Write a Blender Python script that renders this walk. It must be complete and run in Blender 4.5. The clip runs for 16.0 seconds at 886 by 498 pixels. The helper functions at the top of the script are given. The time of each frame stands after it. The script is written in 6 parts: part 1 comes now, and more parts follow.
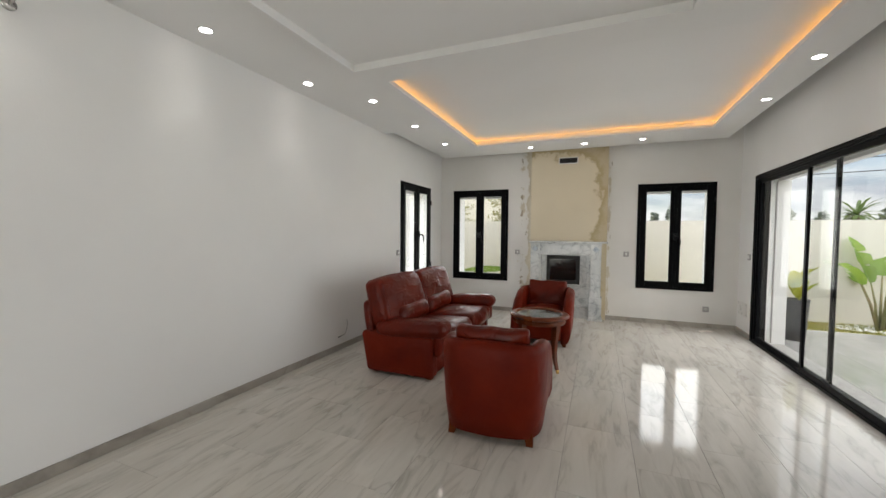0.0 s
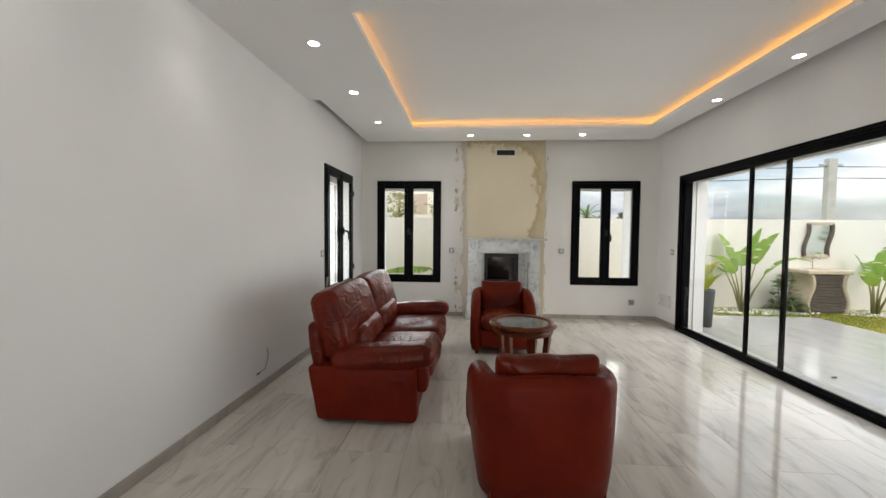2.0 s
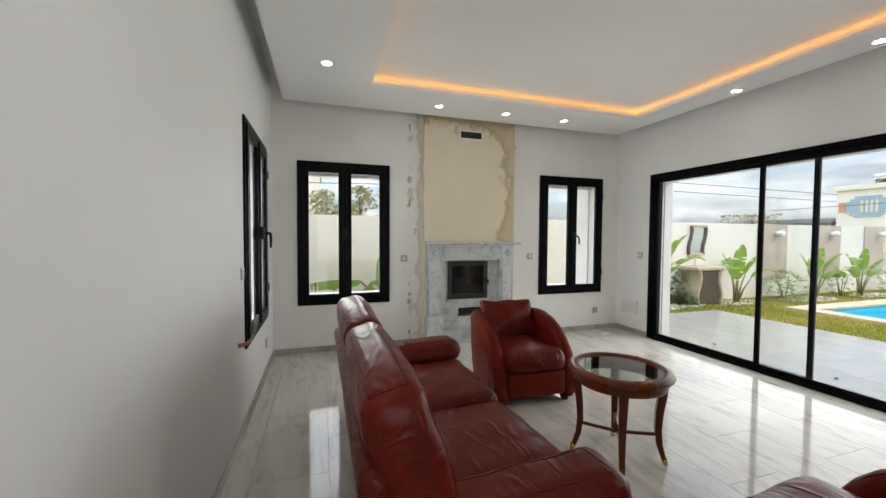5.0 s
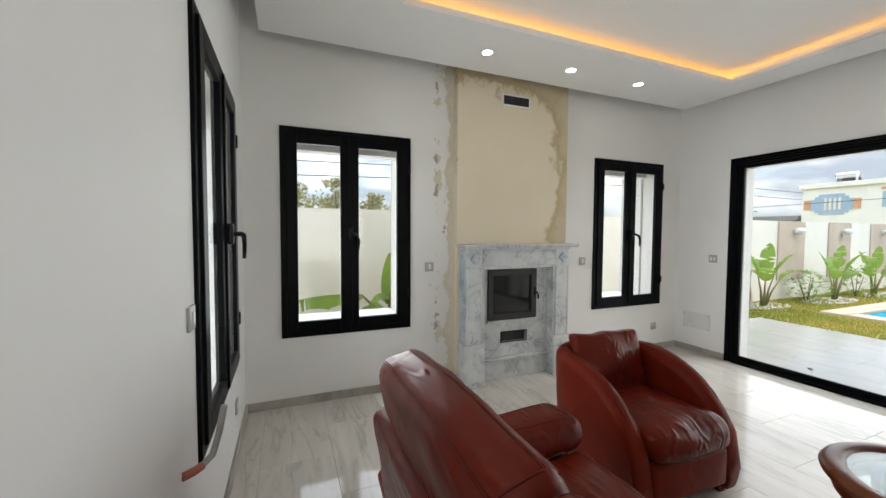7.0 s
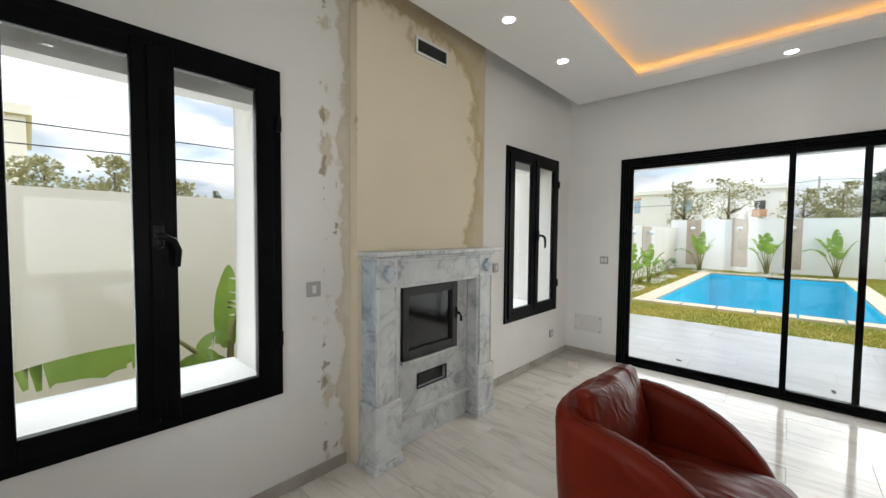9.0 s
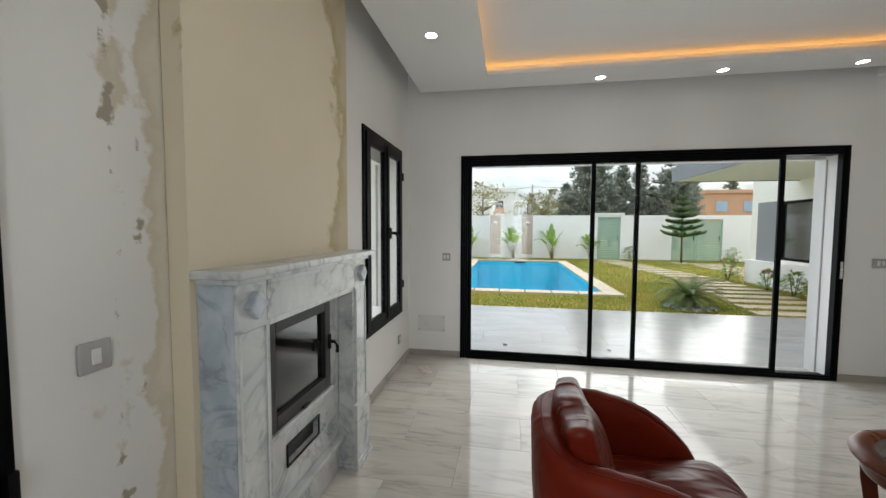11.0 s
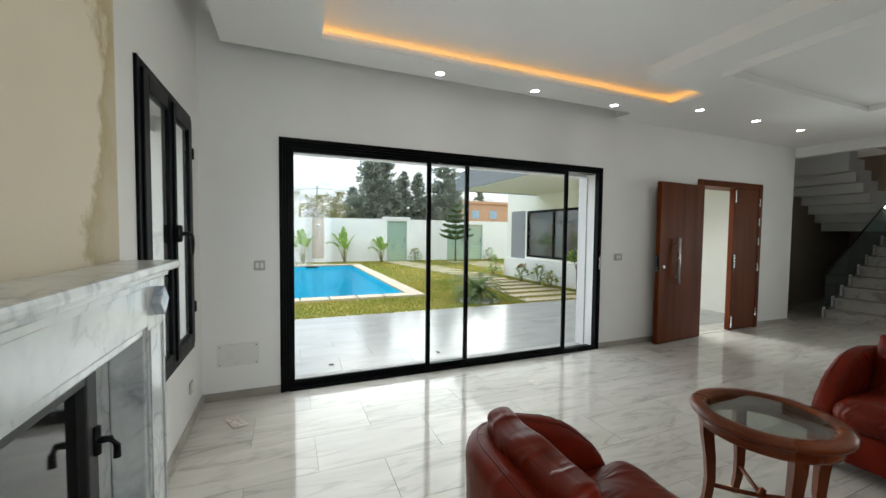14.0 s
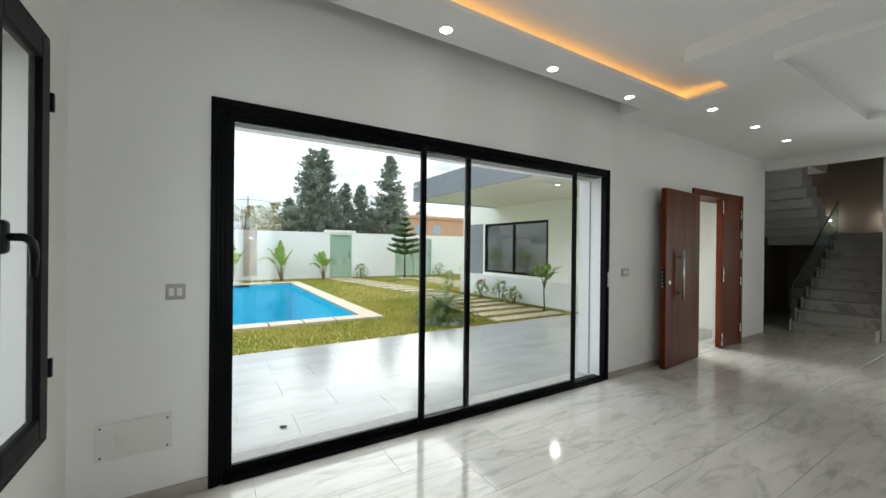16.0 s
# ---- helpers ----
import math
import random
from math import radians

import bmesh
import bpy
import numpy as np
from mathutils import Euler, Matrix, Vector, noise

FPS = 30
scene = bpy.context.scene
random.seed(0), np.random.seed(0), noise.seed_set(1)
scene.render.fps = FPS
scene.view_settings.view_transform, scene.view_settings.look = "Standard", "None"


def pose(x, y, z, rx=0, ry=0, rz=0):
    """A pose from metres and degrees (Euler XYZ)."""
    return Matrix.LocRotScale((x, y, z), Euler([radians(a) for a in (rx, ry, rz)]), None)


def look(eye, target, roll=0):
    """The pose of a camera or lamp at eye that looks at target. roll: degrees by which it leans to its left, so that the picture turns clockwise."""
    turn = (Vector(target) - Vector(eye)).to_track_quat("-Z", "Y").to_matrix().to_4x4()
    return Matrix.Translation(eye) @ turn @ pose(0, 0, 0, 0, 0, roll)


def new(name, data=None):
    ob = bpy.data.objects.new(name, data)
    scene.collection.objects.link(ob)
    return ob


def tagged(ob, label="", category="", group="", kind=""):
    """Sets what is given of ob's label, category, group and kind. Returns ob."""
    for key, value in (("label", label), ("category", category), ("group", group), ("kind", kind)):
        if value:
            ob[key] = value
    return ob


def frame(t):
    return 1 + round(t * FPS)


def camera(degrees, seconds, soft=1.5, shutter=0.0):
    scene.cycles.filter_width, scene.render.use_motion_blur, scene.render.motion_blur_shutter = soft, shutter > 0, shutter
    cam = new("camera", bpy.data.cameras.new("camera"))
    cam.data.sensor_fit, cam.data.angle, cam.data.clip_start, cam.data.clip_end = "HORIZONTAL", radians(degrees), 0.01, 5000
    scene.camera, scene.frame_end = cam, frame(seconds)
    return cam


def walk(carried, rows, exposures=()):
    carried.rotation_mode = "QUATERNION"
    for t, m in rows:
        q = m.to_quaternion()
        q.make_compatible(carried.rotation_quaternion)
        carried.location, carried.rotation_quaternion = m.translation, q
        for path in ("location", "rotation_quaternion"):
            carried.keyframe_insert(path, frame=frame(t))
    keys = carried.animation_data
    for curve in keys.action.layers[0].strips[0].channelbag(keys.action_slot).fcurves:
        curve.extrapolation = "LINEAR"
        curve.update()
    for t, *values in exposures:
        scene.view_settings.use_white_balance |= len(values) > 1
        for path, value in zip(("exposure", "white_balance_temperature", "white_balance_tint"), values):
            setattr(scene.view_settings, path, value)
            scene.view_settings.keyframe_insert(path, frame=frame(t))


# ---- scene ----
from mathutils.bvhtree import BVHTree

cam = camera(99.0, 16.0)
PATH = [
    (0, (-0.135, 0.111, 1.431), (-0.893, 1.96, 1.351), 0.5),
    (0.5, (-0.425, 0.183, 1.424), (-1.06, 2.078, 1.34), 0.4),
    (1, (-0.76, 0.311, 1.417), (-1.204, 2.259, 1.336), 0.5),
    (1.5, (-1.005, 0.511, 1.422), (-1.273, 2.491, 1.343), 0.4),
    (2, (-1.219, 0.746, 1.396), (-1.356, 2.74, 1.313), 0.5),
    (2.5, (-1.462, 0.951, 1.379), (-1.466, 2.949, 1.308), 0.5),
    (3, (-1.778, 1.141, 1.372), (-1.649, 3.136, 1.302), 0.5),
    (3.5, (-2.029, 1.38, 1.343), (-1.772, 3.362, 1.275), 0.4),
    (6, (-2.724, 3.105, 1.446), (-1.996, 4.966, 1.362), 0.4),
    (6.5, (-2.792, 3.453, 1.44), (-2.058, 5.312, 1.35), 0.4),
    (7, (-2.731, 3.809, 1.43), (-1.968, 5.656, 1.342), 0.3),
    (7.5, (-2.725, 4.181, 1.429), (-1.818, 5.962, 1.345), 0.3),
    (8, (-2.68, 4.466, 1.438), (-1.574, 6.129, 1.348), 0.3),
    (8.5, (-2.632, 4.794, 1.431), (-1.337, 6.316, 1.352), 0.3),
    (9, (-2.595, 5.1, 1.44), (-1.122, 6.451, 1.353), 0.5),
    (9.5, (-2.544, 5.346, 1.427), (-0.853, 6.411, 1.343), 0.5),
    (12, (-2.222, 6.238, 1.492), (-0.227, 6.324, 1.39), 0.4),
    (12.5, (-2.162, 6.319, 1.467), (-0.164, 6.274, 1.386), 0.5),
    (13, (-2.129, 6.391, 1.524), (-0.161, 6.05, 1.426), 0.5),
    (13.5, (-2.04, 6.399, 1.481), (-0.129, 5.817, 1.393), 0.5),
    (14, (-1.777, 6.435, 1.44), (0.071, 5.675, 1.353), 0.6),
    (14.5, (-1.469, 6.525, 1.384), (0.35, 5.697, 1.298), 0.6),
    (15, (-1.197, 6.599, 1.38), (0.581, 5.688, 1.298), 0.5),
    (15.5, (-1.001, 6.567, 1.384), (0.735, 5.575, 1.347), 0.5),
    (16, (-0.72, 6.494, 1.395), (0.986, 5.449, 1.392), 0.6),
]
EXPOSURE = 1.05
walk(cam, [(t, look(eye, target, roll)) for t, eye, target, roll in PATH], [(0.0, EXPOSURE - 0.02, 6500, 10), (2.0, EXPOSURE + 0.02, 6500, 10), (6.0, EXPOSURE + 0.05, 6280, 9), (7.8, EXPOSURE + 0.19, 6250, 9), (9.5, EXPOSURE - 0.1, 6350, 9), (12.0, EXPOSURE - 0.26, 6200, 6), (13.0, EXPOSURE - 0.17, 6130, 4), (14.5, EXPOSURE - 0.05, 6130, 4), (16.0, EXPOSURE - 0.1, 6080, 4)])

# ---- world and sun ----
SUN_EL, SUN_AZ = radians(34), radians(125)
world = bpy.data.worlds.new("sky")
scene.world = world
world.use_nodes = True
wn, wl = world.node_tree.nodes, world.node_tree.links
wn.clear()
w_out = wn.new("ShaderNodeOutputWorld")
w_bg = wn.new("ShaderNodeBackground")
w_sky = wn.new("ShaderNodeTexSky")
w_sky.sky_type = "NISHITA"
w_sky.sun_disc = False
w_sky.sun_elevation, w_sky.sun_rotation = SUN_EL, SUN_AZ
w_sky.air_density, w_sky.dust_density, w_sky.ozone_density = 1.0, 1.5, 1.5
w_co = wn.new("ShaderNodeTexCoord")
w_map = wn.new("ShaderNodeMapping")
w_map.inputs["Scale"].default_value = (1.0, 1.0, 3.2)
w_noise = wn.new("ShaderNodeTexNoise")
w_noise.inputs["Scale"].default_value = 2.6
w_noise.inputs["Detail"].default_value = 7
w_noise.inputs["Roughness"].default_value = 0.58
w_ramp = wn.new("ShaderNodeValToRGB")
w_ramp.color_ramp.elements[0].position, w_ramp.color_ramp.elements[1].position = 0.30, 0.52
w_noise2 = wn.new("ShaderNodeTexNoise")
w_noise2.inputs["Scale"].default_value = 5.0
w_noise2.inputs["Detail"].default_value = 5
w_cloud = wn.new("ShaderNodeMix")
w_cloud.data_type = "RGBA"
w_cloud.inputs["A"].default_value = (3.2, 3.45, 3.9, 1)
w_cloud.inputs["B"].default_value = (6.8, 6.8, 6.7, 1)
w_mix = wn.new("ShaderNodeMix")
w_mix.data_type = "RGBA"
wl.new(w_co.outputs["Generated"], w_map.inputs["Vector"])
wl.new(w_map.outputs["Vector"], w_noise.inputs["Vector"])
wl.new(w_map.outputs["Vector"], w_noise2.inputs["Vector"])
wl.new(w_noise.outputs["Fac"], w_ramp.inputs["Fac"])
w_shape = wn.new("ShaderNodeMapRange")
w_shape.inputs["From Min"].default_value, w_shape.inputs["From Max"].default_value = 0.38, 0.60
wl.new(w_noise2.outputs["Fac"], w_shape.inputs["Value"])
wl.new(w_shape.outputs["Result"], w_cloud.inputs["Factor"])
wl.new(w_ramp.outputs["Color"], w_mix.inputs["Factor"])
wl.new(w_sky.outputs["Color"], w_mix.inputs["A"])
wl.new(w_cloud.outputs["Result"], w_mix.inputs["B"])
w_sep = wn.new("ShaderNodeSeparateXYZ")
w_grad = wn.new("ShaderNodeMapRange")
w_grad.inputs["From Min"].default_value, w_grad.inputs["From Max"].default_value = 0.0, 0.9
w_grad.inputs["To Min"].default_value, w_grad.inputs["To Max"].default_value = 0.42, 1.85
w_mul = wn.new("ShaderNodeVectorMath")
w_mul.operation = "SCALE"
wl.new(w_co.outputs["Generated"], w_sep.inputs["Vector"])
wl.new(w_sep.outputs["Z"], w_grad.inputs["Value"])
wl.new(w_mix.outputs["Result"], w_mul.inputs[0])
wl.new(w_grad.outputs["Result"], w_mul.inputs["Scale"])
wl.new(w_mul.outputs["Vector"], w_bg.inputs["Color"])
w_bg.inputs["Strength"].default_value = 0.15
wl.new(w_bg.outputs["Background"], w_out.inputs["Surface"])

sun = new("sun", bpy.data.lights.new("sun", "SUN"))
sun.data.energy, sun.data.angle, sun.data.color = 0.7, radians(60), (1.0, 0.93, 0.82)
sun.matrix_world = look((0, 0, 30), (-math.sin(SUN_AZ) * math.cos(SUN_EL), -math.cos(SUN_AZ) * math.cos(SUN_EL), 30 - math.sin(SUN_EL)))

SLIDER_WATTS, WINDOW_WATTS, REAR_FILL_WATTS = 9.5, 3.6, 18.5
SPOT_WATTS = 2.6
PORCH_WATTS = 40.0
COVE_GLOW = 2.1


# the sky's light in each window opening; the rear one is added fill, unseen
for lamp_name, watts, w, h, m in (("sliding_door_daylight", SLIDER_WATTS, 3.5, 2.1, pose(2.16, 4.66, 1.14, 90, 0, 90)), ("window_daylight", WINDOW_WATTS, 1.0, 1.6, pose(-2.235, 7.66, 1.42, 90, 0, 180)),
                                  ("window_daylight", WINDOW_WATTS, 1.0, 1.6, pose(0.99, 7.66, 1.42, 90, 0, 180)), ("window_daylight", WINDOW_WATTS * 2.1, 1.0, 1.6, pose(-3.58, 5.98, 1.42, 90, 0, -90)),
                                  ("rear_fill_light", REAR_FILL_WATTS, 3.0, 2.1, pose(-1.2, -6.05, 1.25, 90, 0, 0)), ("entrance_daylight", 8.5, 0.7, 2.0, pose(2.16, 0.63, 1.1, 90, 0, 90))):
    lamp = new(lamp_name, bpy.data.lights.new(lamp_name, "AREA"))
    lamp.data.shape, lamp.data.size, lamp.data.size_y = "RECTANGLE", w, h
    lamp.data.energy, lamp.data.color = watts, (0.97, 0.97, 0.96)
    lamp.data.spread = radians(115)
    lamp.matrix_world = m


# ---- materials ----
def material(name, c1, c2=None, scale=3.0, rough=0.5, metal=0.0, bump=0.0, bump_scale=60.0, stretch=(1, 1, 1), detail=5.0, spread=(0.35, 0.65), rough_var=0.08, spec=0.5, fine=0.0, vary=0.0):
    """A surface of two colours mixed by noise, with finer grain, uneven gloss and relief."""
    m = bpy.data.materials.new(name)
    m.use_nodes = True
    n, l = m.node_tree.nodes, m.node_tree.links
    b = n["Principled BSDF"]
    b.inputs["Metallic"].default_value = metal
    b.inputs["Specular IOR Level"].default_value = spec
    co = n.new("ShaderNodeTexCoord")
    mp = n.new("ShaderNodeMapping")
    mp.inputs["Scale"].default_value = stretch
    l.new(co.outputs["Object"], mp.inputs["Vector"])
    vec = mp.outputs["Vector"]
    info = n.new("ShaderNodeObjectInfo")
    if vary:
        sc = n.new("ShaderNodeVectorMath")
        sc.operation = "MULTIPLY_ADD"
        comb = n.new("ShaderNodeCombineXYZ")
        for k in ("X", "Y", "Z"):
            l.new(info.outputs["Random"], comb.inputs[k])
        l.new(comb.outputs["Vector"], sc.inputs[0])
        sc.inputs[1].default_value = (37, 61, 23)
        l.new(vec, sc.inputs[2])
        vec = sc.outputs["Vector"]
    t1 = n.new("ShaderNodeTexNoise")
    t1.inputs["Scale"].default_value, t1.inputs["Detail"].default_value = scale, detail
    l.new(vec, t1.inputs["Vector"])
    ramp = n.new("ShaderNodeMapRange")
    ramp.inputs["From Min"].default_value, ramp.inputs["From Max"].default_value = spread
    l.new(t1.outputs["Fac"], ramp.inputs["Value"])
    mix = n.new("ShaderNodeMix")
    mix.data_type = "RGBA"
    mix.inputs["A"].default_value = (*c1, 1)
    mix.inputs["B"].default_value = (*(c2 or c1), 1)
    l.new(ramp.outputs["Result"], mix.inputs["Factor"])
    colour = mix.outputs["Result"]
    t2 = n.new("ShaderNodeTexNoise")
    t2.inputs["Scale"].default_value, t2.inputs["Detail"].default_value = bump_scale, 3
    l.new(vec, t2.inputs["Vector"])
    if fine:
        hsv = n.new("ShaderNodeHueSaturation")
        fr = n.new("ShaderNodeMapRange")
        fr.inputs["To Min"].default_value, fr.inputs["To Max"].default_value = 1 - fine, 1 + fine
        l.new(t2.outputs["Fac"], fr.inputs["Value"])
        l.new(fr.outputs["Result"], hsv.inputs["Value"])
        l.new(colour, hsv.inputs["Color"])
        colour = hsv.outputs["Color"]
    if vary:
        hv = n.new("ShaderNodeHueSaturation")
        vr = n.new("ShaderNodeMapRange")
        vr.inputs["To Min"].default_value, vr.inputs["To Max"].default_value = 1 - vary, 1 + vary
        l.new(info.outputs["Random"], vr.inputs["Value"])
        l.new(vr.outputs["Result"], hv.inputs["Value"])
        l.new(colour, hv.inputs["Color"])
        colour = hv.outputs["Color"]
    l.new(colour, b.inputs["Base Color"])
    rr = n.new("ShaderNodeMapRange")
    rr.inputs["To Min"].default_value, rr.inputs["To Max"].default_value = max(0.02, rough - rough_var), min(1, rough + rough_var)
    l.new(t1.outputs["Fac"], rr.inputs["Value"])
    l.new(rr.outputs["Result"], b.inputs["Roughness"])
    if bump:
        bp = n.new("ShaderNodeBump")
        bp.inputs["Strength"].default_value, bp.inputs["Distance"].default_value = bump, 0.01
        l.new(t2.outputs["Fac"], bp.inputs["Height"])
        l.new(bp.outputs["Normal"], b.inputs["Normal"])
    return m


def emitter(name, colour, strength):
    m = bpy.data.materials.new(name)
    m.use_nodes = True
    b = m.node_tree.nodes["Principled BSDF"]
    b.inputs["Base Color"].default_value = (*colour, 1)
    b.inputs["Emission Color"].default_value = (*colour, 1)
    b.inputs["Emission Strength"].default_value = strength
    return m


def glass(name, colour=(1, 1, 1), gloss=1.0):
    """A thin pane: clear, with a mirror-like gloss that grows at low angles."""
    m = bpy.data.materials.new(name)
    m.use_nodes = True
    n, l = m.node_tree.nodes, m.node_tree.links
    n.remove(n["Principled BSDF"])
    tr = n.new("ShaderNodeBsdfTransparent")
    tr.inputs["Color"].default_value = (*colour, 1)
    gl = n.new("ShaderNodeBsdfGlossy")
    gl.inputs["Roughness"].default_value = 0.01
    fr = n.new("ShaderNodeLayerWeight")
    fr.inputs["Blend"].default_value = 0.5
    pw = n.new("ShaderNodeMath")
    pw.operation = "POWER"
    pw.inputs[1].default_value = 5.0
    mu = n.new("ShaderNodeMath")
    mu.operation = "MULTIPLY_ADD"
    mu.inputs[1].default_value = 0.95 * gloss
    mu.inputs[2].default_value = 0.04 * gloss
    mx = n.new("ShaderNodeMixShader")
    l.new(fr.outputs["Facing"], pw.inputs[0])
    l.new(pw.outputs["Value"], mu.inputs[0])
    l.new(mu.outputs["Value"], mx.inputs["Fac"])
    l.new(tr.outputs["BSDF"], mx.inputs[1])
    l.new(gl.outputs["BSDF"], mx.inputs[2])
    l.new(mx.outputs["Shader"], n["Material Output"].inputs["Surface"])
    return m


def veined(name, base, shade, vein, scale=2.5, stretch=(1, 1, 1), rough=0.12, vary=0.04, vein_pow=0.06, bump=0.02, warp=0.5):
    """Polished stone: soft clouds, and thin veins where a warped noise crosses its middle."""
    m = bpy.data.materials.new(name)
    m.use_nodes = True
    n, l = m.node_tree.nodes, m.node_tree.links
    b = n["Principled BSDF"]
    co = n.new("ShaderNodeTexCoord")
    info = n.new("ShaderNodeObjectInfo")
    mp = n.new("ShaderNodeMapping")
    mp.inputs["Scale"].default_value = stretch
    l.new(co.outputs["Object"], mp.inputs["Vector"])
    comb = n.new("ShaderNodeCombineXYZ")
    for k in ("X", "Y", "Z"):
        l.new(info.outputs["Random"], comb.inputs[k])
    off = n.new("ShaderNodeVectorMath")
    off.operation = "MULTIPLY_ADD"
    off.inputs[1].default_value = (41, 67, 29)
    l.new(comb.outputs["Vector"], off.inputs[0])
    l.new(mp.outputs["Vector"], off.inputs[2])
    big = n.new("ShaderNodeTexNoise")
    big.inputs["Scale"].default_value, big.inputs["Detail"].default_value = scale, 7
    big.inputs["Roughness"].default_value = 0.6
    big.inputs["Distortion"].default_value = warp
    l.new(off.outputs["Vector"], big.inputs["Vector"])
    r1 = n.new("ShaderNodeMapRange")
    r1.inputs["From Min"].default_value, r1.inputs["From Max"].default_value = 0.36, 0.66
    l.new(big.outputs["Fac"], r1.inputs["Value"])
    m1 = n.new("ShaderNodeMix")
    m1.data_type = "RGBA"
    m1.inputs["A"].default_value, m1.inputs["B"].default_value = (*base, 1), (*shade, 1)
    l.new(r1.outputs["Result"], m1.inputs["Factor"])
    v = n.new("ShaderNodeTexNoise")
    v.inputs["Scale"].default_value, v.inputs["Detail"].default_value = scale * 0.8, 6
    v.inputs["Distortion"].default_value = warp * 2
    sh = n.new("ShaderNodeVectorMath")
    sh.inputs[1].default_value = (7.3, 2.1, 5.9)
    l.new(off.outputs["Vector"], sh.inputs[0])
    l.new(sh.outputs["Vector"], v.inputs["Vector"])
    d = n.new("ShaderNodeMath")
    d.operation = "SUBTRACT"
    d.inputs[1].default_value = 0.5
    l.new(v.outputs["Fac"], d.inputs[0])
    a = n.new("ShaderNodeMath")
    a.operation = "ABSOLUTE"
    l.new(d.outputs["Value"], a.inputs[0])
    r2 = n.new("ShaderNodeMapRange")
    r2.inputs["From Min"].default_value, r2.inputs["From Max"].default_value = 0.0, vein_pow
    r2.inputs["To Min"].default_value, r2.inputs["To Max"].default_value = 0.75, 0.0
    l.new(a.outputs["Value"], r2.inputs["Value"])
    gate = n.new("ShaderNodeMath")
    gate.operation = "MULTIPLY"
    l.new(r2.outputs["Result"], gate.inputs[0])
    l.new(r1.outputs["Result"], gate.inputs[1])
    m2 = n.new("ShaderNodeMix")
    m2.data_type = "RGBA"
    m2.inputs["B"].default_value = (*vein, 1)
    l.new(m1.outputs["Result"], m2.inputs["A"])
    l.new(gate.outputs["Value"], m2.inputs["Factor"])
    hv = n.new("ShaderNodeHueSaturation")
    vr = n.new("ShaderNodeMapRange")
    vr.inputs["To Min"].default_value, vr.inputs["To Max"].default_value = 1 - vary, 1 + vary
    l.new(info.outputs["Random"], vr.inputs["Value"])
    l.new(vr.outputs["Result"], hv.inputs["Value"])
    l.new(m2.outputs["Result"], hv.inputs["Color"])
    l.new(hv.outputs["Color"], b.inputs["Base Color"])
    rr = n.new("ShaderNodeMapRange")
    rr.inputs["To Min"].default_value, rr.inputs["To Max"].default_value = max(0.02, rough - 0.06), rough + 0.06
    l.new(big.outputs["Fac"], rr.inputs["Value"])
    l.new(rr.outputs["Result"], b.inputs["Roughness"])
    bp = n.new("ShaderNodeBump")
    bp.inputs["Strength"].default_value, bp.inputs["Distance"].default_value = bump, 0.01
    l.new(big.outputs["Fac"], bp.inputs["Height"])
    l.new(bp.outputs["Normal"], b.inputs["Normal"])
    return m


def band_sum(n, l, sep, bands, axis="X"):
    """The strongest of several soft bands: (centre, half width, strength)."""
    total = None
    for x0, half, strength in bands:
        d = n.new("ShaderNodeMath")
        d.operation = "SUBTRACT"
        d.inputs[1].default_value = x0
        l.new(sep.outputs[axis], d.inputs[0])
        a = n.new("ShaderNodeMath")
        a.operation = "ABSOLUTE"
        l.new(d.outputs["Value"], a.inputs[0])
        r = n.new("ShaderNodeMapRange")
        r.inputs["From Min"].default_value, r.inputs["From Max"].default_value = 0.0, half
        r.inputs["To Min"].default_value, r.inputs["To Max"].default_value = strength, 0.0
        l.new(a.outputs["Value"], r.inputs["Value"])
        total = r.outputs["Result"] if total is None else strongest(n, l, total, r.outputs["Result"])
    return total


def strongest(n, l, a, b):
    s = n.new("ShaderNodeMath")
    s.operation = "MAXIMUM"
    l.new(a, s.inputs[0])
    l.new(b, s.inputs[1])
    return s.outputs["Value"]


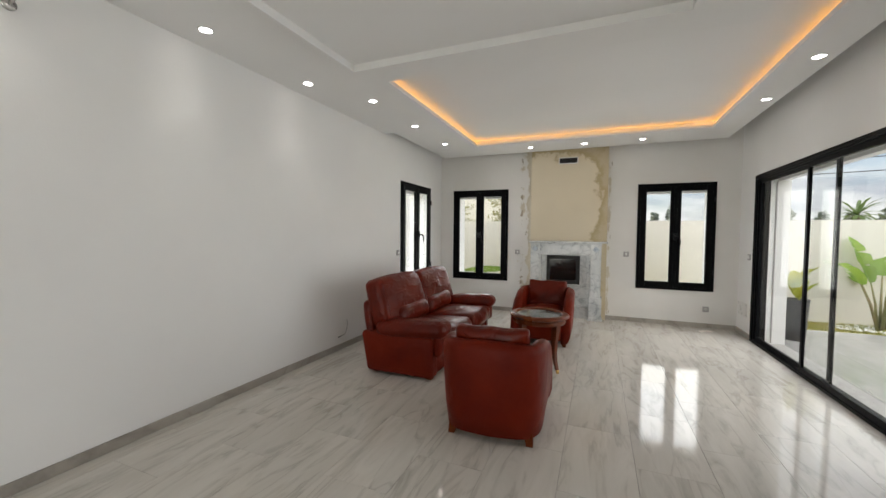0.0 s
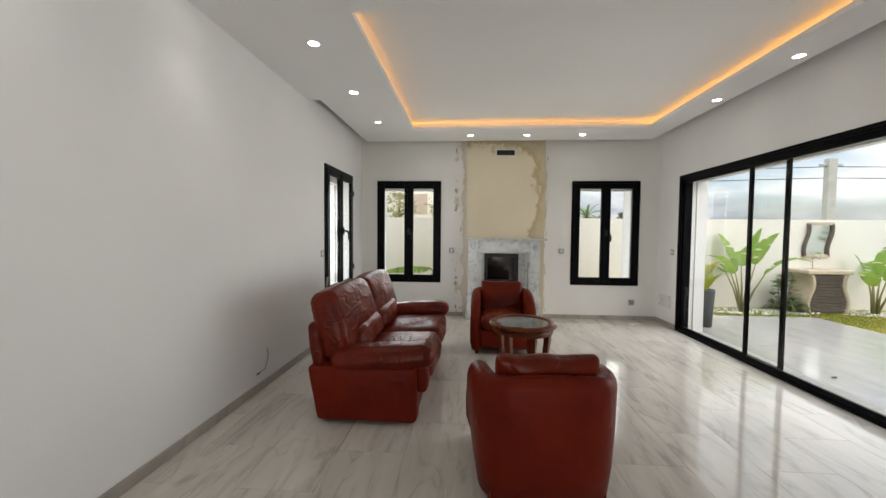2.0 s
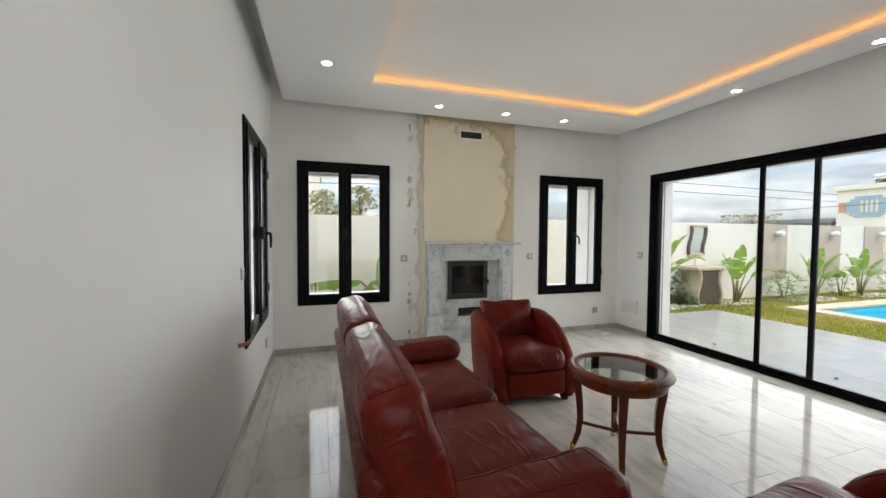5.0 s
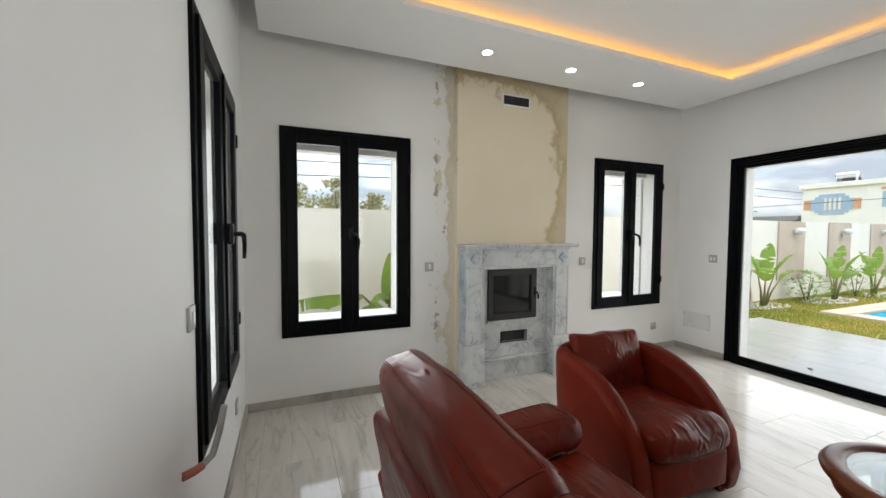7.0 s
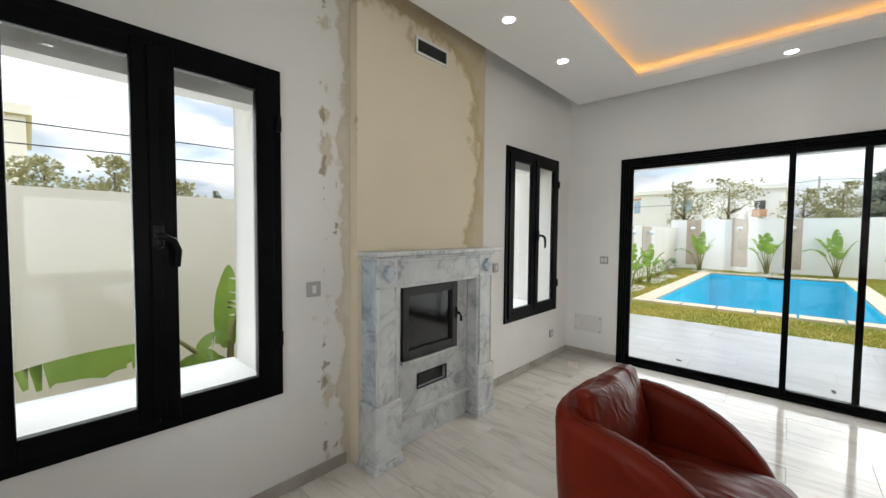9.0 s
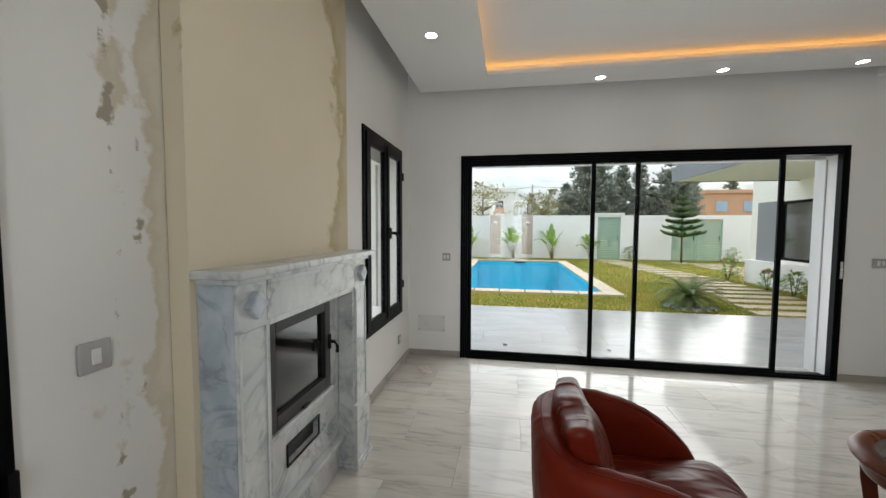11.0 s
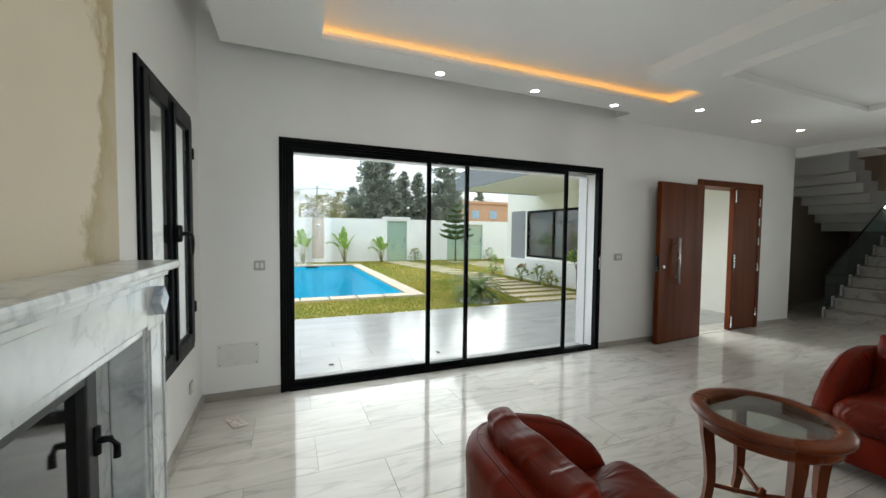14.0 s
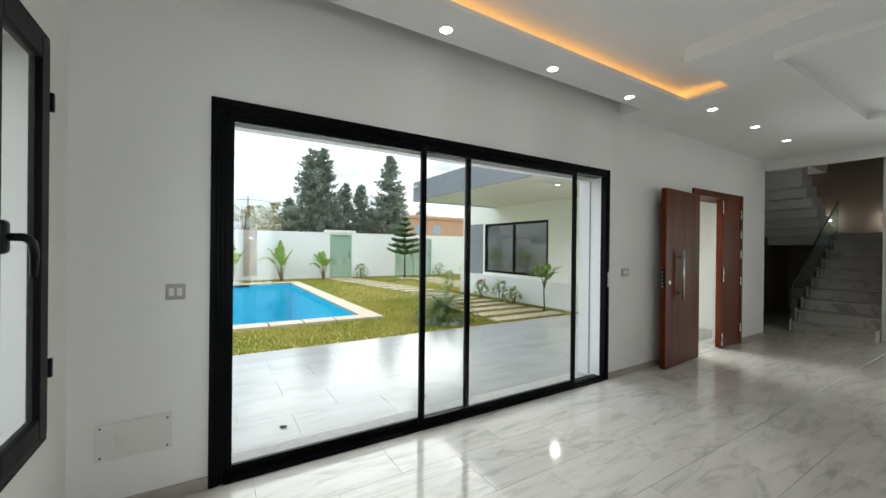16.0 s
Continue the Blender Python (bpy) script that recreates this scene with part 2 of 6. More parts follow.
def stained(name, clean, stain, bands, clean2=None, rough=0.7, scale=5.0, top=(), inner=None, chips=(), chip_colour=(0.36, 0.31, 0.24)):
    """Plaster with ragged patches of bare render along upright bands and a top band, paler inside their rim, and small dark chips."""
    m = material(name, clean, clean2 or tuple(c * 0.95 for c in clean), 1.2, rough, bump=0.08, bump_scale=45)
    n, l = m.node_tree.nodes, m.node_tree.links
    b = n["Principled BSDF"]
    co = n.new("ShaderNodeTexCoord")
    sep = n.new("ShaderNodeSeparateXYZ")
    l.new(co.outputs["Object"], sep.inputs["Vector"])
    out = b.inputs["Base Color"].links[0].from_socket

    def layer(total, noise_scale, lo, hi, colour, below):
        t = n.new("ShaderNodeTexNoise")
        t.inputs["Scale"].default_value, t.inputs["Detail"].default_value = noise_scale, 8
        t.inputs["Roughness"].default_value = 0.62
        l.new(co.outputs["Object"], t.inputs["Vector"])
        add = n.new("ShaderNodeMath")
        l.new(total, add.inputs[0])
        l.new(t.outputs["Fac"], add.inputs[1])
        cut = n.new("ShaderNodeMapRange")
        cut.inputs["From Min"].default_value, cut.inputs["From Max"].default_value = lo, hi
        l.new(add.outputs["Value"], cut.inputs["Value"])
        mx = n.new("ShaderNodeMix")
        mx.data_type = "RGBA"
        l.new(cut.outputs["Result"], mx.inputs["Factor"])
        l.new(below, mx.inputs["A"])
        mx.inputs["B"].default_value = (*colour, 1)
        return mx.outputs["Result"]

    total = band_sum(n, l, sep, bands)
    if top:
        total = strongest(n, l, total, band_sum(n, l, sep, top, "Z"))
    out = layer(total, scale, 0.88, 0.95, stain, out)
    if inner:
        out = layer(total, scale, 0.97, 1.12, inner, out)
    if chips:
        out = layer(band_sum(n, l, sep, chips), scale * 1.9, 1.02, 1.07, chip_colour, out)
    l.new(out, b.inputs["Base Color"])
    return m


M_wall = material("white_wall_paint", (0.84, 0.835, 0.82), (0.80, 0.795, 0.785), 0.9, 0.62, bump=0.05, bump_scale=70)
M_ceiling = material("white_ceiling_paint", (0.85, 0.845, 0.835), (0.82, 0.815, 0.80), 0.7, 0.75, bump=0.03, bump_scale=60)
M_backwall = stained("patched_wall_plaster", (0.79, 0.775, 0.75), (0.60, 0.545, 0.44), [(-1.25, 0.20, 0.72), (-1.42, 0.20, 0.36), (0.02, 0.10, 0.45)], (0.74, 0.725, 0.695), scale=5.0, inner=(0.66, 0.615, 0.52), chips=[(-1.44, 0.13, 0.50), (-1.36, 0.10, 0.46), (0.05, 0.06, 0.48)])
M_breast = stained("bare_breast_plaster", (0.73, 0.64, 0.485), (0.47, 0.375, 0.21), [(0.03, 0.46, 0.72), (-1.28, 0.08, 0.36)], (0.69, 0.605, 0.455), scale=2.6, top=[(3.02, 0.62, 0.72)], inner=(0.56, 0.475, 0.325))
M_tile = veined("grey_marble_tile", (0.62, 0.588, 0.535), (0.54, 0.508, 0.455), (0.36, 0.333, 0.29), 2.2, (3.2, 0.55, 1), 0.07, 0.05, 0.05, 0.003, 0.6)
M_grout = material("grey_grout", (0.40, 0.38, 0.35), (0.34, 0.32, 0.30), 20, 0.8)
M_skirting = veined("grey_marble_skirting", (0.40, 0.37, 0.33), (0.32, 0.29, 0.25), (0.2, 0.18, 0.16), 2.2, (1.5, 0.7, 1), 0.3, 0.05, 0.05, 0.004, 0.4)
M_black = material("black_aluminium", (0.0022, 0.0025, 0.0032), (0.0035, 0.0038, 0.0046), 8, 0.38, 0.0, bump=0.02, bump_scale=300, spec=0.07)
M_blackplastic = material("black_plastic", (0.004, 0.004, 0.005), None, 8, 0.32, spec=0.2)
M_glass = glass("clear_window_glass", (0.985, 0.993, 0.99), 0.4)
# bluer, darker copy of the marble; on pilaster sides it paints in sky light
M_blue_tint_marble = veined("blue_tinted_marble", (0.52, 0.565, 0.61), (0.36, 0.41, 0.47), (0.22, 0.25, 0.30), 3.4, (1, 1, 1), 0.2, 0.05, 0.05, 0.01, 1.2)
M_marble = veined("white_carrara_marble", (0.63, 0.645, 0.635), (0.48, 0.50, 0.505), (0.22, 0.235, 0.25), 3.2, (1, 1, 1), 0.2, 0.05, 0.05, 0.01, 1.2)
M_leather = material("red_brown_leather", (0.155, 0.0145, 0.0045), (0.105, 0.0085, 0.003), 3.5, 0.42, bump=0.10, bump_scale=160, detail=6, rough_var=0.12, fine=0.12, spec=0.10)
M_leather2 = material("creased_red_leather", (0.155, 0.0145, 0.005), (0.095, 0.008, 0.003), 5.0, 0.32, spec=0.18, bump=0.85, bump_scale=16, detail=6, stretch=(1, 0.35, 1), rough_var=0.1, fine=0.1)
M_seam = material("dark_stitched_leather", (0.105, 0.0095, 0.003), (0.08, 0.007, 0.0025), 20, 0.5, spec=0.15)
M_wood = material("reddish_table_wood", (0.20, 0.048, 0.013), (0.10, 0.022, 0.007), 4, 0.28, spec=0.25, bump=0.03, bump_scale=80, stretch=(1, 1, 0.2), fine=0.15)
M_door = material("mahogany_door_wood", (0.13, 0.030, 0.006), (0.085, 0.019, 0.004), 2, 0.42, bump=0.06, bump_scale=55, stretch=(4, 4, 0.3), fine=0.15, spec=0.06)
M_brass = material("polished_brass", (0.80, 0.52, 0.18), None, 5, 0.25, 1.0)
M_steel = material("brushed_steel", (0.62, 0.61, 0.59), (0.55, 0.54, 0.52), 6, 0.28, 1.0)
M_plate = material("silver_grey_switch_plate", (0.42, 0.41, 0.40), (0.38, 0.37, 0.36), 9, 0.35)
M_rocker = material("white_rocker_plastic", (0.74, 0.73, 0.71), None, 9, 0.3)
M_spot = emitter("warm_white_lamp_face", (1.0, 0.97, 0.93), 8.0)
M_led = emitter("amber_led_strip", (1.0, 0.48, 0.10), COVE_GLOW)
M_cable = material("grey_conduit_plastic", (0.36, 0.35, 0.33), (0.30, 0.29, 0.28), 12, 0.5, bump=0.1, bump_scale=200)
M_firebox = material("sooty_black_iron", (0.010, 0.010, 0.010), (0.022, 0.021, 0.020), 10, 0.55, bump=0.1)
M_fireglass = material("smoked_fire_glass", (0.006, 0.006, 0.007), (0.014, 0.013, 0.012), 4, 0.04)
M_ext = material("white_exterior_render", (0.86, 0.85, 0.83), (0.81, 0.80, 0.785), 0.8, 0.8, bump=0.12, bump_scale=90)
M_ext_wing = material("cream_wing_render", (0.90, 0.88, 0.80), (0.86, 0.84, 0.76), 0.8, 0.85, bump=0.1, bump_scale=80)
M_ext_cream = material("cream_garden_wall_paint", (0.78, 0.745, 0.675), (0.73, 0.69, 0.62), 0.7, 0.85, bump=0.12, bump_scale=80)
M_ext_beige = material("beige_stone_panel", (0.52, 0.42, 0.34), (0.45, 0.365, 0.30), 2.5, 0.75, bump=0.1, bump_scale=50)
M_ext_grey = material("grey_fascia_render", (0.27, 0.275, 0.29), (0.24, 0.245, 0.26), 1.5, 0.75, bump=0.06, bump_scale=80)
M_terrace = veined("pale_terrace_marble", (0.38, 0.368, 0.355), (0.325, 0.315, 0.30), (0.28, 0.27, 0.26), 1.6, (3.0, 0.6, 1), 0.16, 0.03, 0.05, 0.004, 0.5)
M_coping = material("sandstone_pool_coping", (0.56, 0.47, 0.35), (0.48, 0.40, 0.29), 3, 0.75, bump=0.1, bump_scale=60)
M_pooltile = material("blue_pool_mosaic", (0.11, 0.58, 0.74), (0.085, 0.52, 0.69), 2.0, 0.35, fine=0.1, bump_scale=30)
M_grass = material("lawn_ground", (0.20, 0.205, 0.035), (0.32, 0.26, 0.055), 1.1, 0.95, bump=0.6, bump_scale=60, fine=0.3)
M_blade = material("grass_blade", (0.24, 0.28, 0.04), (0.42, 0.35, 0.08), 0.8, 0.7, vary=0.0)
M_leaf = material("banana_leaf", (0.18, 0.31, 0.05), (0.28, 0.40, 0.07), 3.0, 0.42, bump=0.12, bump_scale=30)
M_leafy = material("yellow_green_leaf", (0.42, 0.40, 0.03), (0.24, 0.30, 0.03), 3.0, 0.45)
M_leafdark = material("dark_green_leaf", (0.11, 0.165, 0.055), (0.16, 0.215, 0.08), 3.0, 0.5)
# paler than the foliage itself: distance haze is mixed into the colour
M_cypress = material("hazed_cypress_foliage", (0.25, 0.285, 0.25), (0.36, 0.39, 0.33), 2.0, 0.7)
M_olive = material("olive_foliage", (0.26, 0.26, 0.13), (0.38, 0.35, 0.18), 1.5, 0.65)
M_araucaria = material("araucaria_foliage", (0.10, 0.19, 0.06), (0.17, 0.25, 0.08), 2.0, 0.6)
M_bark = material("brown_bark", (0.16, 0.12, 0.085), (0.10, 0.075, 0.055), 6, 0.9, bump=0.4, bump_scale=30)
M_stem = material("green_banana_stem", (0.20, 0.22, 0.07), (0.26, 0.20, 0.10), 8, 0.6)
M_pebble = material("white_pebble", (0.72, 0.71, 0.69), (0.6, 0.59, 0.57), 6, 0.7, bump=0.1, vary=0.08)
M_pot = material("dark_grey_planter", (0.045, 0.048, 0.052), (0.06, 0.062, 0.066), 5, 0.5)
M_soil = material("garden_soil", (0.09, 0.065, 0.045), (0.06, 0.045, 0.03), 8, 0.95, bump=0.5, bump_scale=30)
M_gate = material("mint_green_gate_paint", (0.36, 0.50, 0.40), (0.32, 0.46, 0.37), 2, 0.5, bump=0.05)
M_terracotta = material("salmon_facade_paint", (0.62, 0.36, 0.24), (0.56, 0.33, 0.22), 1, 0.85)
M_blueaccent = material("blue_facade_paint", (0.38, 0.50, 0.66), (0.34, 0.46, 0.62), 1, 0.85)
M_darkglass = material("dark_window_glass", (0.035, 0.042, 0.045), (0.05, 0.055, 0.06), 1.5, 0.05)
M_stair = veined("beige_marble_stair", (0.50, 0.475, 0.44), (0.42, 0.40, 0.37), (0.2, 0.18, 0.16), 2.4, (1, 2, 1), 0.25, 0.04, 0.05, 0.004, 0.5)
M_stairwall = material("taupe_stairwell_paint", (0.34, 0.28, 0.22), (0.30, 0.25, 0.20), 1.0, 0.8)
M_greenglass = glass("green_tinted_balustrade_glass", (0.72, 0.86, 0.84), 1.0)
M_mirror = material("mirror_silver", (0.75, 0.80, 0.80), None, 3, 0.03, 1.0)
M_rattan = material("dark_slatted_wood", (0.12, 0.09, 0.07), (0.08, 0.06, 0.048), 12, 0.6, bump=0.2, bump_scale=60)
M_basin = material("sand_coloured_stone", (0.52, 0.43, 0.32), (0.45, 0.37, 0.27), 5, 0.6, bump=0.1)
M_paper = material("crumpled_paper", (0.66, 0.60, 0.55), (0.55, 0.48, 0.44), 9, 0.8, bump=0.3)
M_red = material("red_pipe_tape", (0.40, 0.10, 0.07), (0.34, 0.12, 0.09), 9, 0.6)


# leather creases: ridged relief; polish of stone and tinted glass
for n in M_leather2.node_tree.nodes:
    if n.bl_idname == "ShaderNodeBump":
        crease = n.inputs["Height"].links[0].from_node
        crease.noise_type = "RIDGED_MULTIFRACTAL"
        crease.inputs["Scale"].default_value = 11.0
        crease.inputs["Detail"].default_value = 3.0
        crease.inputs["Distortion"].default_value = 1.6
        n.inputs["Strength"].default_value = 0.6
        n.inputs["Distance"].default_value = 0.017
# leather panels: broad shallow wrinkles under the grain
n, l = M_leather.node_tree.nodes, M_leather.node_tree.links
wrinkle = n.new("ShaderNodeTexNoise")
wrinkle.noise_type = "RIDGED_MULTIFRACTAL"
wrinkle.inputs["Scale"].default_value, wrinkle.inputs["Detail"].default_value, wrinkle.inputs["Distortion"].default_value = 6.0, 2.5, 1.3
wrinkle_bump = n.new("ShaderNodeBump")
wrinkle_bump.inputs["Strength"].default_value, wrinkle_bump.inputs["Distance"].default_value = 0.45, 0.015
l.new(n["Texture Coordinate"].outputs["Object"], wrinkle.inputs["Vector"])
l.new(wrinkle.outputs["Fac"], wrinkle_bump.inputs["Height"])
l.new(wrinkle_bump.outputs["Normal"], n["Bump"].inputs["Normal"])
M_tile.node_tree.nodes["Principled BSDF"].inputs["Specular IOR Level"].default_value = 0.42
M_darkglass.node_tree.nodes["Principled BSDF"].inputs["IOR"].default_value = 2.4


def let_light_through(m, share):
    """Thin leaves: part of the light that falls on them comes out on the other side."""
    n, l = m.node_tree.nodes, m.node_tree.links
    b = n["Principled BSDF"]
    tl = n.new("ShaderNodeBsdfTranslucent")
    mx = n.new("ShaderNodeMixShader")
    mx.inputs["Fac"].default_value = share
    l.new(b.inputs["Base Color"].links[0].from_socket, tl.inputs["Color"])
    l.new(b.outputs["BSDF"], mx.inputs[1])
    l.new(tl.outputs["BSDF"], mx.inputs[2])
    l.new(mx.outputs["Shader"], n["Material Output"].inputs["Surface"])


for leafy in (M_leaf, M_leafy, M_leafdark, M_cypress, M_olive, M_araucaria, M_blade):
    let_light_through(leafy, 0.45)


# ---- mesh helpers ----
def box(bm, x0, x1, y0, y1, z0, z1, bevel=0.0, m=None):
    v = [bm.verts.new((x, y, z)) for z in (z0, z1) for y in (y0, y1) for x in (x0, x1)]
    f = [bm.faces.new([v[i] for i in q]) for q in ((0, 2, 3, 1), (4, 5, 7, 6), (0, 1, 5, 4), (2, 6, 7, 3), (0, 4, 6, 2), (1, 3, 7, 5))]
    if bevel:
        e = {e for q in f for e in q.edges}
        bmesh.ops.bevel(bm, geom=list(e), offset=bevel, segments=2, affect="EDGES", profile=0.6)
    if m is not None:
        bmesh.ops.transform(bm, matrix=m, verts=v if not bevel else bm.verts)
    return bm


def boxes(*specs, bevel=0.0):
    bm = bmesh.new()
    for s in specs:
        b = bmesh.new()
        box(b, *s, bevel=bevel)
        me = bpy.data.meshes.new("tmp")
        b.to_mesh(me)
        b.free()
        bm.from_mesh(me)
        bpy.data.meshes.remove(me)
    return bm


def link(name, bm, mat, parent=None, smooth=False, matrix=None):
    me = bpy.data.meshes.new(name)
    bmesh.ops.recalc_face_normals(bm, faces=bm.faces)
    bm.to_mesh(me)
    bm.free()
    me.materials.append(mat)
    if smooth:
        me.shade_smooth()
    ob = new(name, me)
    if matrix is not None:
        ob.matrix_basis = matrix
    if parent is not None:
        ob.parent = parent
    return ob


def part(name, bm, mat, parent, label="", smooth=False, matrix=None):
    ob = link(name, bm, mat, parent, smooth, matrix)
    if label:
        ob["label"] = label
    return ob


def thing(name, label, category, matrix=None, group="", kind=""):
    ob = new(name)
    ob.empty_display_size = 0.1
    if matrix is not None:
        ob.matrix_basis = matrix
    return tagged(ob, label, category, group, kind)


def cells(xs, ys, zs, solid):
    """One clean shell round the solid cells of a grid."""
    bm = bmesh.new()
    verts = {}

    def vert(i, j, k):
        if (i, j, k) not in verts:
            verts[i, j, k] = bm.verts.new((xs[i], ys[j], zs[k]))
        return verts[i, j, k]

    nx, ny, nz = len(xs) - 1, len(ys) - 1, len(zs) - 1
    full = {(i, j, k): bool(solid((xs[i] + xs[i + 1]) / 2, (ys[j] + ys[j + 1]) / 2, (zs[k] + zs[k + 1]) / 2)) for i in range(nx) for j in range(ny) for k in range(nz)}
    for (i, j, k), s in full.items():
        if not s:
            continue
        for d, q in (((-1, 0, 0), ((0, 0, 0), (0, 0, 1), (0, 1, 1), (0, 1, 0))), ((1, 0, 0), ((1, 0, 0), (1, 1, 0), (1, 1, 1), (1, 0, 1))),
                     ((0, -1, 0), ((0, 0, 0), (1, 0, 0), (1, 0, 1), (0, 0, 1))), ((0, 1, 0), ((0, 1, 0), (0, 1, 1), (1, 1, 1), (1, 1, 0))),
                     ((0, 0, -1), ((0, 0, 0), (0, 1, 0), (1, 1, 0), (1, 0, 0))), ((0, 0, 1), ((0, 0, 1), (1, 0, 1), (1, 1, 1), (0, 1, 1)))):
            if not full.get((i + d[0], j + d[1], k + d[2]), False):
                bm.faces.new([vert(i + a, j + b, k + c) for a, b, c in q])
    return bm


def wall(name, x0, x1, y0, y1, z0, z1, holes, mat, label):
    """A wall of real thickness; holes are (x0, x1, y0, y1, z0, z1)."""
    xs, ys, zs = {x0, x1}, {y0, y1}, {z0, z1}
    for h in holes:
        xs |= {max(x0, min(x1, h[0])), max(x0, min(x1, h[1]))}
        ys |= {max(y0, min(y1, h[2])), max(y0, min(y1, h[3]))}
        zs |= {max(z0, min(z1, h[4])), max(z0, min(z1, h[5]))}
    bm = cells(sorted(xs), sorted(ys), sorted(zs), lambda x, y, z: not any(h[0] < x < h[1] and h[2] < y < h[3] and h[4] < z < h[5] for h in holes))
    return tagged(link(name, bm, mat), label, "wall", kind="structure")


def rounded(hx, hy, hz, r, n=8, crown=(0, 0, 0), rough=0.0, seed=0.0, squash=None):
    """A soft block of half sizes hx, hy, hz with edges of radius r; crown bulges its three pairs of faces."""
    bm = bmesh.new()
    def axis(h):
        inner = max(h - r, 0.0)
        ring = [inner + r * math.sin(a * math.pi / 8) for a in range(1, 5)] if r > 0 else []
        mid = [inner * (2 * i / n - 1) for i in range(n + 1)]
        return [-v for v in reversed(ring)] + mid + ring
    ax, ay, az = axis(hx), axis(hy), axis(hz)
    made = {}
    def vert(x, y, z):
        key = (round(x, 6), round(y, 6), round(z, 6))
        if key not in made:
            p = Vector((x, y, z))
            c = Vector((max(-(hx - r), min(hx - r, x)), max(-(hy - r), min(hy - r, y)), max(-(hz - r), min(hz - r, z))))
            d = p - c
            q = c + d.normalized() * r if d.length > 1e-9 else p
            u = (1 - (q.x / hx) ** 2, 1 - (q.y / hy) ** 2, 1 - (q.z / hz) ** 2)
            q.x += crown[0] * (1 if x > 0 else -1) * max(u[1], 0) * max(u[2], 0) * abs(x / hx) ** 4
            q.y += crown[1] * (1 if y > 0 else -1) * max(u[0], 0) * max(u[2], 0) * abs(y / hy) ** 4
            q.z += crown[2] * (1 if z > 0 else -1) * max(u[0], 0) * max(u[1], 0) * abs(z / hz) ** 4
            if rough:
                q += noise.noise_vector(q * 7 + Vector((seed, seed * 2, 0))) * rough
            if squash:
                q = squash(q)
            made[key] = bm.verts.new(q)
        return made[key]
    for s in (-1, 1):
        for A, B, f in ((ax, ay, lambda a, b: (a, b, s * hz)), (ay, az, lambda a, b: (s * hx, a, b)), (ax, az, lambda a, b: (a, s * hy, b))):
            for i in range(len(A) - 1):
                for j in range(len(B) - 1):
                    q = [vert(*f(A[i], B[j])), vert(*f(A[i + 1], B[j])), vert(*f(A[i + 1], B[j + 1])), vert(*f(A[i], B[j + 1]))]
                    if len(set(q)) == 4:
                        try:
                            bm.faces.new(q)
                        except ValueError:
                            pass
    return bm


def lathe(profile, n=32, ring=False):
    """A turned shape from (radius, height) pairs; ring: open in the middle."""
    bm = bmesh.new()
    rings = [[bm.verts.new((r * math.cos(2 * math.pi * i / n), r * math.sin(2 * math.pi * i / n), z)) for i in range(n)] for r, z in profile]
    for a, b in zip(rings, rings[1:]):
        for i in range(n):
            bm.faces.new((a[i], a[(i + 1) % n], b[(i + 1) % n], b[i]))
    if ring:
        for i in range(n):
            bm.faces.new((rings[-1][i], rings[-1][(i + 1) % n], rings[0][(i + 1) % n], rings[0][i]))
    else:
        bm.faces.new(rings[0])
        bm.faces.new(rings[-1])
    return bm


def tube(points, radius, n=8, closed=False):
    """A round bar along points; radius is one number or one for each point."""
    bm = bmesh.new()
    pts = [Vector(p) for p in points]
    rad = radius if isinstance(radius, (list, tuple)) else [radius] * len(pts)
    rings = []
    up = Vector((0.13, 0.31, 0.94)).normalized()
    for i, p in enumerate(pts):
        d = (pts[min(i + 1, len(pts) - 1)] - pts[max(i - 1, 0)]).normalized()
        u = d.cross(up)
        if u.length < 0.05:
            u = d.cross(Vector((1, 0, 0)))
        u.normalize()
        w = d.cross(u)
        rings.append([bm.verts.new(p + (u * math.cos(2 * math.pi * k / n) + w * math.sin(2 * math.pi * k / n)) * rad[i]) for k in range(n)])
    for a, b in zip(rings, rings[1:]):
        for k in range(n):
            bm.faces.new((a[k], a[(k + 1) % n], b[(k + 1) % n], b[k]))
    bm.faces.new(rings[0])
    bm.faces.new(rings[-1])
    return bm


def moved(bm, m):
    bmesh.ops.transform(bm, matrix=m, verts=bm.verts)
    return bm


def joined(*bms):
    out = bmesh.new()
    for b in bms:
        me = bpy.data.meshes.new("tmp")
        b.to_mesh(me)
        b.free()
        out.from_mesh(me)
        bpy.data.meshes.remove(me)
    return out


def smoothed(ob, angle=40):
    ob.data.shade_smooth()
    ob.data.set_sharp_from_angle(angle=radians(angle))
    return ob


# ---- large structure ----
LX, RX, BY, CZ = -3.045, 1.84, 7.10, 2.88
WIN_A, WIN_B = (-2.777, -1.694), (0.451, 1.532)
WZ0, WZ1 = 0.565, 2.268
WIN_L = (5.42, 6.56)
SL0, SL1, SLZ = 2.83, 6.50, 2.255

wall("wall_back", LX - 0.58, RX + 0.36, BY, BY + 0.58, -0.12, 3.5, [(WIN_A[0] + 0.03, WIN_A[1] - 0.03, 0, 9, WZ0 + 0.03, WZ1 - 0.03), (WIN_B[0] + 0.03, WIN_B[1] - 0.03, 0, 9, WZ0 + 0.03, WZ1 - 0.03)], M_backwall, "white plastered wall with patched bare render beside the chimney breast")
wall("wall_left", LX - 0.58, LX, -6.0, BY, -0.12, 3.5, [(-9, 0, WIN_L[0] + 0.03, WIN_L[1] - 0.03, WZ0 + 0.03, WZ1 - 0.03)], M_wall, "long smooth white painted side wall")
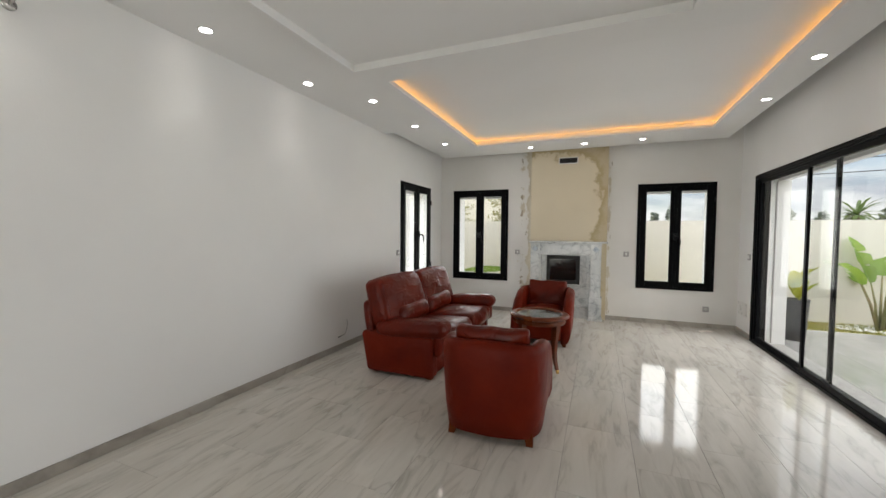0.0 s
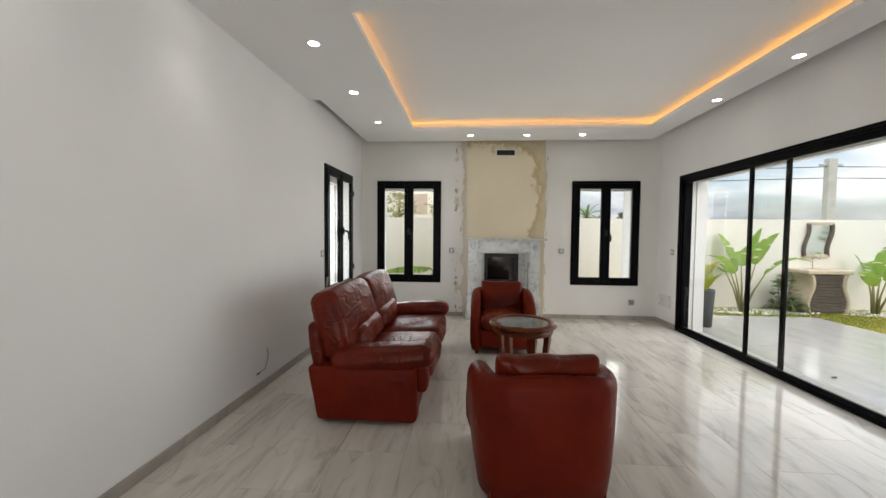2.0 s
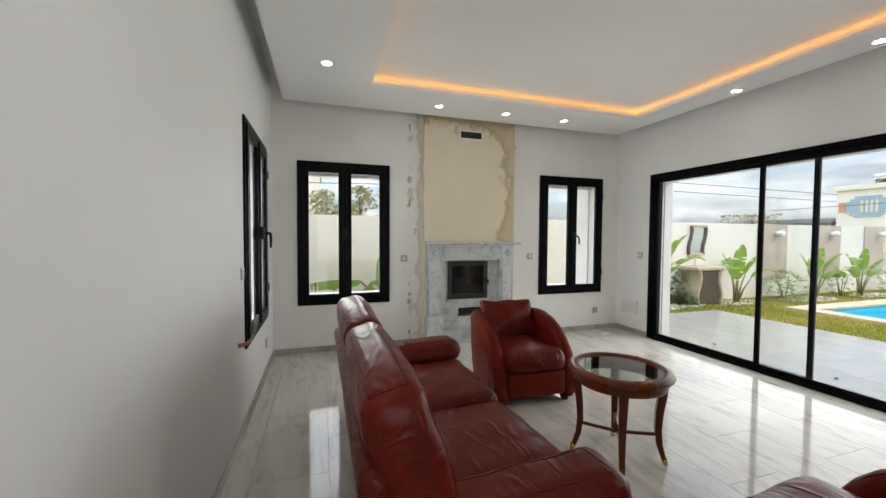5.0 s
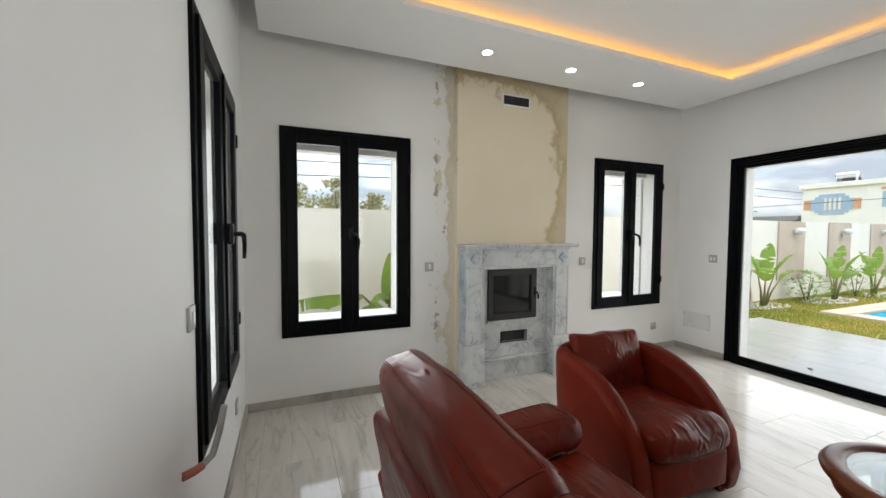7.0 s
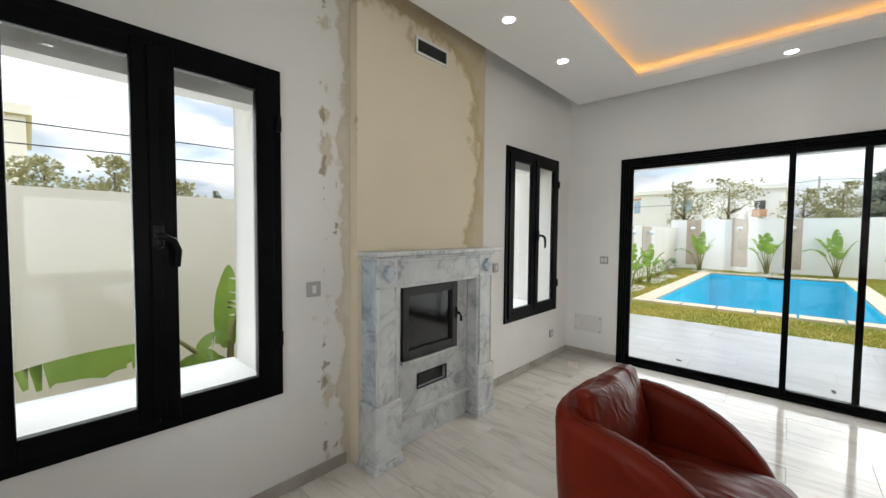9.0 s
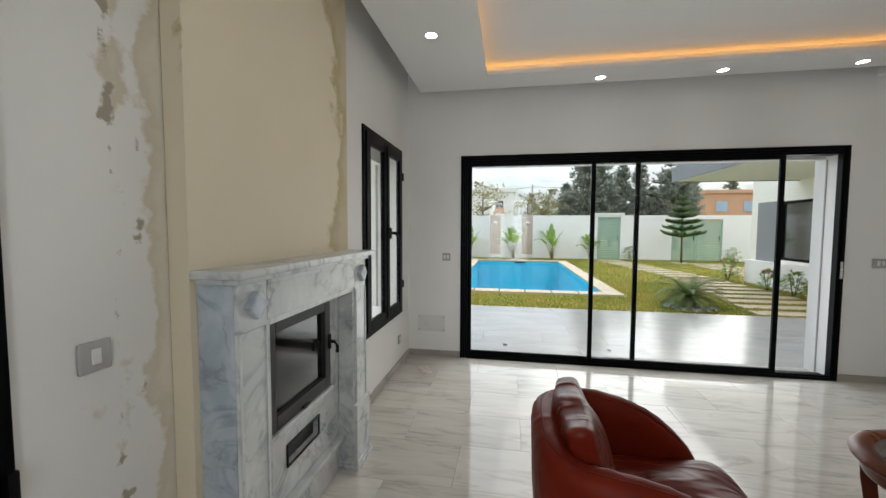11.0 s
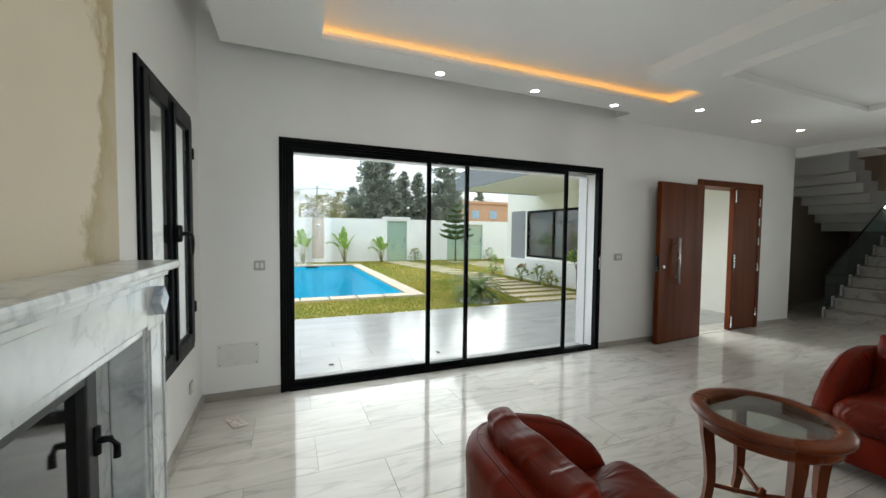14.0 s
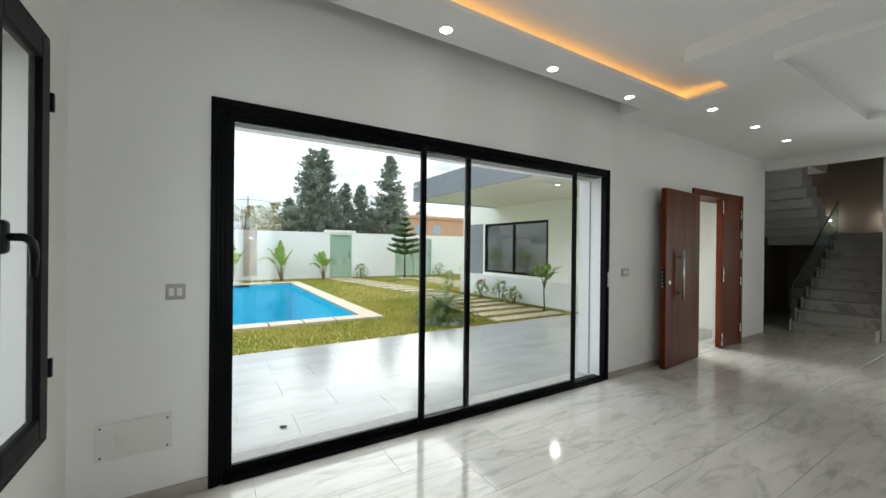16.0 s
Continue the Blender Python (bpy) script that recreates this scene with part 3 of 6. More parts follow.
wall("wall_right", RX, RX + 0.36, -1.30, BY, -0.12, 3.5, [(0, 9, SL0 + 0.03, SL1 - 0.03, -1, SLZ - 0.03), (0, 9, -0.40, 1.04, -1, 2.20)], M_wall, "white painted wall with the sliding door and entrance door")
# unseen wall; its opening is added to hold the rear fill lamp
wall("wall_rear", LX, 0.60, -6.3, -6.0, -0.12, 3.5, [(-2.75, 0.35, -9, 9, 0.15, 2.35)], M_wall, "plain white wall closing the room")
wall("wall_stair_side", 0.60, 0.75, -6.0, -2.55, -0.12, 5.6, [], M_wall, "white wall beside the stair")
wall("wall_stair_end", 0.75, 2.9, -6.3, -6.0, -0.12, 5.6, [], M_stairwall, "dim taupe wall at the stair landing")
wall("wall_stair_outer", 2.9, 3.2, -6.3, -1.5, -0.12, 5.6, [], M_stairwall, "dim taupe outer wall of the stairwell")
wall("wall_over_beam", LX, 2.9, -1.45, -1.30, CZ, 5.6, [], M_wall, "white wall above the ceiling beam")
wall("wall_over_landing", 0.45, 0.60, -6.0, -1.45, CZ, 5.6, [], M_wall, "white upper wall of the stairwell")

beam = tagged(link("trim_beam", boxes((LX, RX, -1.45, -1.30, 2.73, CZ - 0.002)), M_ceiling), "white painted ceiling beam at the hall opening", "beam", kind="structure")

FASCIA = 3.32


def in_recess(x, y):
    return (-2.03 < x < 1.25 and FASCIA < y < 6.19) or (0.84 < x < 1.25 and 2.455 < y < FASCIA + 0.1)


def in_trough(x, y):
    return (-2.15 < x < -2.03 and FASCIA < y < 6.31) or (-2.15 < x < 1.37 and 6.19 < y < 6.31) or (1.25 < x < 1.37 and 2.335 < y < 6.31) or (0.84 < x < 1.37 and 2.335 < y < 2.455)


def in_mould(x, y):
    return -2.16 < x < 0.41 and 0.46 < y < 2.93 and not (-2.12 < x < 0.37 and 0.50 < y < 2.89)


def ceiling_solid(x, y, z):
    if z < CZ:
        return in_mould(x, y)
    if (x < -2.90 and y > 4.95) or y > 6.90 or (x > 1.60 and y > 2.65):
        return z > 3.2
    if in_recess(x, y):
        return z > 3.0
    if in_trough(x, y):
        return not 2.92 < z < 3.0
    return True


tagged(link("ceiling", cells([LX, -2.90, -2.16, -2.15, -2.12, -2.03, 0.37, 0.41, 0.84, 1.25, 1.37, 1.60, RX], [-1.30, 0.46, 0.50, 2.335, 2.455, 2.65, 2.89, 2.93, FASCIA, FASCIA + 0.1, 4.95, 6.19, 6.31, 6.90, BY], [2.82, 2.85, CZ, 2.92, 3.0, 3.2, 3.5], ceiling_solid), M_ceiling), "white plaster ceiling with a lit cove and a moulded panel", "ceiling", kind="structure")
tagged(link("ceiling_rear", boxes((LX, 0.45, -6.0, -1.45, CZ, 3.0)), M_ceiling), "plain white ceiling of the rear area", "ceiling", kind="structure")
tagged(link("ceiling_stairwell", boxes((0.45, 3.2, -6.3, -1.30, 5.6, 5.8)), M_ceiling), "high white ceiling of the stairwell", "ceiling", kind="structure")

floor = tagged(link("floor", boxes((LX - 0.58, RX + 0.36, -6.3, BY + 0.58, -0.12, -0.012), (RX + 0.36, 3.2, -6.3, -1.5, -0.12, -0.012)), M_grout), "polished grey veined marble tile floor", "floor", kind="structure")

# skirting: butted lengths along the walls
for sx0, sx1, sy0, sy1 in ((LX, LX + 0.015, -6.0, BY), (LX + 0.015, -1.30, BY - 0.015, BY), (0.001, RX, BY - 0.015, BY), (RX - 0.015, RX, SL1, BY - 0.015), (RX - 0.015, RX, 1.09, SL0), (RX - 0.015, RX, -1.30, -0.44)):
    tagged(link("baseboard", boxes((sx0, sx1, sy0, sy1, 0.0, 0.070), bevel=0.003), M_skirting), "low grey marble skirting along the wall", "baseboard", kind="structure")

# ground with the pool's pit, terrace slab, garden walls
POOL = (7.25, 15.85, 3.68, 7.42)


def ground_solid(x, y, z):
    return not (POOL[0] - 0.1 < x < POOL[1] + 0.1 and POOL[2] - 0.1 < y < POOL[3] + 0.1)


tagged(link("ground", cells([-900, POOL[0] - 0.1, POOL[1] + 0.1, 900], [-900, POOL[2] - 0.1, POOL[3] + 0.1, 900], [-0.7, -0.12], ground_solid), M_grass), "yellow-green lawn ground reaching the horizon", "ground", kind="structure")
terrace = tagged(link("pavement_terrace", boxes((RX + 0.36, 4.87, -1.2, 7.75, -0.12, -0.035)), M_grout), "pale polished stone terrace beside the house", "terrace", kind="structure")
wall("wall_garden_side", -9.0, 18.0, 9.05, 9.30, -0.12, 1.74, [], M_ext_cream, "cream painted garden boundary wall")
wall("wall_garden_far", 18.0, 18.25, -14.0, 9.30, -0.12, 2.12, [(0, 99, 0.43, 1.53, -1, 2.03), (0, 99, -4.21, -1.95, -1, 1.92)], M_ext, "white garden wall with two gates")
wall("wall_garden_near", -7.0, -6.75, -8.0, 9.05, -0.12, 2.3, [], M_ext, "tall white boundary wall outside the side window")
wall("wall_wing", RX + 0.36, 10.45, -1.5, -1.2, -0.12, 3.3, [(6.45, 9.20, -9, 9, 0.64, 2.20)], M_ext_wing, "cream white rendered wall of the house wing")
wall("wall_wing_end", 10.15, 10.45, -7.0, -1.5, -0.12, 3.3, [], M_ext, "white end wall of the house wing")
tagged(link("wall_wing_roof", boxes((RX + 0.36, 10.45, -7.0, -1.2, 3.3, 3.5)), M_ext), "flat roof slab of the house wing", "roof", kind="structure")
tagged(link("wall_wing_base", boxes((5.4, 10.33, -1.2, -1.0, -0.12, 0.56), bevel=0.01), M_ext), "low white plinth along the wing wall", "plinth", kind="structure")
tagged(link("trim_wing_panel", boxes((9.30, 10.15, -1.2, -1.185, 0.56, 2.22)), M_ext_grey), "grey rendered panel beside the wing window", "wall panel", kind="structure")

canopy = thing("entrance_canopy", "flat porch canopy with a grey fascia and cream underside", "canopy")
part("slab", boxes((RX + 0.362, 8.60, -1.2, 1.72, 2.70, 3.16)), M_ext_wing, canopy, "cream white underside")
part("fascia", boxes((RX + 0.362, 8.63, 1.72, 1.75, 2.68, 3.20), bevel=0.004), M_ext_grey, canopy, "grey front fascia")
part("fascia", boxes((8.60, 8.63, -1.2, 1.72, 2.68, 3.20)), M_ext_grey, canopy, "grey side fascia")


# the lamp at x = 2.85 is unseen, added to brighten the porch wall
for lx, ly in ((4.59, 0.54), (2.85, 0.54)):
    porch = thing("porch_downlight", "small round lit downlight in the porch ceiling", "downlight", pose(lx, ly, 2.70), "porch downlights")
    part("trim_ring", lathe([(0.045, -0.002), (0.055, -0.006), (0.060, 0.0), (0.045, 0.0)], 20, True), M_rocker, porch, "white ring", True)
    part("lamp_face", lathe([(0.0, -0.0035), (0.045, -0.0035), (0.045, 0.0)], 20), M_spot, porch, "glowing lamp face")
    porch_beam = new("porch_beam", bpy.data.lights.new("porch_beam", "SPOT"))
    porch_beam.data.energy, porch_beam.data.spot_size, porch_beam.data.spot_blend, porch_beam.data.shadow_soft_size = PORCH_WATTS, radians(150), 1.0, 0.05
    porch_beam.data.color = (1.0, 0.96, 0.88)
    porch_beam.matrix_world = pose(lx, ly, 2.66)
camera_box = thing("security_camera", "small white security camera on the canopy fascia", "camera", pose(8.40, 1.745, 3.05, 0, 0, 90))
part("mount", boxes((-0.03, 0.03, -0.04, 0.04, -0.04, 0.04), bevel=0.005), M_rocker, camera_box)
part("lens_tube", tube([(0.02, 0, 0), (0.06, 0.02, -0.01), (0.16, 0.06, -0.04)], [0.02, 0.035, 0.035], 12), M_rocker, camera_box, "white round housing", True)


# ---- windows and doors ----
def casement(name, width, height, m, label):
    """A two-leaf window in its own plane: x along the wall, z up, the room on the side of -y."""
    w = tagged(new(name), label, "window", kind="structure")
    w.matrix_basis = m
    b, f = 0.055, 0.075
    part("window_frame", boxes((0, b, -0.015, 0.024, 0, height), (width - b, width, -0.015, 0.024, 0, height), (b, width - b, -0.015, 0.024, 0, b), (b, width - b, -0.015, 0.024, height - b, height), bevel=0.004), M_black, w, "black aluminium outer frame")
    mid = width / 2
    lo, hi = b - 0.012, height - b + 0.012
    for x0, x1 in ((b - 0.012, mid - 0.001), (mid + 0.001, width - b + 0.012)):
        xl, xr = max(x0, b) + f, min(x1, width - b) - f
        s = part("sash", boxes((x0, xl, -0.028, 0.014, lo, hi), (xr, x1, -0.028, 0.014, lo, hi), (xl, xr, -0.028, 0.014, lo, b + f), (xl, xr, -0.028, 0.014, height - b - f, hi), bevel=0.006), M_black, w, "black opening leaf")
        g = part("pane", boxes((xl, xr, -0.016, -0.010, b + f, height - b - f)), M_glass, s, "clear glass")
        g.visible_shadow = False
    bar = part("meeting_rail", boxes((mid - 0.022, mid + 0.022, -0.040, -0.028, b + 0.01, height - b - 0.01), bevel=0.005), M_black, w)
    h = part("handle", joined(rounded(0.023, 0.018, 0.054, 0.016, 3), moved(tube([(0, -0.012, 0), (0, -0.05, 0), (0.012, -0.058, -0.006), (0.045, -0.058, -0.02), (0.062, -0.058, -0.06), (0.058, -0.056, -0.13)], [0.013, 0.013, 0.014, 0.013, 0.012, 0.009], 10), Matrix())), M_blackplastic, w, "black lever handle", True, pose(mid, -0.05, height * 0.5))
    for z in (height * 0.18, height * 0.84):
        part("hinge", boxes((width - 0.026, width - 0.004, -0.034, -0.013, z - 0.04, z + 0.04), bevel=0.004), M_blackplastic, w)
    part("shutter_box", boxes((0.03, width - 0.03, 0.20, 0.33, height - 0.14, height - 0.03)), M_ext, w, "pale roller shutter edge")
    part("shutter_guide", boxes((width - 0.036, width - 0.0305, 0.25, 0.27, 0.058, height - 0.14)), M_cable, w, "grey shutter guide rail")
    part("window_sill", boxes((0.03, width - 0.03, 0.024, 0.64, 0.032, 0.058), bevel=0.004), M_ext, w, "white outer sill")
    return w


casement("window_1", WIN_A[1] - WIN_A[0], WZ1 - WZ0, pose(WIN_A[0], BY, WZ0), "black aluminium two-leaf window beside the fireplace")
casement("window_2", WIN_B[1] - WIN_B[0], WZ1 - WZ0, pose(WIN_B[0], BY, WZ0), "black aluminium two-leaf window near the room corner")
casement("window_3", WIN_L[1] - WIN_L[0], WZ1 - WZ0, pose(LX, WIN_L[0], WZ0, 0, 0, 90), "black aluminium two-leaf window in the side wall")


def sliding_door():
    d = tagged(new("door_1"), "wide black aluminium sliding glass door, partly open", "sliding door", kind="structure")
    x = RX
    frame_parts = []
    for a, b, front, deep in ((0.0, 0.030, x - 0.020, x + 0.13), (0.030, 0.052, x - 0.012, x + 0.13), (0.052, 0.075, x + 0.002, x + 0.13)):
        frame_parts += [(front, deep, SL1 - b, SL1 - a, 0, SLZ - a), (front, deep, SL0 + 0.055, SL1 - b, SLZ - b, SLZ - a)]
    frame_parts += [(x - 0.02, x + 0.055, SL0, SL0 + 0.03, 0, SLZ), (x - 0.01, x + 0.055, SL0 + 0.03, SL0 + 0.055, 0, SLZ)]
    part("door_frame", boxes(*frame_parts, bevel=0.003), M_black, d, "black stepped outer frame")
    part("track", boxes((x - 0.02, x + 0.13, SL0 + 0.055, SL1 - 0.075, 0.0, 0.028), (x - 0.004, x + 0.004, SL0 + 0.055, SL1 - 0.075, 0.028, 0.042), (x + 0.028, x + 0.036, SL0 + 0.055, SL1 - 0.075, 0.028, 0.042)), M_black, d, "black floor track")
    for y0, y1, xx in ((4.644, SL1 - 0.075, x + 0.032), (3.355, 5.130, x + 0.001)):
        s = part("sliding_sash", boxes((xx - 0.013, xx + 0.015, y0, y0 + 0.045, 0.03, SLZ - 0.07), (xx - 0.013, xx + 0.015, y1 - 0.045, y1, 0.03, SLZ - 0.07), (xx - 0.013, xx + 0.015, y0 + 0.045, y1 - 0.045, 0.03, 0.085), (xx - 0.013, xx + 0.015, y0 + 0.045, y1 - 0.045, SLZ - 0.115, SLZ - 0.07), bevel=0.004), M_black, d, "black sliding leaf")
        g = part("pane", boxes((xx - 0.002, xx + 0.004, y0 + 0.045, y1 - 0.045, 0.085, SLZ - 0.115)), M_glass, s, "clear glass")
        g.visible_shadow = False
    part("shutter_box", boxes((x + 0.22, x + 0.31, SL0 + 0.031, SL1 - 0.031, 2.165, SLZ - 0.031)), M_ext, d, "pale roller shutter edge")
    part("blind_guide", boxes((x + 0.20, x + 0.215, SL1 - 0.037, SL1 - 0.031, 0.0, 2.16)), M_cable, d, "grey blind guide rail")
    part("blind_guide", boxes((x + 0.20, x + 0.215, SL0 + 0.031, SL0 + 0.036, 0.0, 2.16)), M_cable, d, "grey blind guide rail")
    part("latch", boxes((x - 0.028, x - 0.02, SL0 + 0.015, SL0 + 0.035, 1.0, 1.16), bevel=0.002), M_steel, d, "small steel latch plate")
    return d


sliding_door()


def entrance_door():
    d = tagged(new("door_2"), "open reddish mahogany entrance door with a steel pull handle", "door", kind="structure")
    y0, y1, top = -0.43, 1.06, 2.235
    part("door_frame", boxes((RX - 0.025, RX + 0.30, y0, y0 + 0.085, 0, top), (RX - 0.025, RX + 0.30, y1 - 0.085, y1, 0, top), (RX - 0.025, RX + 0.30, y0 + 0.085, y1 - 0.085, top - 0.085, top), bevel=0.006), M_door, d, "mahogany frame")
    leaf = part("door_leaf", boxes((-0.03, 0.03, 0.0, 0.95, 0.01, 2.13), bevel=0.005), M_door, d, "thick open mahogany leaf", matrix=pose(RX - 0.06, 1.04, 0, 0, 0, 4.5))
    part("pull_handle", joined(tube([(-0.085, 0.62, 0.80), (-0.085, 0.62, 1.40)], 0.016, 12), tube([(-0.03, 0.62, 0.88), (-0.085, 0.62, 0.88)], 0.011), tube([(-0.03, 0.62, 1.32), (-0.085, 0.62, 1.32)], 0.011)), M_steel, leaf, "long steel bar", True)
    part("lock_cylinder", moved(lathe([(0.0, 0), (0.024, 0), (0.024, 0.008), (0.012, 0.012)], 20), pose(-0.03, 0.86, 1.02, 0, -90, 0)), M_steel, leaf, "round steel lock")
    part("lock_plate", boxes((-0.028, 0.028, 0.951, 0.957, 0.95, 1.18), bevel=0.002), M_blackplastic, leaf, "black edge lock")
    for k in range(5):
        part("lock_bolt", moved(lathe([(0.009, 0), (0.009, 0.018)], 12), pose(0, 0.957, 0.975 + 0.042 * k, -90, 0, 0)), M_steel, leaf, "steel bolt")
    half = part("half_leaf", boxes((RX - 0.02, RX + 0.045, y0 + 0.087, 0.27, 0.01, top - 0.09), (RX - 0.035, RX - 0.02, 0.22, 0.285, 0.01, top - 0.09), bevel=0.004), M_door, d, "fixed narrow leaf")
    part("strike_plate", boxes((RX - 0.045, RX - 0.036, 0.225, 0.275, 0.94, 1.16), bevel=0.002), M_blackplastic, half, "black strike plate")
    for k in range(5):
        part("strike_hole", boxes((RX - 0.049, RX - 0.045, 0.238, 0.262, 0.965 + 0.042 * k, 0.982 + 0.042 * k)), M_steel, half, "steel socket")
    for z in (0.25, 0.95, 1.35, 1.65, 1.95):
        part("hinge", tube([(RX - 0.032, y0 + 0.082, z - 0.06), (RX - 0.032, y0 + 0.082, z + 0.06)], 0.008, 10), M_steel, half, "steel hinge")
    for z in (0.14, 2.02):
        part("flush_bolt", boxes((RX - 0.039, RX - 0.0352, 0.24, 0.262, z - 0.09, z + 0.09), bevel=0.001), M_steel, half, "steel flush bolt")
    return d


entrance_door()
wing_win = tagged(new("window_4"), "dark sliding window of the house wing", "window", kind="structure")
part("window_frame", boxes((6.45, 6.52, -1.28, -1.20, 0.64, 2.20), (9.13, 9.20, -1.28, -1.20, 0.64, 2.20), (6.52, 9.13, -1.28, -1.20, 0.64, 0.71), (6.52, 9.13, -1.28, -1.20, 2.13, 2.20), (7.79, 7.86, -1.27, -1.21, 0.71, 2.13), bevel=0.004), M_black, wing_win, "black frame")
for a, b in ((6.52, 7.79), (7.86, 9.13)):
    part("pane", boxes((a, b, -1.255, -1.245, 0.71, 2.13)), M_darkglass, wing_win, "dark reflecting glass")


# ---- fireplace ----
def fireplace():
    breast = tagged(link("chimney_breast", boxes((-1.265, 0.0, 7.02, BY - 0.003, 0.0, CZ + 0.3)), M_breast), "shallow chimney breast of bare cream plaster with tan patches", "chimney breast", kind="structure")
    vent = thing("air_vent", "dark slot vent with a white frame high on the chimney breast", "vent")
    part("vent_frame", boxes((-0.80, -0.48, 7.004, 7.019, 2.655, 2.67), (-0.80, -0.48, 7.004, 7.019, 2.755, 2.77), (-0.80, -0.785, 7.004, 7.019, 2.67, 2.755), (-0.495, -0.48, 7.004, 7.019, 2.67, 2.755)), M_rocker, vent, "white rim")
    part("grille", boxes((-0.785, -0.495, 7.012, 7.019, 2.67, 2.755)), M_firebox, vent, "black opening")
    for k in range(3):
        part("slat", moved(boxes((-0.145, 0.145, -0.004, 0.004, -0.001, 0.001)), pose(-0.64, 7.009, 2.690 + 0.021 * k, 35)), M_blackplastic, vent)

    f = thing("fireplace", "grey-white marble fireplace surround with a black glazed firebox", "fireplace")
    y0 = 6.868
    part("mantel_shelf", joined(boxes((-1.27, 0.015, 6.828, 7.019, 1.292, 1.322), bevel=0.01), boxes((-1.245, -0.07, 6.85, 7.019, 1.272, 1.292), bevel=0.006)), M_marble, f, "marble mantel shelf")
    for a, b in ((-1.235, -1.075), (-0.245, -0.085)):
        part("pilaster", boxes((a, b, y0, 7.019, 0.40, 1.10), bevel=0.004), M_marble, f)
        part("pilaster_bead", boxes((a + 0.004, a + 0.014, y0 - 0.006, y0, 0.41, 1.10), (b - 0.014, b - 0.004, y0 - 0.006, y0, 0.41, 1.10), bevel=0.002), M_marble, f, "narrow raised bead")
        # added thin faces whose blue-grey colour stands for sky light on the sides
        for xs in (a - 0.003, b):
            part("side_slab", boxes((xs, xs + 0.003, y0 + 0.012, 7.019, 0.402, 1.27)), M_blue_tint_marble, f, "thin marble side face with the sky's blue put into its colour")
        part("plinth", joined(boxes((a - 0.022, b + 0.022, y0 - 0.018, 7.019, 0.05, 0.40), bevel=0.006), boxes((a - 0.030, b + 0.030, y0 - 0.024, 7.019, 0.035, 0.06), bevel=0.006), boxes((a - 0.036, b + 0.036, y0 - 0.03, 7.019, 0.0, 0.035), bevel=0.006)), M_marble, f, "stepped marble foot")
        c = (a + b) / 2
        part("corner_block", boxes((a, b, y0, 7.019, 1.10, 1.272), bevel=0.004), M_marble, f)
        part("diamond", moved(boxes((-0.038, 0.038, -0.016, 0.016, -0.038, 0.038), bevel=0.008), pose(c, y0 - 0.014, 1.19, 0, 45, 0)), M_blue_tint_marble, f, "raised diamond ornament")
    part("lintel", boxes((-1.075, -0.245, y0, 7.019, 1.115, 1.272), (-1.075, -0.245, y0 - 0.008, y0, 1.25, 1.272), bevel=0.004), M_marble, f)
    part("inner_moulding", boxes((-1.075, -1.05, y0 + 0.006, y0 + 0.099, 0.22, 1.115), (-0.27, -0.245, y0 + 0.006, y0 + 0.099, 0.22, 1.115), (-1.05, -0.27, y0 + 0.006, y0 + 0.099, 1.09, 1.115), bevel=0.005), M_marble, f)
    part("back_panel", cells([-1.05, -0.965, -0.81, -0.52, -0.415, -0.27], [y0 + 0.10, 7.019], [0.0, 0.36, 0.46, 0.585, 1.075, 1.09], lambda x, y, z: not ((-0.965 < x < -0.415 and 0.585 < z < 1.075) or (-0.81 < x < -0.52 and 0.36 < z < 0.46))), M_marble, f, "recessed marble panel")
    part("ledge", boxes((-1.07, -0.25, y0 + 0.055, y0 + 0.10, 0.195, 0.225), bevel=0.006), M_marble, f)
    part("ash_slot", boxes((-0.81, -0.52, y0 + 0.13, 7.019, 0.36, 0.46)), M_firebox, f, "black air slot")
    part("slot_rim", boxes((-0.815, -0.515, y0 + 0.092, y0 + 0.10, 0.355, 0.363), (-0.815, -0.515, y0 + 0.092, y0 + 0.10, 0.457, 0.465), (-0.815, -0.807, y0 + 0.092, y0 + 0.10, 0.363, 0.457), (-0.523, -0.515, y0 + 0.092, y0 + 0.10, 0.363, 0.457)), M_blackplastic, f)
    door = part("firebox_door", boxes((-0.965, -0.915, y0 + 0.075, y0 + 0.14, 0.585, 1.075), (-0.475, -0.415, y0 + 0.075, y0 + 0.14, 0.585, 1.075), (-0.915, -0.475, y0 + 0.075, y0 + 0.14, 1.015, 1.075), (-0.915, -0.475, y0 + 0.075, y0 + 0.14, 0.585, 0.65), bevel=0.006), M_firebox, f, "black iron door")
    part("fire_glass", boxes((-0.915, -0.475, y0 + 0.10, y0 + 0.105, 0.65, 1.015)), M_fireglass, door, "smoked glass")
    part("door_handle", joined(tube([(-0.435, y0 + 0.075, 0.84), (-0.435, y0 + 0.04, 0.84), (-0.43, y0 + 0.028, 0.815), (-0.43, y0 + 0.028, 0.78)], [0.011, 0.010, 0.009, 0.010], 10), tube([(-0.435, y0 + 0.073, 0.80), (-0.435, y0 + 0.073, 0.88)], 0.012, 8)), M_blackplastic, door, "black latch handle", True)
    part("air_lever", boxes((-0.72, -0.66, y0 + 0.062, y0 + 0.075, 0.592, 0.604), bevel=0.003), M_blackplastic, door, "small black air lever")
    part("lip", boxes((-0.975, -0.405, y0 + 0.065, y0 + 0.10, 0.560, 0.582), bevel=0.004), M_marble, f)
    part("firebox_back", boxes((-0.965, -0.415, 7.005, 7.019, 0.585, 1.075)), M_firebox, f)
    return f


fireplace()


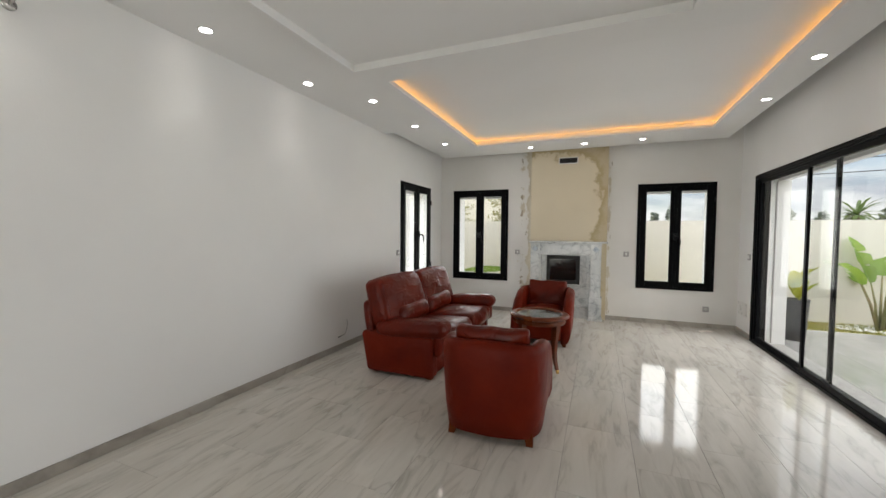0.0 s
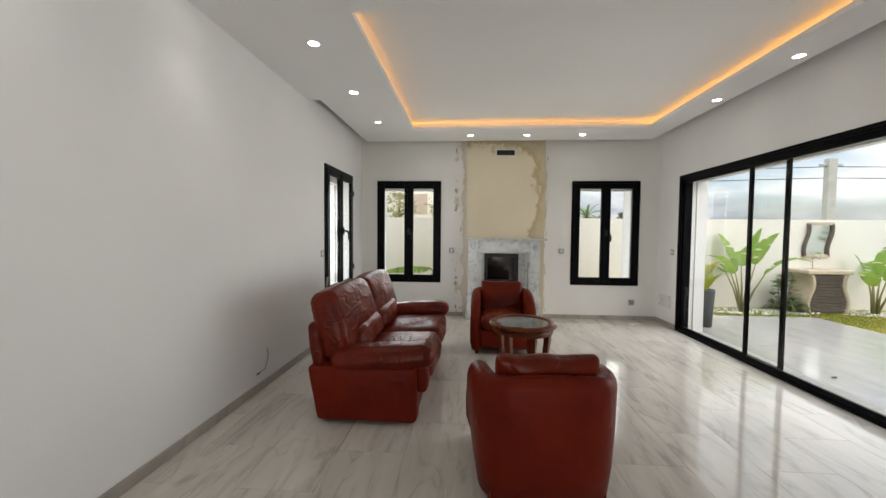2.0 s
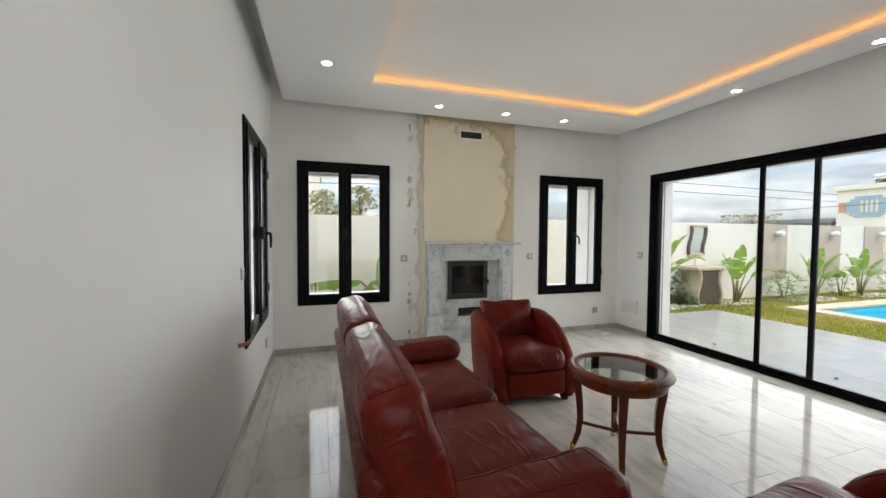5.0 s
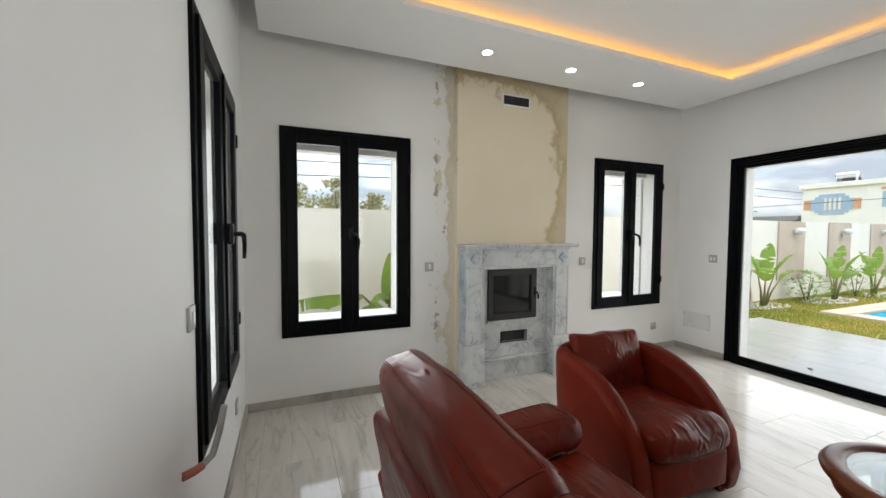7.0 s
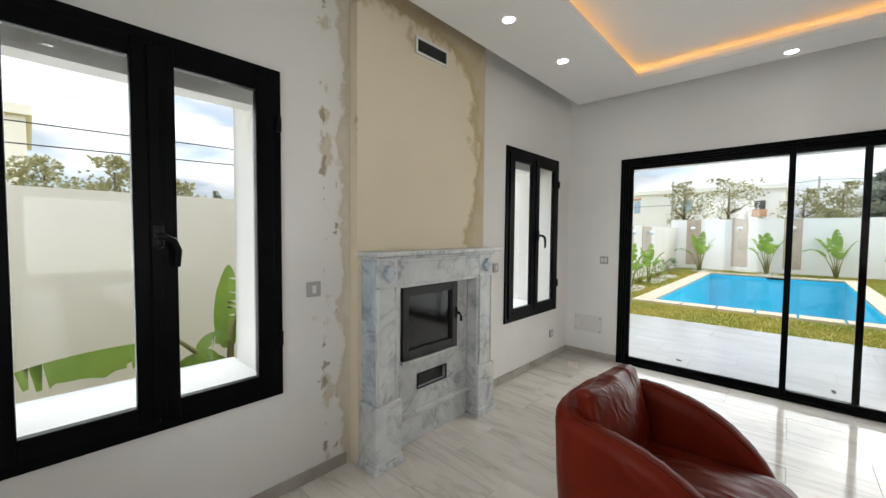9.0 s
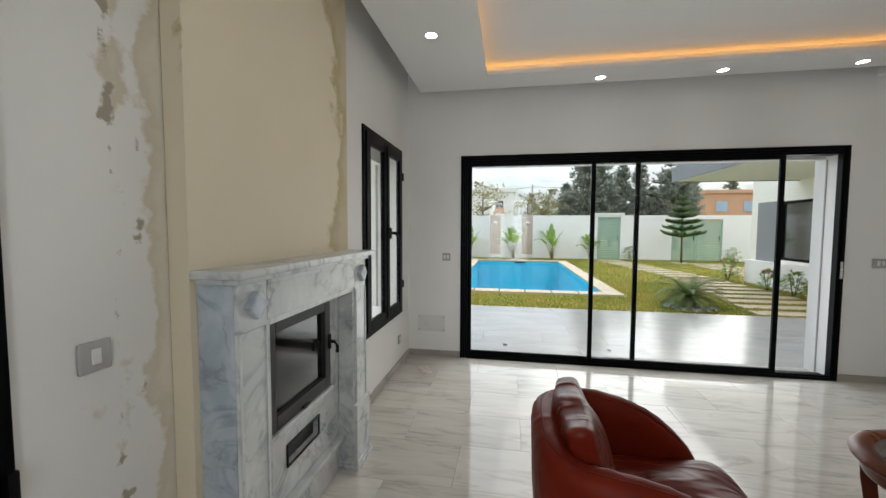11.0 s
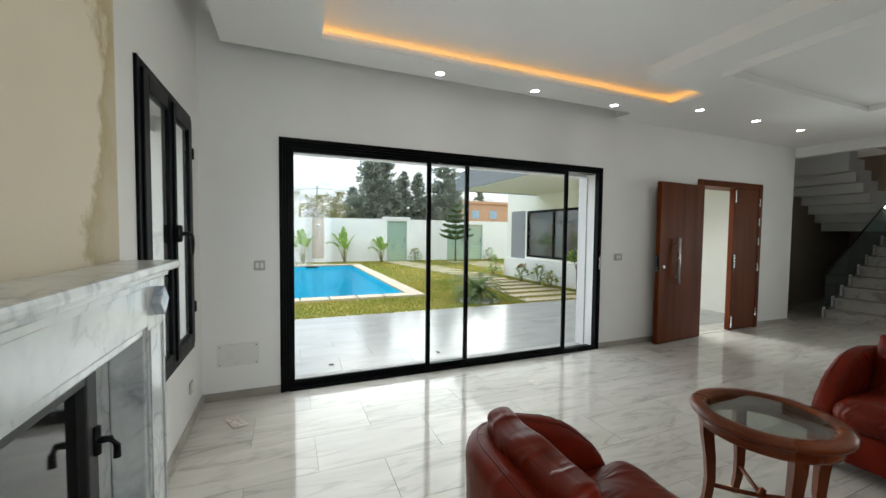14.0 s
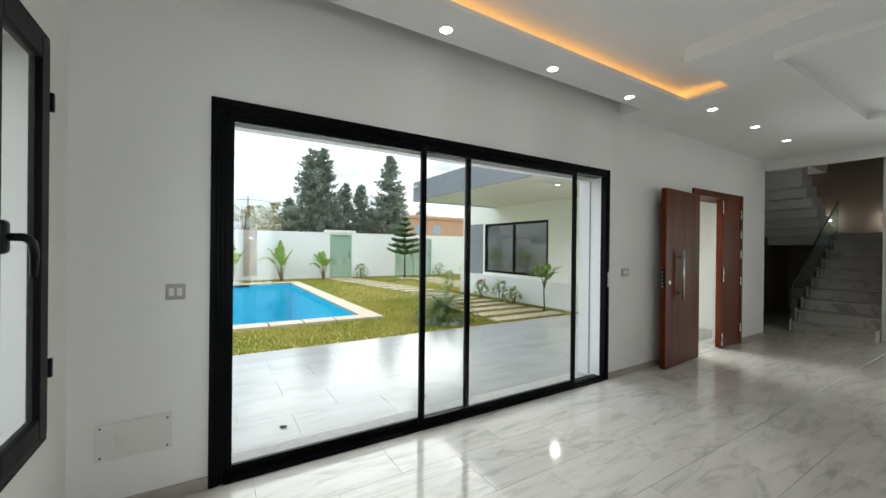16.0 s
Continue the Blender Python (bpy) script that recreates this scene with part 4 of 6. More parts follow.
# ---- ceiling lamps and cove ----
def downlight(x, y, z=CZ):
    d = thing("ceiling_downlight", "small round recessed white ceiling spotlight, lit", "downlight", pose(x, y, z), "ceiling downlights")
    part("trim_ring", lathe([(0.040, -0.002), (0.047, -0.006), (0.052, -0.003), (0.053, 0.0), (0.040, 0.0)], 28, True), M_rocker, d, "white ring", True)
    part("lamp_face", lathe([(0.0, -0.0035), (0.040, -0.0035), (0.040, 0.0)], 28), M_spot, d, "glowing lamp face")
    return d


def spot_lamp(x, y, z=CZ):
    s = new("downlight_beam", bpy.data.lights.new("downlight_beam", "SPOT"))
    s.data.energy, s.data.spot_size, s.data.spot_blend, s.data.shadow_soft_size = SPOT_WATTS, radians(92), 1.0, 0.04
    s.data.color = (1.0, 0.95, 0.88)
    s.matrix_world = pose(x, y, z - 0.045)


SPOTS = [(-2.457, 5.827), (-2.457, 4.745), (-2.457, 3.710), (-2.78, 3.07), (-2.78, 2.03), (-2.78, 0.99), (-1.22, 6.553), (-0.374, 6.553), (0.449, 6.553), (1.470, 5.145), (1.470, 4.113), (1.470, 3.054), (1.194, 2.033), (1.188, 0.991), (1.195, -0.02)]
for sx, sy in SPOTS:
    downlight(sx, sy)
    spot_lamp(sx, sy)

cove = thing("cove_light", "hidden amber strip light round the ceiling recess", "strip light")
for a in ((-2.145, -2.125, 3.34, 6.30), (-2.12, 1.34, 6.285, 6.305), (1.345, 1.365, 2.34, 6.30), (0.86, 1.34, 2.34, 2.36)):
    part("led_strip", boxes((a[0], a[1], a[2], a[3], 2.921, 2.928)), M_led, cove)


# ---- seating ----
def draped(ob, starts, direction, radius=0.003, lift=0.0):
    """A seam laid on the surface of a part: rays from the starts in one direction, joined into a cord."""
    bm = bmesh.new()
    bm.from_mesh(ob.data)
    tree = BVHTree.FromBMesh(bm)
    d = Vector(direction).normalized()
    pts = []
    for p in starts:
        hit = tree.ray_cast(Vector(p), d)
        if hit[0] is not None:
            pts.append(hit[0] - d * lift)
    bm.free()
    return tube(pts, radius, 6)


def sofa():
    s = thing("sofa", "worn red-brown leather two-seat sofa with padded arms", "sofa", pose(-1.95, 4.38, 0))
    half = 1.00

    def lean_base(q):
        q.x -= 0.07 * (q.z + 0.19) / 0.38 if q.x < 0 else 0
        return q

    part("base", rounded(0.36, half - 0.03, 0.12, 0.03, 8, rough=0.003), M_leather, s, "", True, pose(0.0, 0, 0.155))
    part("back_shell", rounded(0.055, half - 0.06, 0.33, 0.05, 12, rough=0.010), M_leather2, s, "creased leather back panel", True, pose(-0.375, 0, 0.40, 0, -8, 0))
    for sgn in (-1, 1):
        part("arm_panel", rounded(0.37, 0.075, 0.20, 0.035, 7, (0, 0.01, 0), 0.004, sgn, lean_base), M_leather, s, "leather side panel", True, pose(0.0, sgn * (half - 0.075), 0.225))
        pad = part("arm_pad", rounded(0.385, 0.135, 0.085, 0.08, 9, (0.01, 0.01, 0.012), 0.010, 3 + sgn), M_leather2, s, "creased padded armrest", True, pose(0.105, sgn * (half - 0.125), 0.475, 0, -4, 0))
        for y in (-0.075, 0.075):
            part("seam", draped(pad, [(-0.33 + 0.66 * j / 20, y, 0.4) for j in range(21)], (0, 0, -1), 0.003), M_seam, s, "stitched arm seam", True, pose(0.105, sgn * (half - 0.125), 0.475, 0, -4, 0))
        part("arm_front", rounded(0.035, 0.085, 0.10, 0.03, 5, (0.015, 0, 0), 0.003, sgn), M_leather, s, "padded arm front", True, pose(0.40, sgn * (half - 0.11), 0.34))
        y = sgn * 0.385
        part("seat_cushion", rounded(0.36, 0.372, 0.10, 0.07, 14, (0.02, 0, 0.03), 0.014, 7 + sgn), M_leather2, s, "creased seat cushion", True, pose(0.11, y, 0.345, 0, -3, 0))
        part("lumbar_cushion", rounded(0.10, 0.372, 0.115, 0.085, 9, (0.02, 0, 0), 0.010, 11 + sgn), M_leather2, s, "low back roll", True, pose(-0.19, y, 0.53, 0, -14, 0))

        def taper(q, k=sgn):
            q.x *= 1.0 - 0.14 * max(q.z, 0) / 0.25
            q.z += 0.02 * math.cos(q.y / 0.48 * 1.4)
            return q

        place = pose(-0.295, sgn * 0.462, 0.695, 0, -16, 0)
        cushion = part("back_cushion", rounded(0.118, 0.472, 0.255, 0.075, 12, (0.018, 0.006, 0.008), 0.008, 17 + sgn, taper), M_leather2, s, "tall padded back cushion", True, place)
        for x in (-0.064, 0.060, -0.071, 0.067):
            part("seam", draped(cushion, [(x, -0.455 + 0.91 * j / 24, 0.6) for j in range(25)], (0, 0, -1), 0.0026 if abs(x) < 0.065 else 0.0018), M_seam, s, "stitched cushion seam", True, place)
        for y in (-0.425, 0.425):
            part("seam", draped(cushion, [(-0.5, y, 0.225 - 0.44 * j / 16) for j in range(17)], (1, 0, 0)), M_seam, s, "stitched cushion seam", True, place)
            part("seam", draped(cushion, [(0.5, y, 0.225 - 0.44 * j / 16) for j in range(17)], (-1, 0, 0)), M_seam, s, "stitched cushion seam", True, place)
            part("seam", draped(cushion, [(-0.064 + 0.124 * j / 8, y, 0.6) for j in range(9)], (0, 0, -1)), M_seam, s, "stitched cushion seam", True, place)
        for x in (-0.30, 0.30):
            part("foot", boxes((x - 0.035, x + 0.035, sgn * (half - 0.10) - 0.035, sgn * (half - 0.10) + 0.035, 0.0, 0.045), bevel=0.004), M_wood, s, "short wooden foot")
    return s


sofa()


def tub_chair(m, label):
    c = thing("armchair", label, "armchair", m, "red leather tub chairs")
    path = []
    a, b, yf = 0.365, 0.36, -0.335
    steps = 14
    for i in range(steps):
        path.append((-a, yf + (0.02 - yf) * i / steps))
    for i in range(37):
        t = math.pi * i / 36
        e = 0.62
        cx, cy = math.cos(t), math.sin(t)
        path.append((-a * math.copysign(abs(cx) ** e, cx), 0.02 + (b - 0.02) * abs(cy) ** e))
    for i in range(steps):
        path.append((a, 0.02 + (yf - 0.02) * (i + 1) / steps))
    bm = bmesh.new()
    rings = []
    for i, (x, y) in enumerate(path):
        p, q = path[max(i - 1, 0)], path[min(i + 1, len(path) - 1)]
        d = Vector((q[0] - p[0], q[1] - p[1], 0)).normalized()
        out = Vector((-d.y, d.x, 0))
        u = min(1, max(0, (y - yf) / 0.56))
        h = 0.20 + 0.47 * math.sqrt(max(0, 1 - (1 - u) ** 2.3)) + 0.018 * math.cos(x * 5) * (y > 0.2)
        lo = 0.045
        prof = [(-0.050, lo), (-0.030, lo + 0.01), (-0.012, lo + (h - lo) * 0.25), (0.0, lo + (h - lo) * 0.55), (0.004, h - 0.06), (-0.004, h - 0.028), (-0.024, h - 0.007), (-0.052, h), (-0.080, h - 0.010), (-0.098, h - 0.034), (-0.105, h - 0.075), (-0.108, lo + (h - lo) * 0.4), (-0.108, lo)]
        ring = []
        for k, (o, z) in enumerate(prof):
            if 3 < k < 11:
                z, o = z + 0.0022 * (i % 2), o + 0.0028 * (i % 2) * (1 if k < 7 else -1)
            v = Vector((x, y, 0)) + out * o + Vector((0, 0, max(z, lo)))
            v += noise.noise_vector(v * 9) * 0.004
            ring.append(bm.verts.new(v))
        rings.append(ring)
    for r, s in zip(rings, rings[1:]):
        for k in range(len(r)):
            bm.faces.new((r[k], r[(k + 1) % len(r)], s[(k + 1) % len(r)], s[k]))
    bm.faces.new(rings[0])
    bm.faces.new(rings[-1])
    shell = part("shell", bm, M_leather, c, "curved tub shell", True)
    for inset in (0.030, 0.082):
        line = []
        for k in range(1, len(path) - 1):
            along = Vector((path[k + 1][0] - path[k - 1][0], path[k + 1][1] - path[k - 1][1], 0)).normalized()
            line.append((path[k][0] + along.y * inset, path[k][1] - along.x * inset, 1.2))
        part("top_seam", draped(shell, line[3:-3], (0, 0, -1), 0.0028), M_seam, c, "raised stitched seam", True)
    part("seat_base", rounded(0.262, 0.305, 0.105, 0.03, 7, (0, 0.012, 0), 0.003), M_leather, c, "leather front panel", True, pose(0, -0.035, 0.175))
    part("seat_cushion", rounded(0.258, 0.30, 0.085, 0.07, 14, (0, 0.02, 0.035), 0.012, 3.0), M_leather2, c, "creased seat cushion", True, pose(0, -0.065, 0.345, -3, 0, 0))
    part("back_cushion", rounded(0.255, 0.036, 0.20, 0.030, 16, (0, 0.050, -0.012), 0.017, 8.0), M_leather2, c, "loose creased back cushion", True, pose(0, 0.185, 0.565, -14, 0, 0))
    for x, y in ((-0.28, -0.26), (0.28, -0.26), (-0.255, 0.245), (0.255, 0.245)):
        b2 = bmesh.new()
        top = [b2.verts.new((x + sx * 0.029, y + sy * 0.027, 0.085)) for sx, sy in ((-1, -1), (1, -1), (1, 1), (-1, 1))]
        bot = [b2.verts.new((x * 1.05 + sx * 0.021, y * 1.06 + sy * 0.021, 0.0)) for sx, sy in ((-1, -1), (1, -1), (1, 1), (-1, 1))]
        b2.faces.new(top)
        b2.faces.new(bot)
        for k in range(4):
            b2.faces.new((top[k], top[(k + 1) % 4], bot[(k + 1) % 4], bot[k]))
        part("leg", b2, M_door, c, "short tapered wooden leg")
    return c


CHAIR_SIZE = Matrix.Diagonal((1.035, 1.14, 1.03, 1))
tub_chair(pose(-0.80, 5.45, 0, 0, 0, -2) @ CHAIR_SIZE, "red-brown leather tub armchair facing the table, cushion upright")
tub_chair(pose(-0.825, 2.945, 0, 0, 0, 183) @ CHAIR_SIZE, "red-brown leather tub armchair turned towards the fireplace")


def round_table():
    t = thing("side_table", "round reddish wooden table with a glass inset top", "table", pose(-0.71, 4.29, 0))
    part("tabletop", lathe([(0.225, 0.556), (0.235, 0.572), (0.243, 0.583), (0.262, 0.588), (0.290, 0.586), (0.305, 0.578), (0.312, 0.566), (0.308, 0.553), (0.296, 0.545), (0.225, 0.545)], 64, True), M_wood, t, "turned wooden rim", True)
    part("apron", lathe([(0.225, 0.49), (0.272, 0.49), (0.276, 0.50), (0.276, 0.545), (0.225, 0.545)], 48, True), M_wood, t, "", True)
    g = part("glass_inset", lathe([(0.0, 0.572), (0.236, 0.572), (0.236, 0.577), (0.0, 0.577)], 48), M_tableglass, t, "clear glass disc")
    g.visible_shadow = False
    hub = (0, 0, 0.165)
    for k in range(4):
        a = radians(45 + 90 * k + 8)
        ca, sa = math.cos(a), math.sin(a)
        pts = []
        for z, r in ((0.53, 0.250), (0.44, 0.246), (0.33, 0.232), (0.22, 0.226), (0.12, 0.236), (0.05, 0.258), (0.03, 0.266)):
            pts.append((z, r))
        bm = bmesh.new()
        rings = []
        for z, r in pts:
            w = 0.014 + 0.012 * (z / 0.53)
            rings.append([bm.verts.new(((r + dr * w) * ca - dt * w * sa, (r + dr * w) * sa + dt * w * ca, z)) for dr, dt in ((-1, -1), (1, -1), (1, 1), (-1, 1))])
        for p, q in zip(rings, rings[1:]):
            for j in range(4):
                bm.faces.new((p[j], p[(j + 1) % 4], q[(j + 1) % 4], q[j]))
        bm.faces.new(rings[0])
        bm.faces.new(rings[-1])
        leg = part("leg", bm, M_wood, t, "curved sabre leg")
        smoothed(leg, 50)
        cap = part("brass_cap", joined(tube([(0.266 * ca, 0.266 * sa, 0.036), (0.274 * ca, 0.274 * sa, 0.0)], [0.018, 0.014], 10)), M_brass, leg, "brass foot cap", True)
        part("stretcher", tube([hub, (0.10 * ca, 0.10 * sa, 0.172), (0.226 * ca, 0.226 * sa, 0.185)], 0.011, 8), M_wood, t, "cross stretcher", True)
    part("finial", moved(lathe([(0.0, 0.0), (0.02, 0.004), (0.024, 0.02), (0.014, 0.03), (0.017, 0.042), (0.0, 0.055)], 16), pose(0, 0, 0.155)), M_wood, t, "turned knob", True)
    return t


M_tableglass = glass("table_glass", (0.80, 0.84, 0.80), 1.5)
round_table()


# ---- switches, sockets, plates, cables ----
def wall_switch(m, label, wide=0.085, gangs=1, socket=False):
    s = thing("wall_socket" if socket else "wall_switch", label, "socket" if socket else "switch", m)
    part("plate", rounded(wide / 2, 0.006, 0.043, 0.005, 2), M_plate, s, "silver-grey plate", True)
    for k in range(gangs):
        x = (k - (gangs - 1) / 2) * 0.036
        if socket:
            part("recess", moved(lathe([(0.0, 0.0), (0.018, 0.0), (0.021, 0.004), (0.021, 0.0)], 20), pose(x, -0.006, 0, 90)), M_rocker, s, "round plug recess")
        else:
            part("rocker", rounded(0.012, 0.004, 0.022, 0.003, 2), M_rocker, s, "white rocker", True, pose(x, -0.007, 0))
    return s


B, R, L = (0, 0, 0), (0, 0, -90), (0, 0, 90)
wall_switch(pose(-1.51, BY - 0.006, 1.11), "square silver-grey light switch with a white rocker on the back wall")
wall_switch(pose(0.30, BY - 0.006, 1.12), "square silver-grey light switch between fireplace and window")
wall_switch(pose(1.44, BY - 0.006, 0.29), "square silver-grey power socket above the skirting", socket=True)
wall_switch(pose(RX - 0.006, 6.66, 1.14, 0, 0, -90), "square silver-grey double switch beside the sliding door", 0.09, 2)
wall_switch(pose(RX - 0.006, 2.53, 1.15, 0, 0, -90), "wide silver-grey double switch beside the entrance door", 0.125, 2)
wall_switch(pose(LX + 0.006, 5.335, 1.13, 0, 0, 90), "square silver-grey light switch beside the side window")
wall_switch(pose(LX + 0.006, 6.51, 0.31, 0, 0, 90), "square silver-grey power socket under the side window", socket=True)

cover = thing("cover_plate", "white painted rectangular access cover screwed low on the wall", "cover plate")
part("panel", boxes((RX - 0.012, RX - 0.002, 6.67, 6.99, 0.285, 0.475), bevel=0.002), M_rocker, cover)
for y in (6.69, 6.97):
    for z in (0.305, 0.455):
        part("screw", moved(lathe([(0.0, 0.0), (0.005, 0.0), (0.005, 0.002), (0.0, 0.002)], 10), pose(RX - 0.0122, y, z, 0, -90, 0)), M_blackplastic, cover, "dark screw head")

pipe = thing("conduit", "bent grey plastic conduit with red tape sticking out of the wall", "conduit")
part("tube", tube([(LX + 0.002, 5.19, 0.655), (LX + 0.04, 5.22, 0.655), (LX + 0.075, 5.25, 0.68), (LX + 0.095, 5.25, 0.75), (LX + 0.115, 5.225, 0.85)], 0.011, 10), M_cable, pipe, "", True)
part("tape", tube([(LX + 0.001, 5.19, 0.655), (LX + 0.03, 5.213, 0.655), (LX + 0.05, 5.23, 0.66)], 0.0135, 10), M_red, pipe, "red tape", True)
wire = thing("loose_cable", "short dark loose cable hanging from the bare wall", "cable")
part("wire", tube([(LX + 0.004, 4.03, 0.345), (LX + 0.02, 4.02, 0.29), (LX + 0.018, 4.00, 0.22), (LX + 0.022, 3.96, 0.175), (LX + 0.02, 3.85, 0.168)], 0.004, 8), M_cable, wire, "", True)
part("tip", tube([(LX + 0.02, 3.88, 0.169), (LX + 0.02, 3.84, 0.167)], 0.006, 8), M_blackplastic, wire, "black taped end", True)

sconce = thing("wall_sconce", "small chrome and glass wall lamp high on the white wall", "wall lamp", pose(LX, 1.13, 2.62))
part("mount", moved(lathe([(0.0, 0), (0.03, 0), (0.03, 0.012), (0.0, 0.014)], 20), pose(0, 0, 0, 0, 90, 0)), M_steel, sconce, "chrome mount", True)
part("arm", tube([(0.01, 0, 0), (0.06, 0, 0.01), (0.075, 0, 0.05)], 0.007, 8), M_steel, sconce, "", True)
part("shade", moved(lathe([(0.024, 0.0), (0.036, 0.03), (0.042, 0.08), (0.039, 0.08), (0.033, 0.03), (0.020, 0.004)], 20, True), pose(0.075, 0, 0.05)), M_rocker, sconce, "frosted glass shade", True)


def crumpled(m, size, label, name, mat, category):
    bm = bmesh.new()
    n = 9
    grid = [[bm.verts.new(((i / n - 0.5) * size, (j / n - 0.5) * size * 0.5, 0.004 + 0.018 * abs(noise.noise(Vector((i * 0.9, j * 0.9, size * 50)))) )) for j in range(n + 1)] for i in range(n + 1)]
    for i in range(n):
        for j in range(n):
            bm.faces.new((grid[i][j], grid[i + 1][j], grid[i + 1][j + 1], grid[i][j + 1]))
    ob = link(name, bm, mat, None, False, m)
    so = ob.modifiers.new("thickness", "SOLIDIFY")
    so.thickness = 0.002
    return tagged(ob, label, category)


crumpled(pose(1.38, 6.80, 0, 0, 0, 25), 0.20, "small crumpled scrap of pale paper on the floor", "paper_scrap", M_paper, "paper")
crumpled(pose(2.45, 6.0, -0.023, 0, 0, 60), 0.05, "small dry leaf lying on the terrace", "fallen_leaf", M_bark, "leaf")
crumpled(pose(2.45, 4.75, -0.023, 0, 0, 10), 0.05, "small dry leaf lying on the terrace", "fallen_leaf", M_bark, "leaf")


# ---- stair ----
def staircase():
    s = thing("staircase", "dim beige marble staircase with a glass balustrade", "staircase")
    rise, run = 0.18, 0.28
    for k in range(10):
        y1 = -2.20 - run * k
        step = part("step", boxes((0.752, 1.72, y1 - run, y1, rise * k * 0 + (0.0 if k == 0 else rise * k - 0.02), rise * (k + 1) - 0.03)), M_stair, s, "marble riser")
        part("tread", boxes((0.752, 1.75, y1 - run, y1 + 0.025, rise * (k + 1) - 0.03, rise * (k + 1)), bevel=0.004), M_stair, step, "marble tread")
        part("end_plate", boxes((1.75, 1.762, y1 - 0.06, y1 + 0.02, rise * k + 0.02, rise * (k + 1) + 0.03), bevel=0.002), M_rocker, step, "pale clamp plate")
    part("landing", boxes((0.752, 2.898, -5.998, -2.20 - run * 10, 1.62, 1.80)), M_stair, s)
    part("stringer", boxes((1.50, 1.70, -5.0, -2.45, 0.0, 0.10)), M_wall, s)
    for k in range(7):
        y0 = -5.0 + run * k
        part("upper_step", boxes((1.85, 2.898, y0, y0 + run, 1.98 + rise * k - 0.42, 1.98 + rise * k)), M_wall, s, "white underside of the upper flight")
    bm = bmesh.new()
    pts = [(-2.25, 0.10), (-4.95, 1.84), (-4.95, 2.50), (-2.25, 0.76)]
    front = [bm.verts.new((1.765, y, z)) for y, z in pts]
    back = [bm.verts.new((1.777, y, z)) for y, z in pts]
    bm.faces.new(front)
    bm.faces.new(back)
    for i in range(4):
        bm.faces.new((front[i], front[(i + 1) % 4], back[(i + 1) % 4], back[i]))
    g = part("balustrade", bm, M_greenglass, s, "green tinted glass panel")
    g.visible_shadow = False
    part("handrail", tube([(1.771, -2.25, 0.77), (1.771, -4.95, 2.51)], 0.011, 10), M_blackplastic, s, "dark glass top edge", True)
    return s


staircase()
for wx, wz in ((2.15, 2.15), (1.25, 2.12)):
    w = thing("stair_wall_light", "small lit warm wall light above the stair landing", "wall lamp", pose(wx, -5.998, wz), "stair wall lights")
    part("housing", boxes((-0.06, 0.06, 0.0, 0.05, -0.03, 0.03), bevel=0.004), M_steel, w)
    part("lens", boxes((-0.05, 0.05, 0.05, 0.054, -0.02, 0.02)), M_spot, w, "glowing lens")
    pl = new("stair_light_glow", bpy.data.lights.new("stair_light_glow", "POINT"))
    pl.data.energy, pl.data.shadow_soft_size, pl.data.color = 1.0, 0.05, (1.0, 0.92, 0.82)
    pl.matrix_world = pose(wx, -5.88, wz)


# ---- pool and garden ----
G = -0.12
M_pole = material("weathered_concrete", (0.46, 0.46, 0.46), (0.38, 0.38, 0.38), 4, 0.8, bump=0.1)
rng = random.Random(7)


def pool():
    p = thing("swimming_pool", "rectangular swimming pool of clear blue water with sandstone coping", "swimming pool")
    x0, x1, y0, y1 = POOL
    part("basin", boxes((x0 - 0.1, x1 + 0.1, y0 - 0.1, y1 + 0.1, -1.7, -1.6), (x0 - 0.1, x0, y0, y1, -1.6, G - 0.02), (x1, x1 + 0.1, y0, y1, -1.6, G - 0.02), (x0 - 0.1, x1 + 0.1, y0 - 0.1, y0, -1.6, G - 0.02), (x0 - 0.1, x1 + 0.1, y1, y1 + 0.1, -1.6, G - 0.02)), M_pooltile, p, "blue tiled basin")
    n = 60
    bm = bmesh.new()
    grid = [[bm.verts.new((x0 + (x1 - x0) * i / n, y0 + (y1 - y0) * j / n, -0.20 + 0.004 * noise.noise(Vector((i * 0.55, j * 0.35, 0))))) for j in range(n + 1)] for i in range(n + 1)]
    for i in range(n):
        for j in range(n):
            bm.faces.new((grid[i][j], grid[i + 1][j], grid[i + 1][j + 1], grid[i][j + 1]))
    w = part("water", bm, M_water, p, "still blue water", True)
    w.visible_shadow = False
    k = 0
    c = 0.36
    for a, b, s in ((x0 - c, x1 + c, 0), (y0, y1, 1)):
        m = int((b - a) / 0.6)
        for i in range(m):
            u, v = a + (b - a) * i / m + 0.003, a + (b - a) * (i + 1) / m - 0.003
            for side in (0, 1):
                if s == 0:
                    sp = (u, v, y0 - c, y0 + 0.03, G + 0.002, G + 0.05) if side == 0 else (u, v, y1 - 0.03, y1 + c, G + 0.002, G + 0.05)
                else:
                    sp = (x0 - c, x0 + 0.03, u + 0.03, v - 0.0, G + 0.002, G + 0.05) if side == 0 else (x1 - 0.03, x1 + c, u + 0.03, v, G + 0.002, G + 0.05)
                part("coping_stone", boxes(sp), M_coping, p)
    part("skimmer", boxes((x1 - 0.02, x1 + 0.0, 5.2, 5.7, -0.19, -0.13)), M_blackplastic, p, "dark skimmer mouth")
    return p


M_water = glass("pool_water", (0.62, 0.93, 0.97), 0.3)
pool()


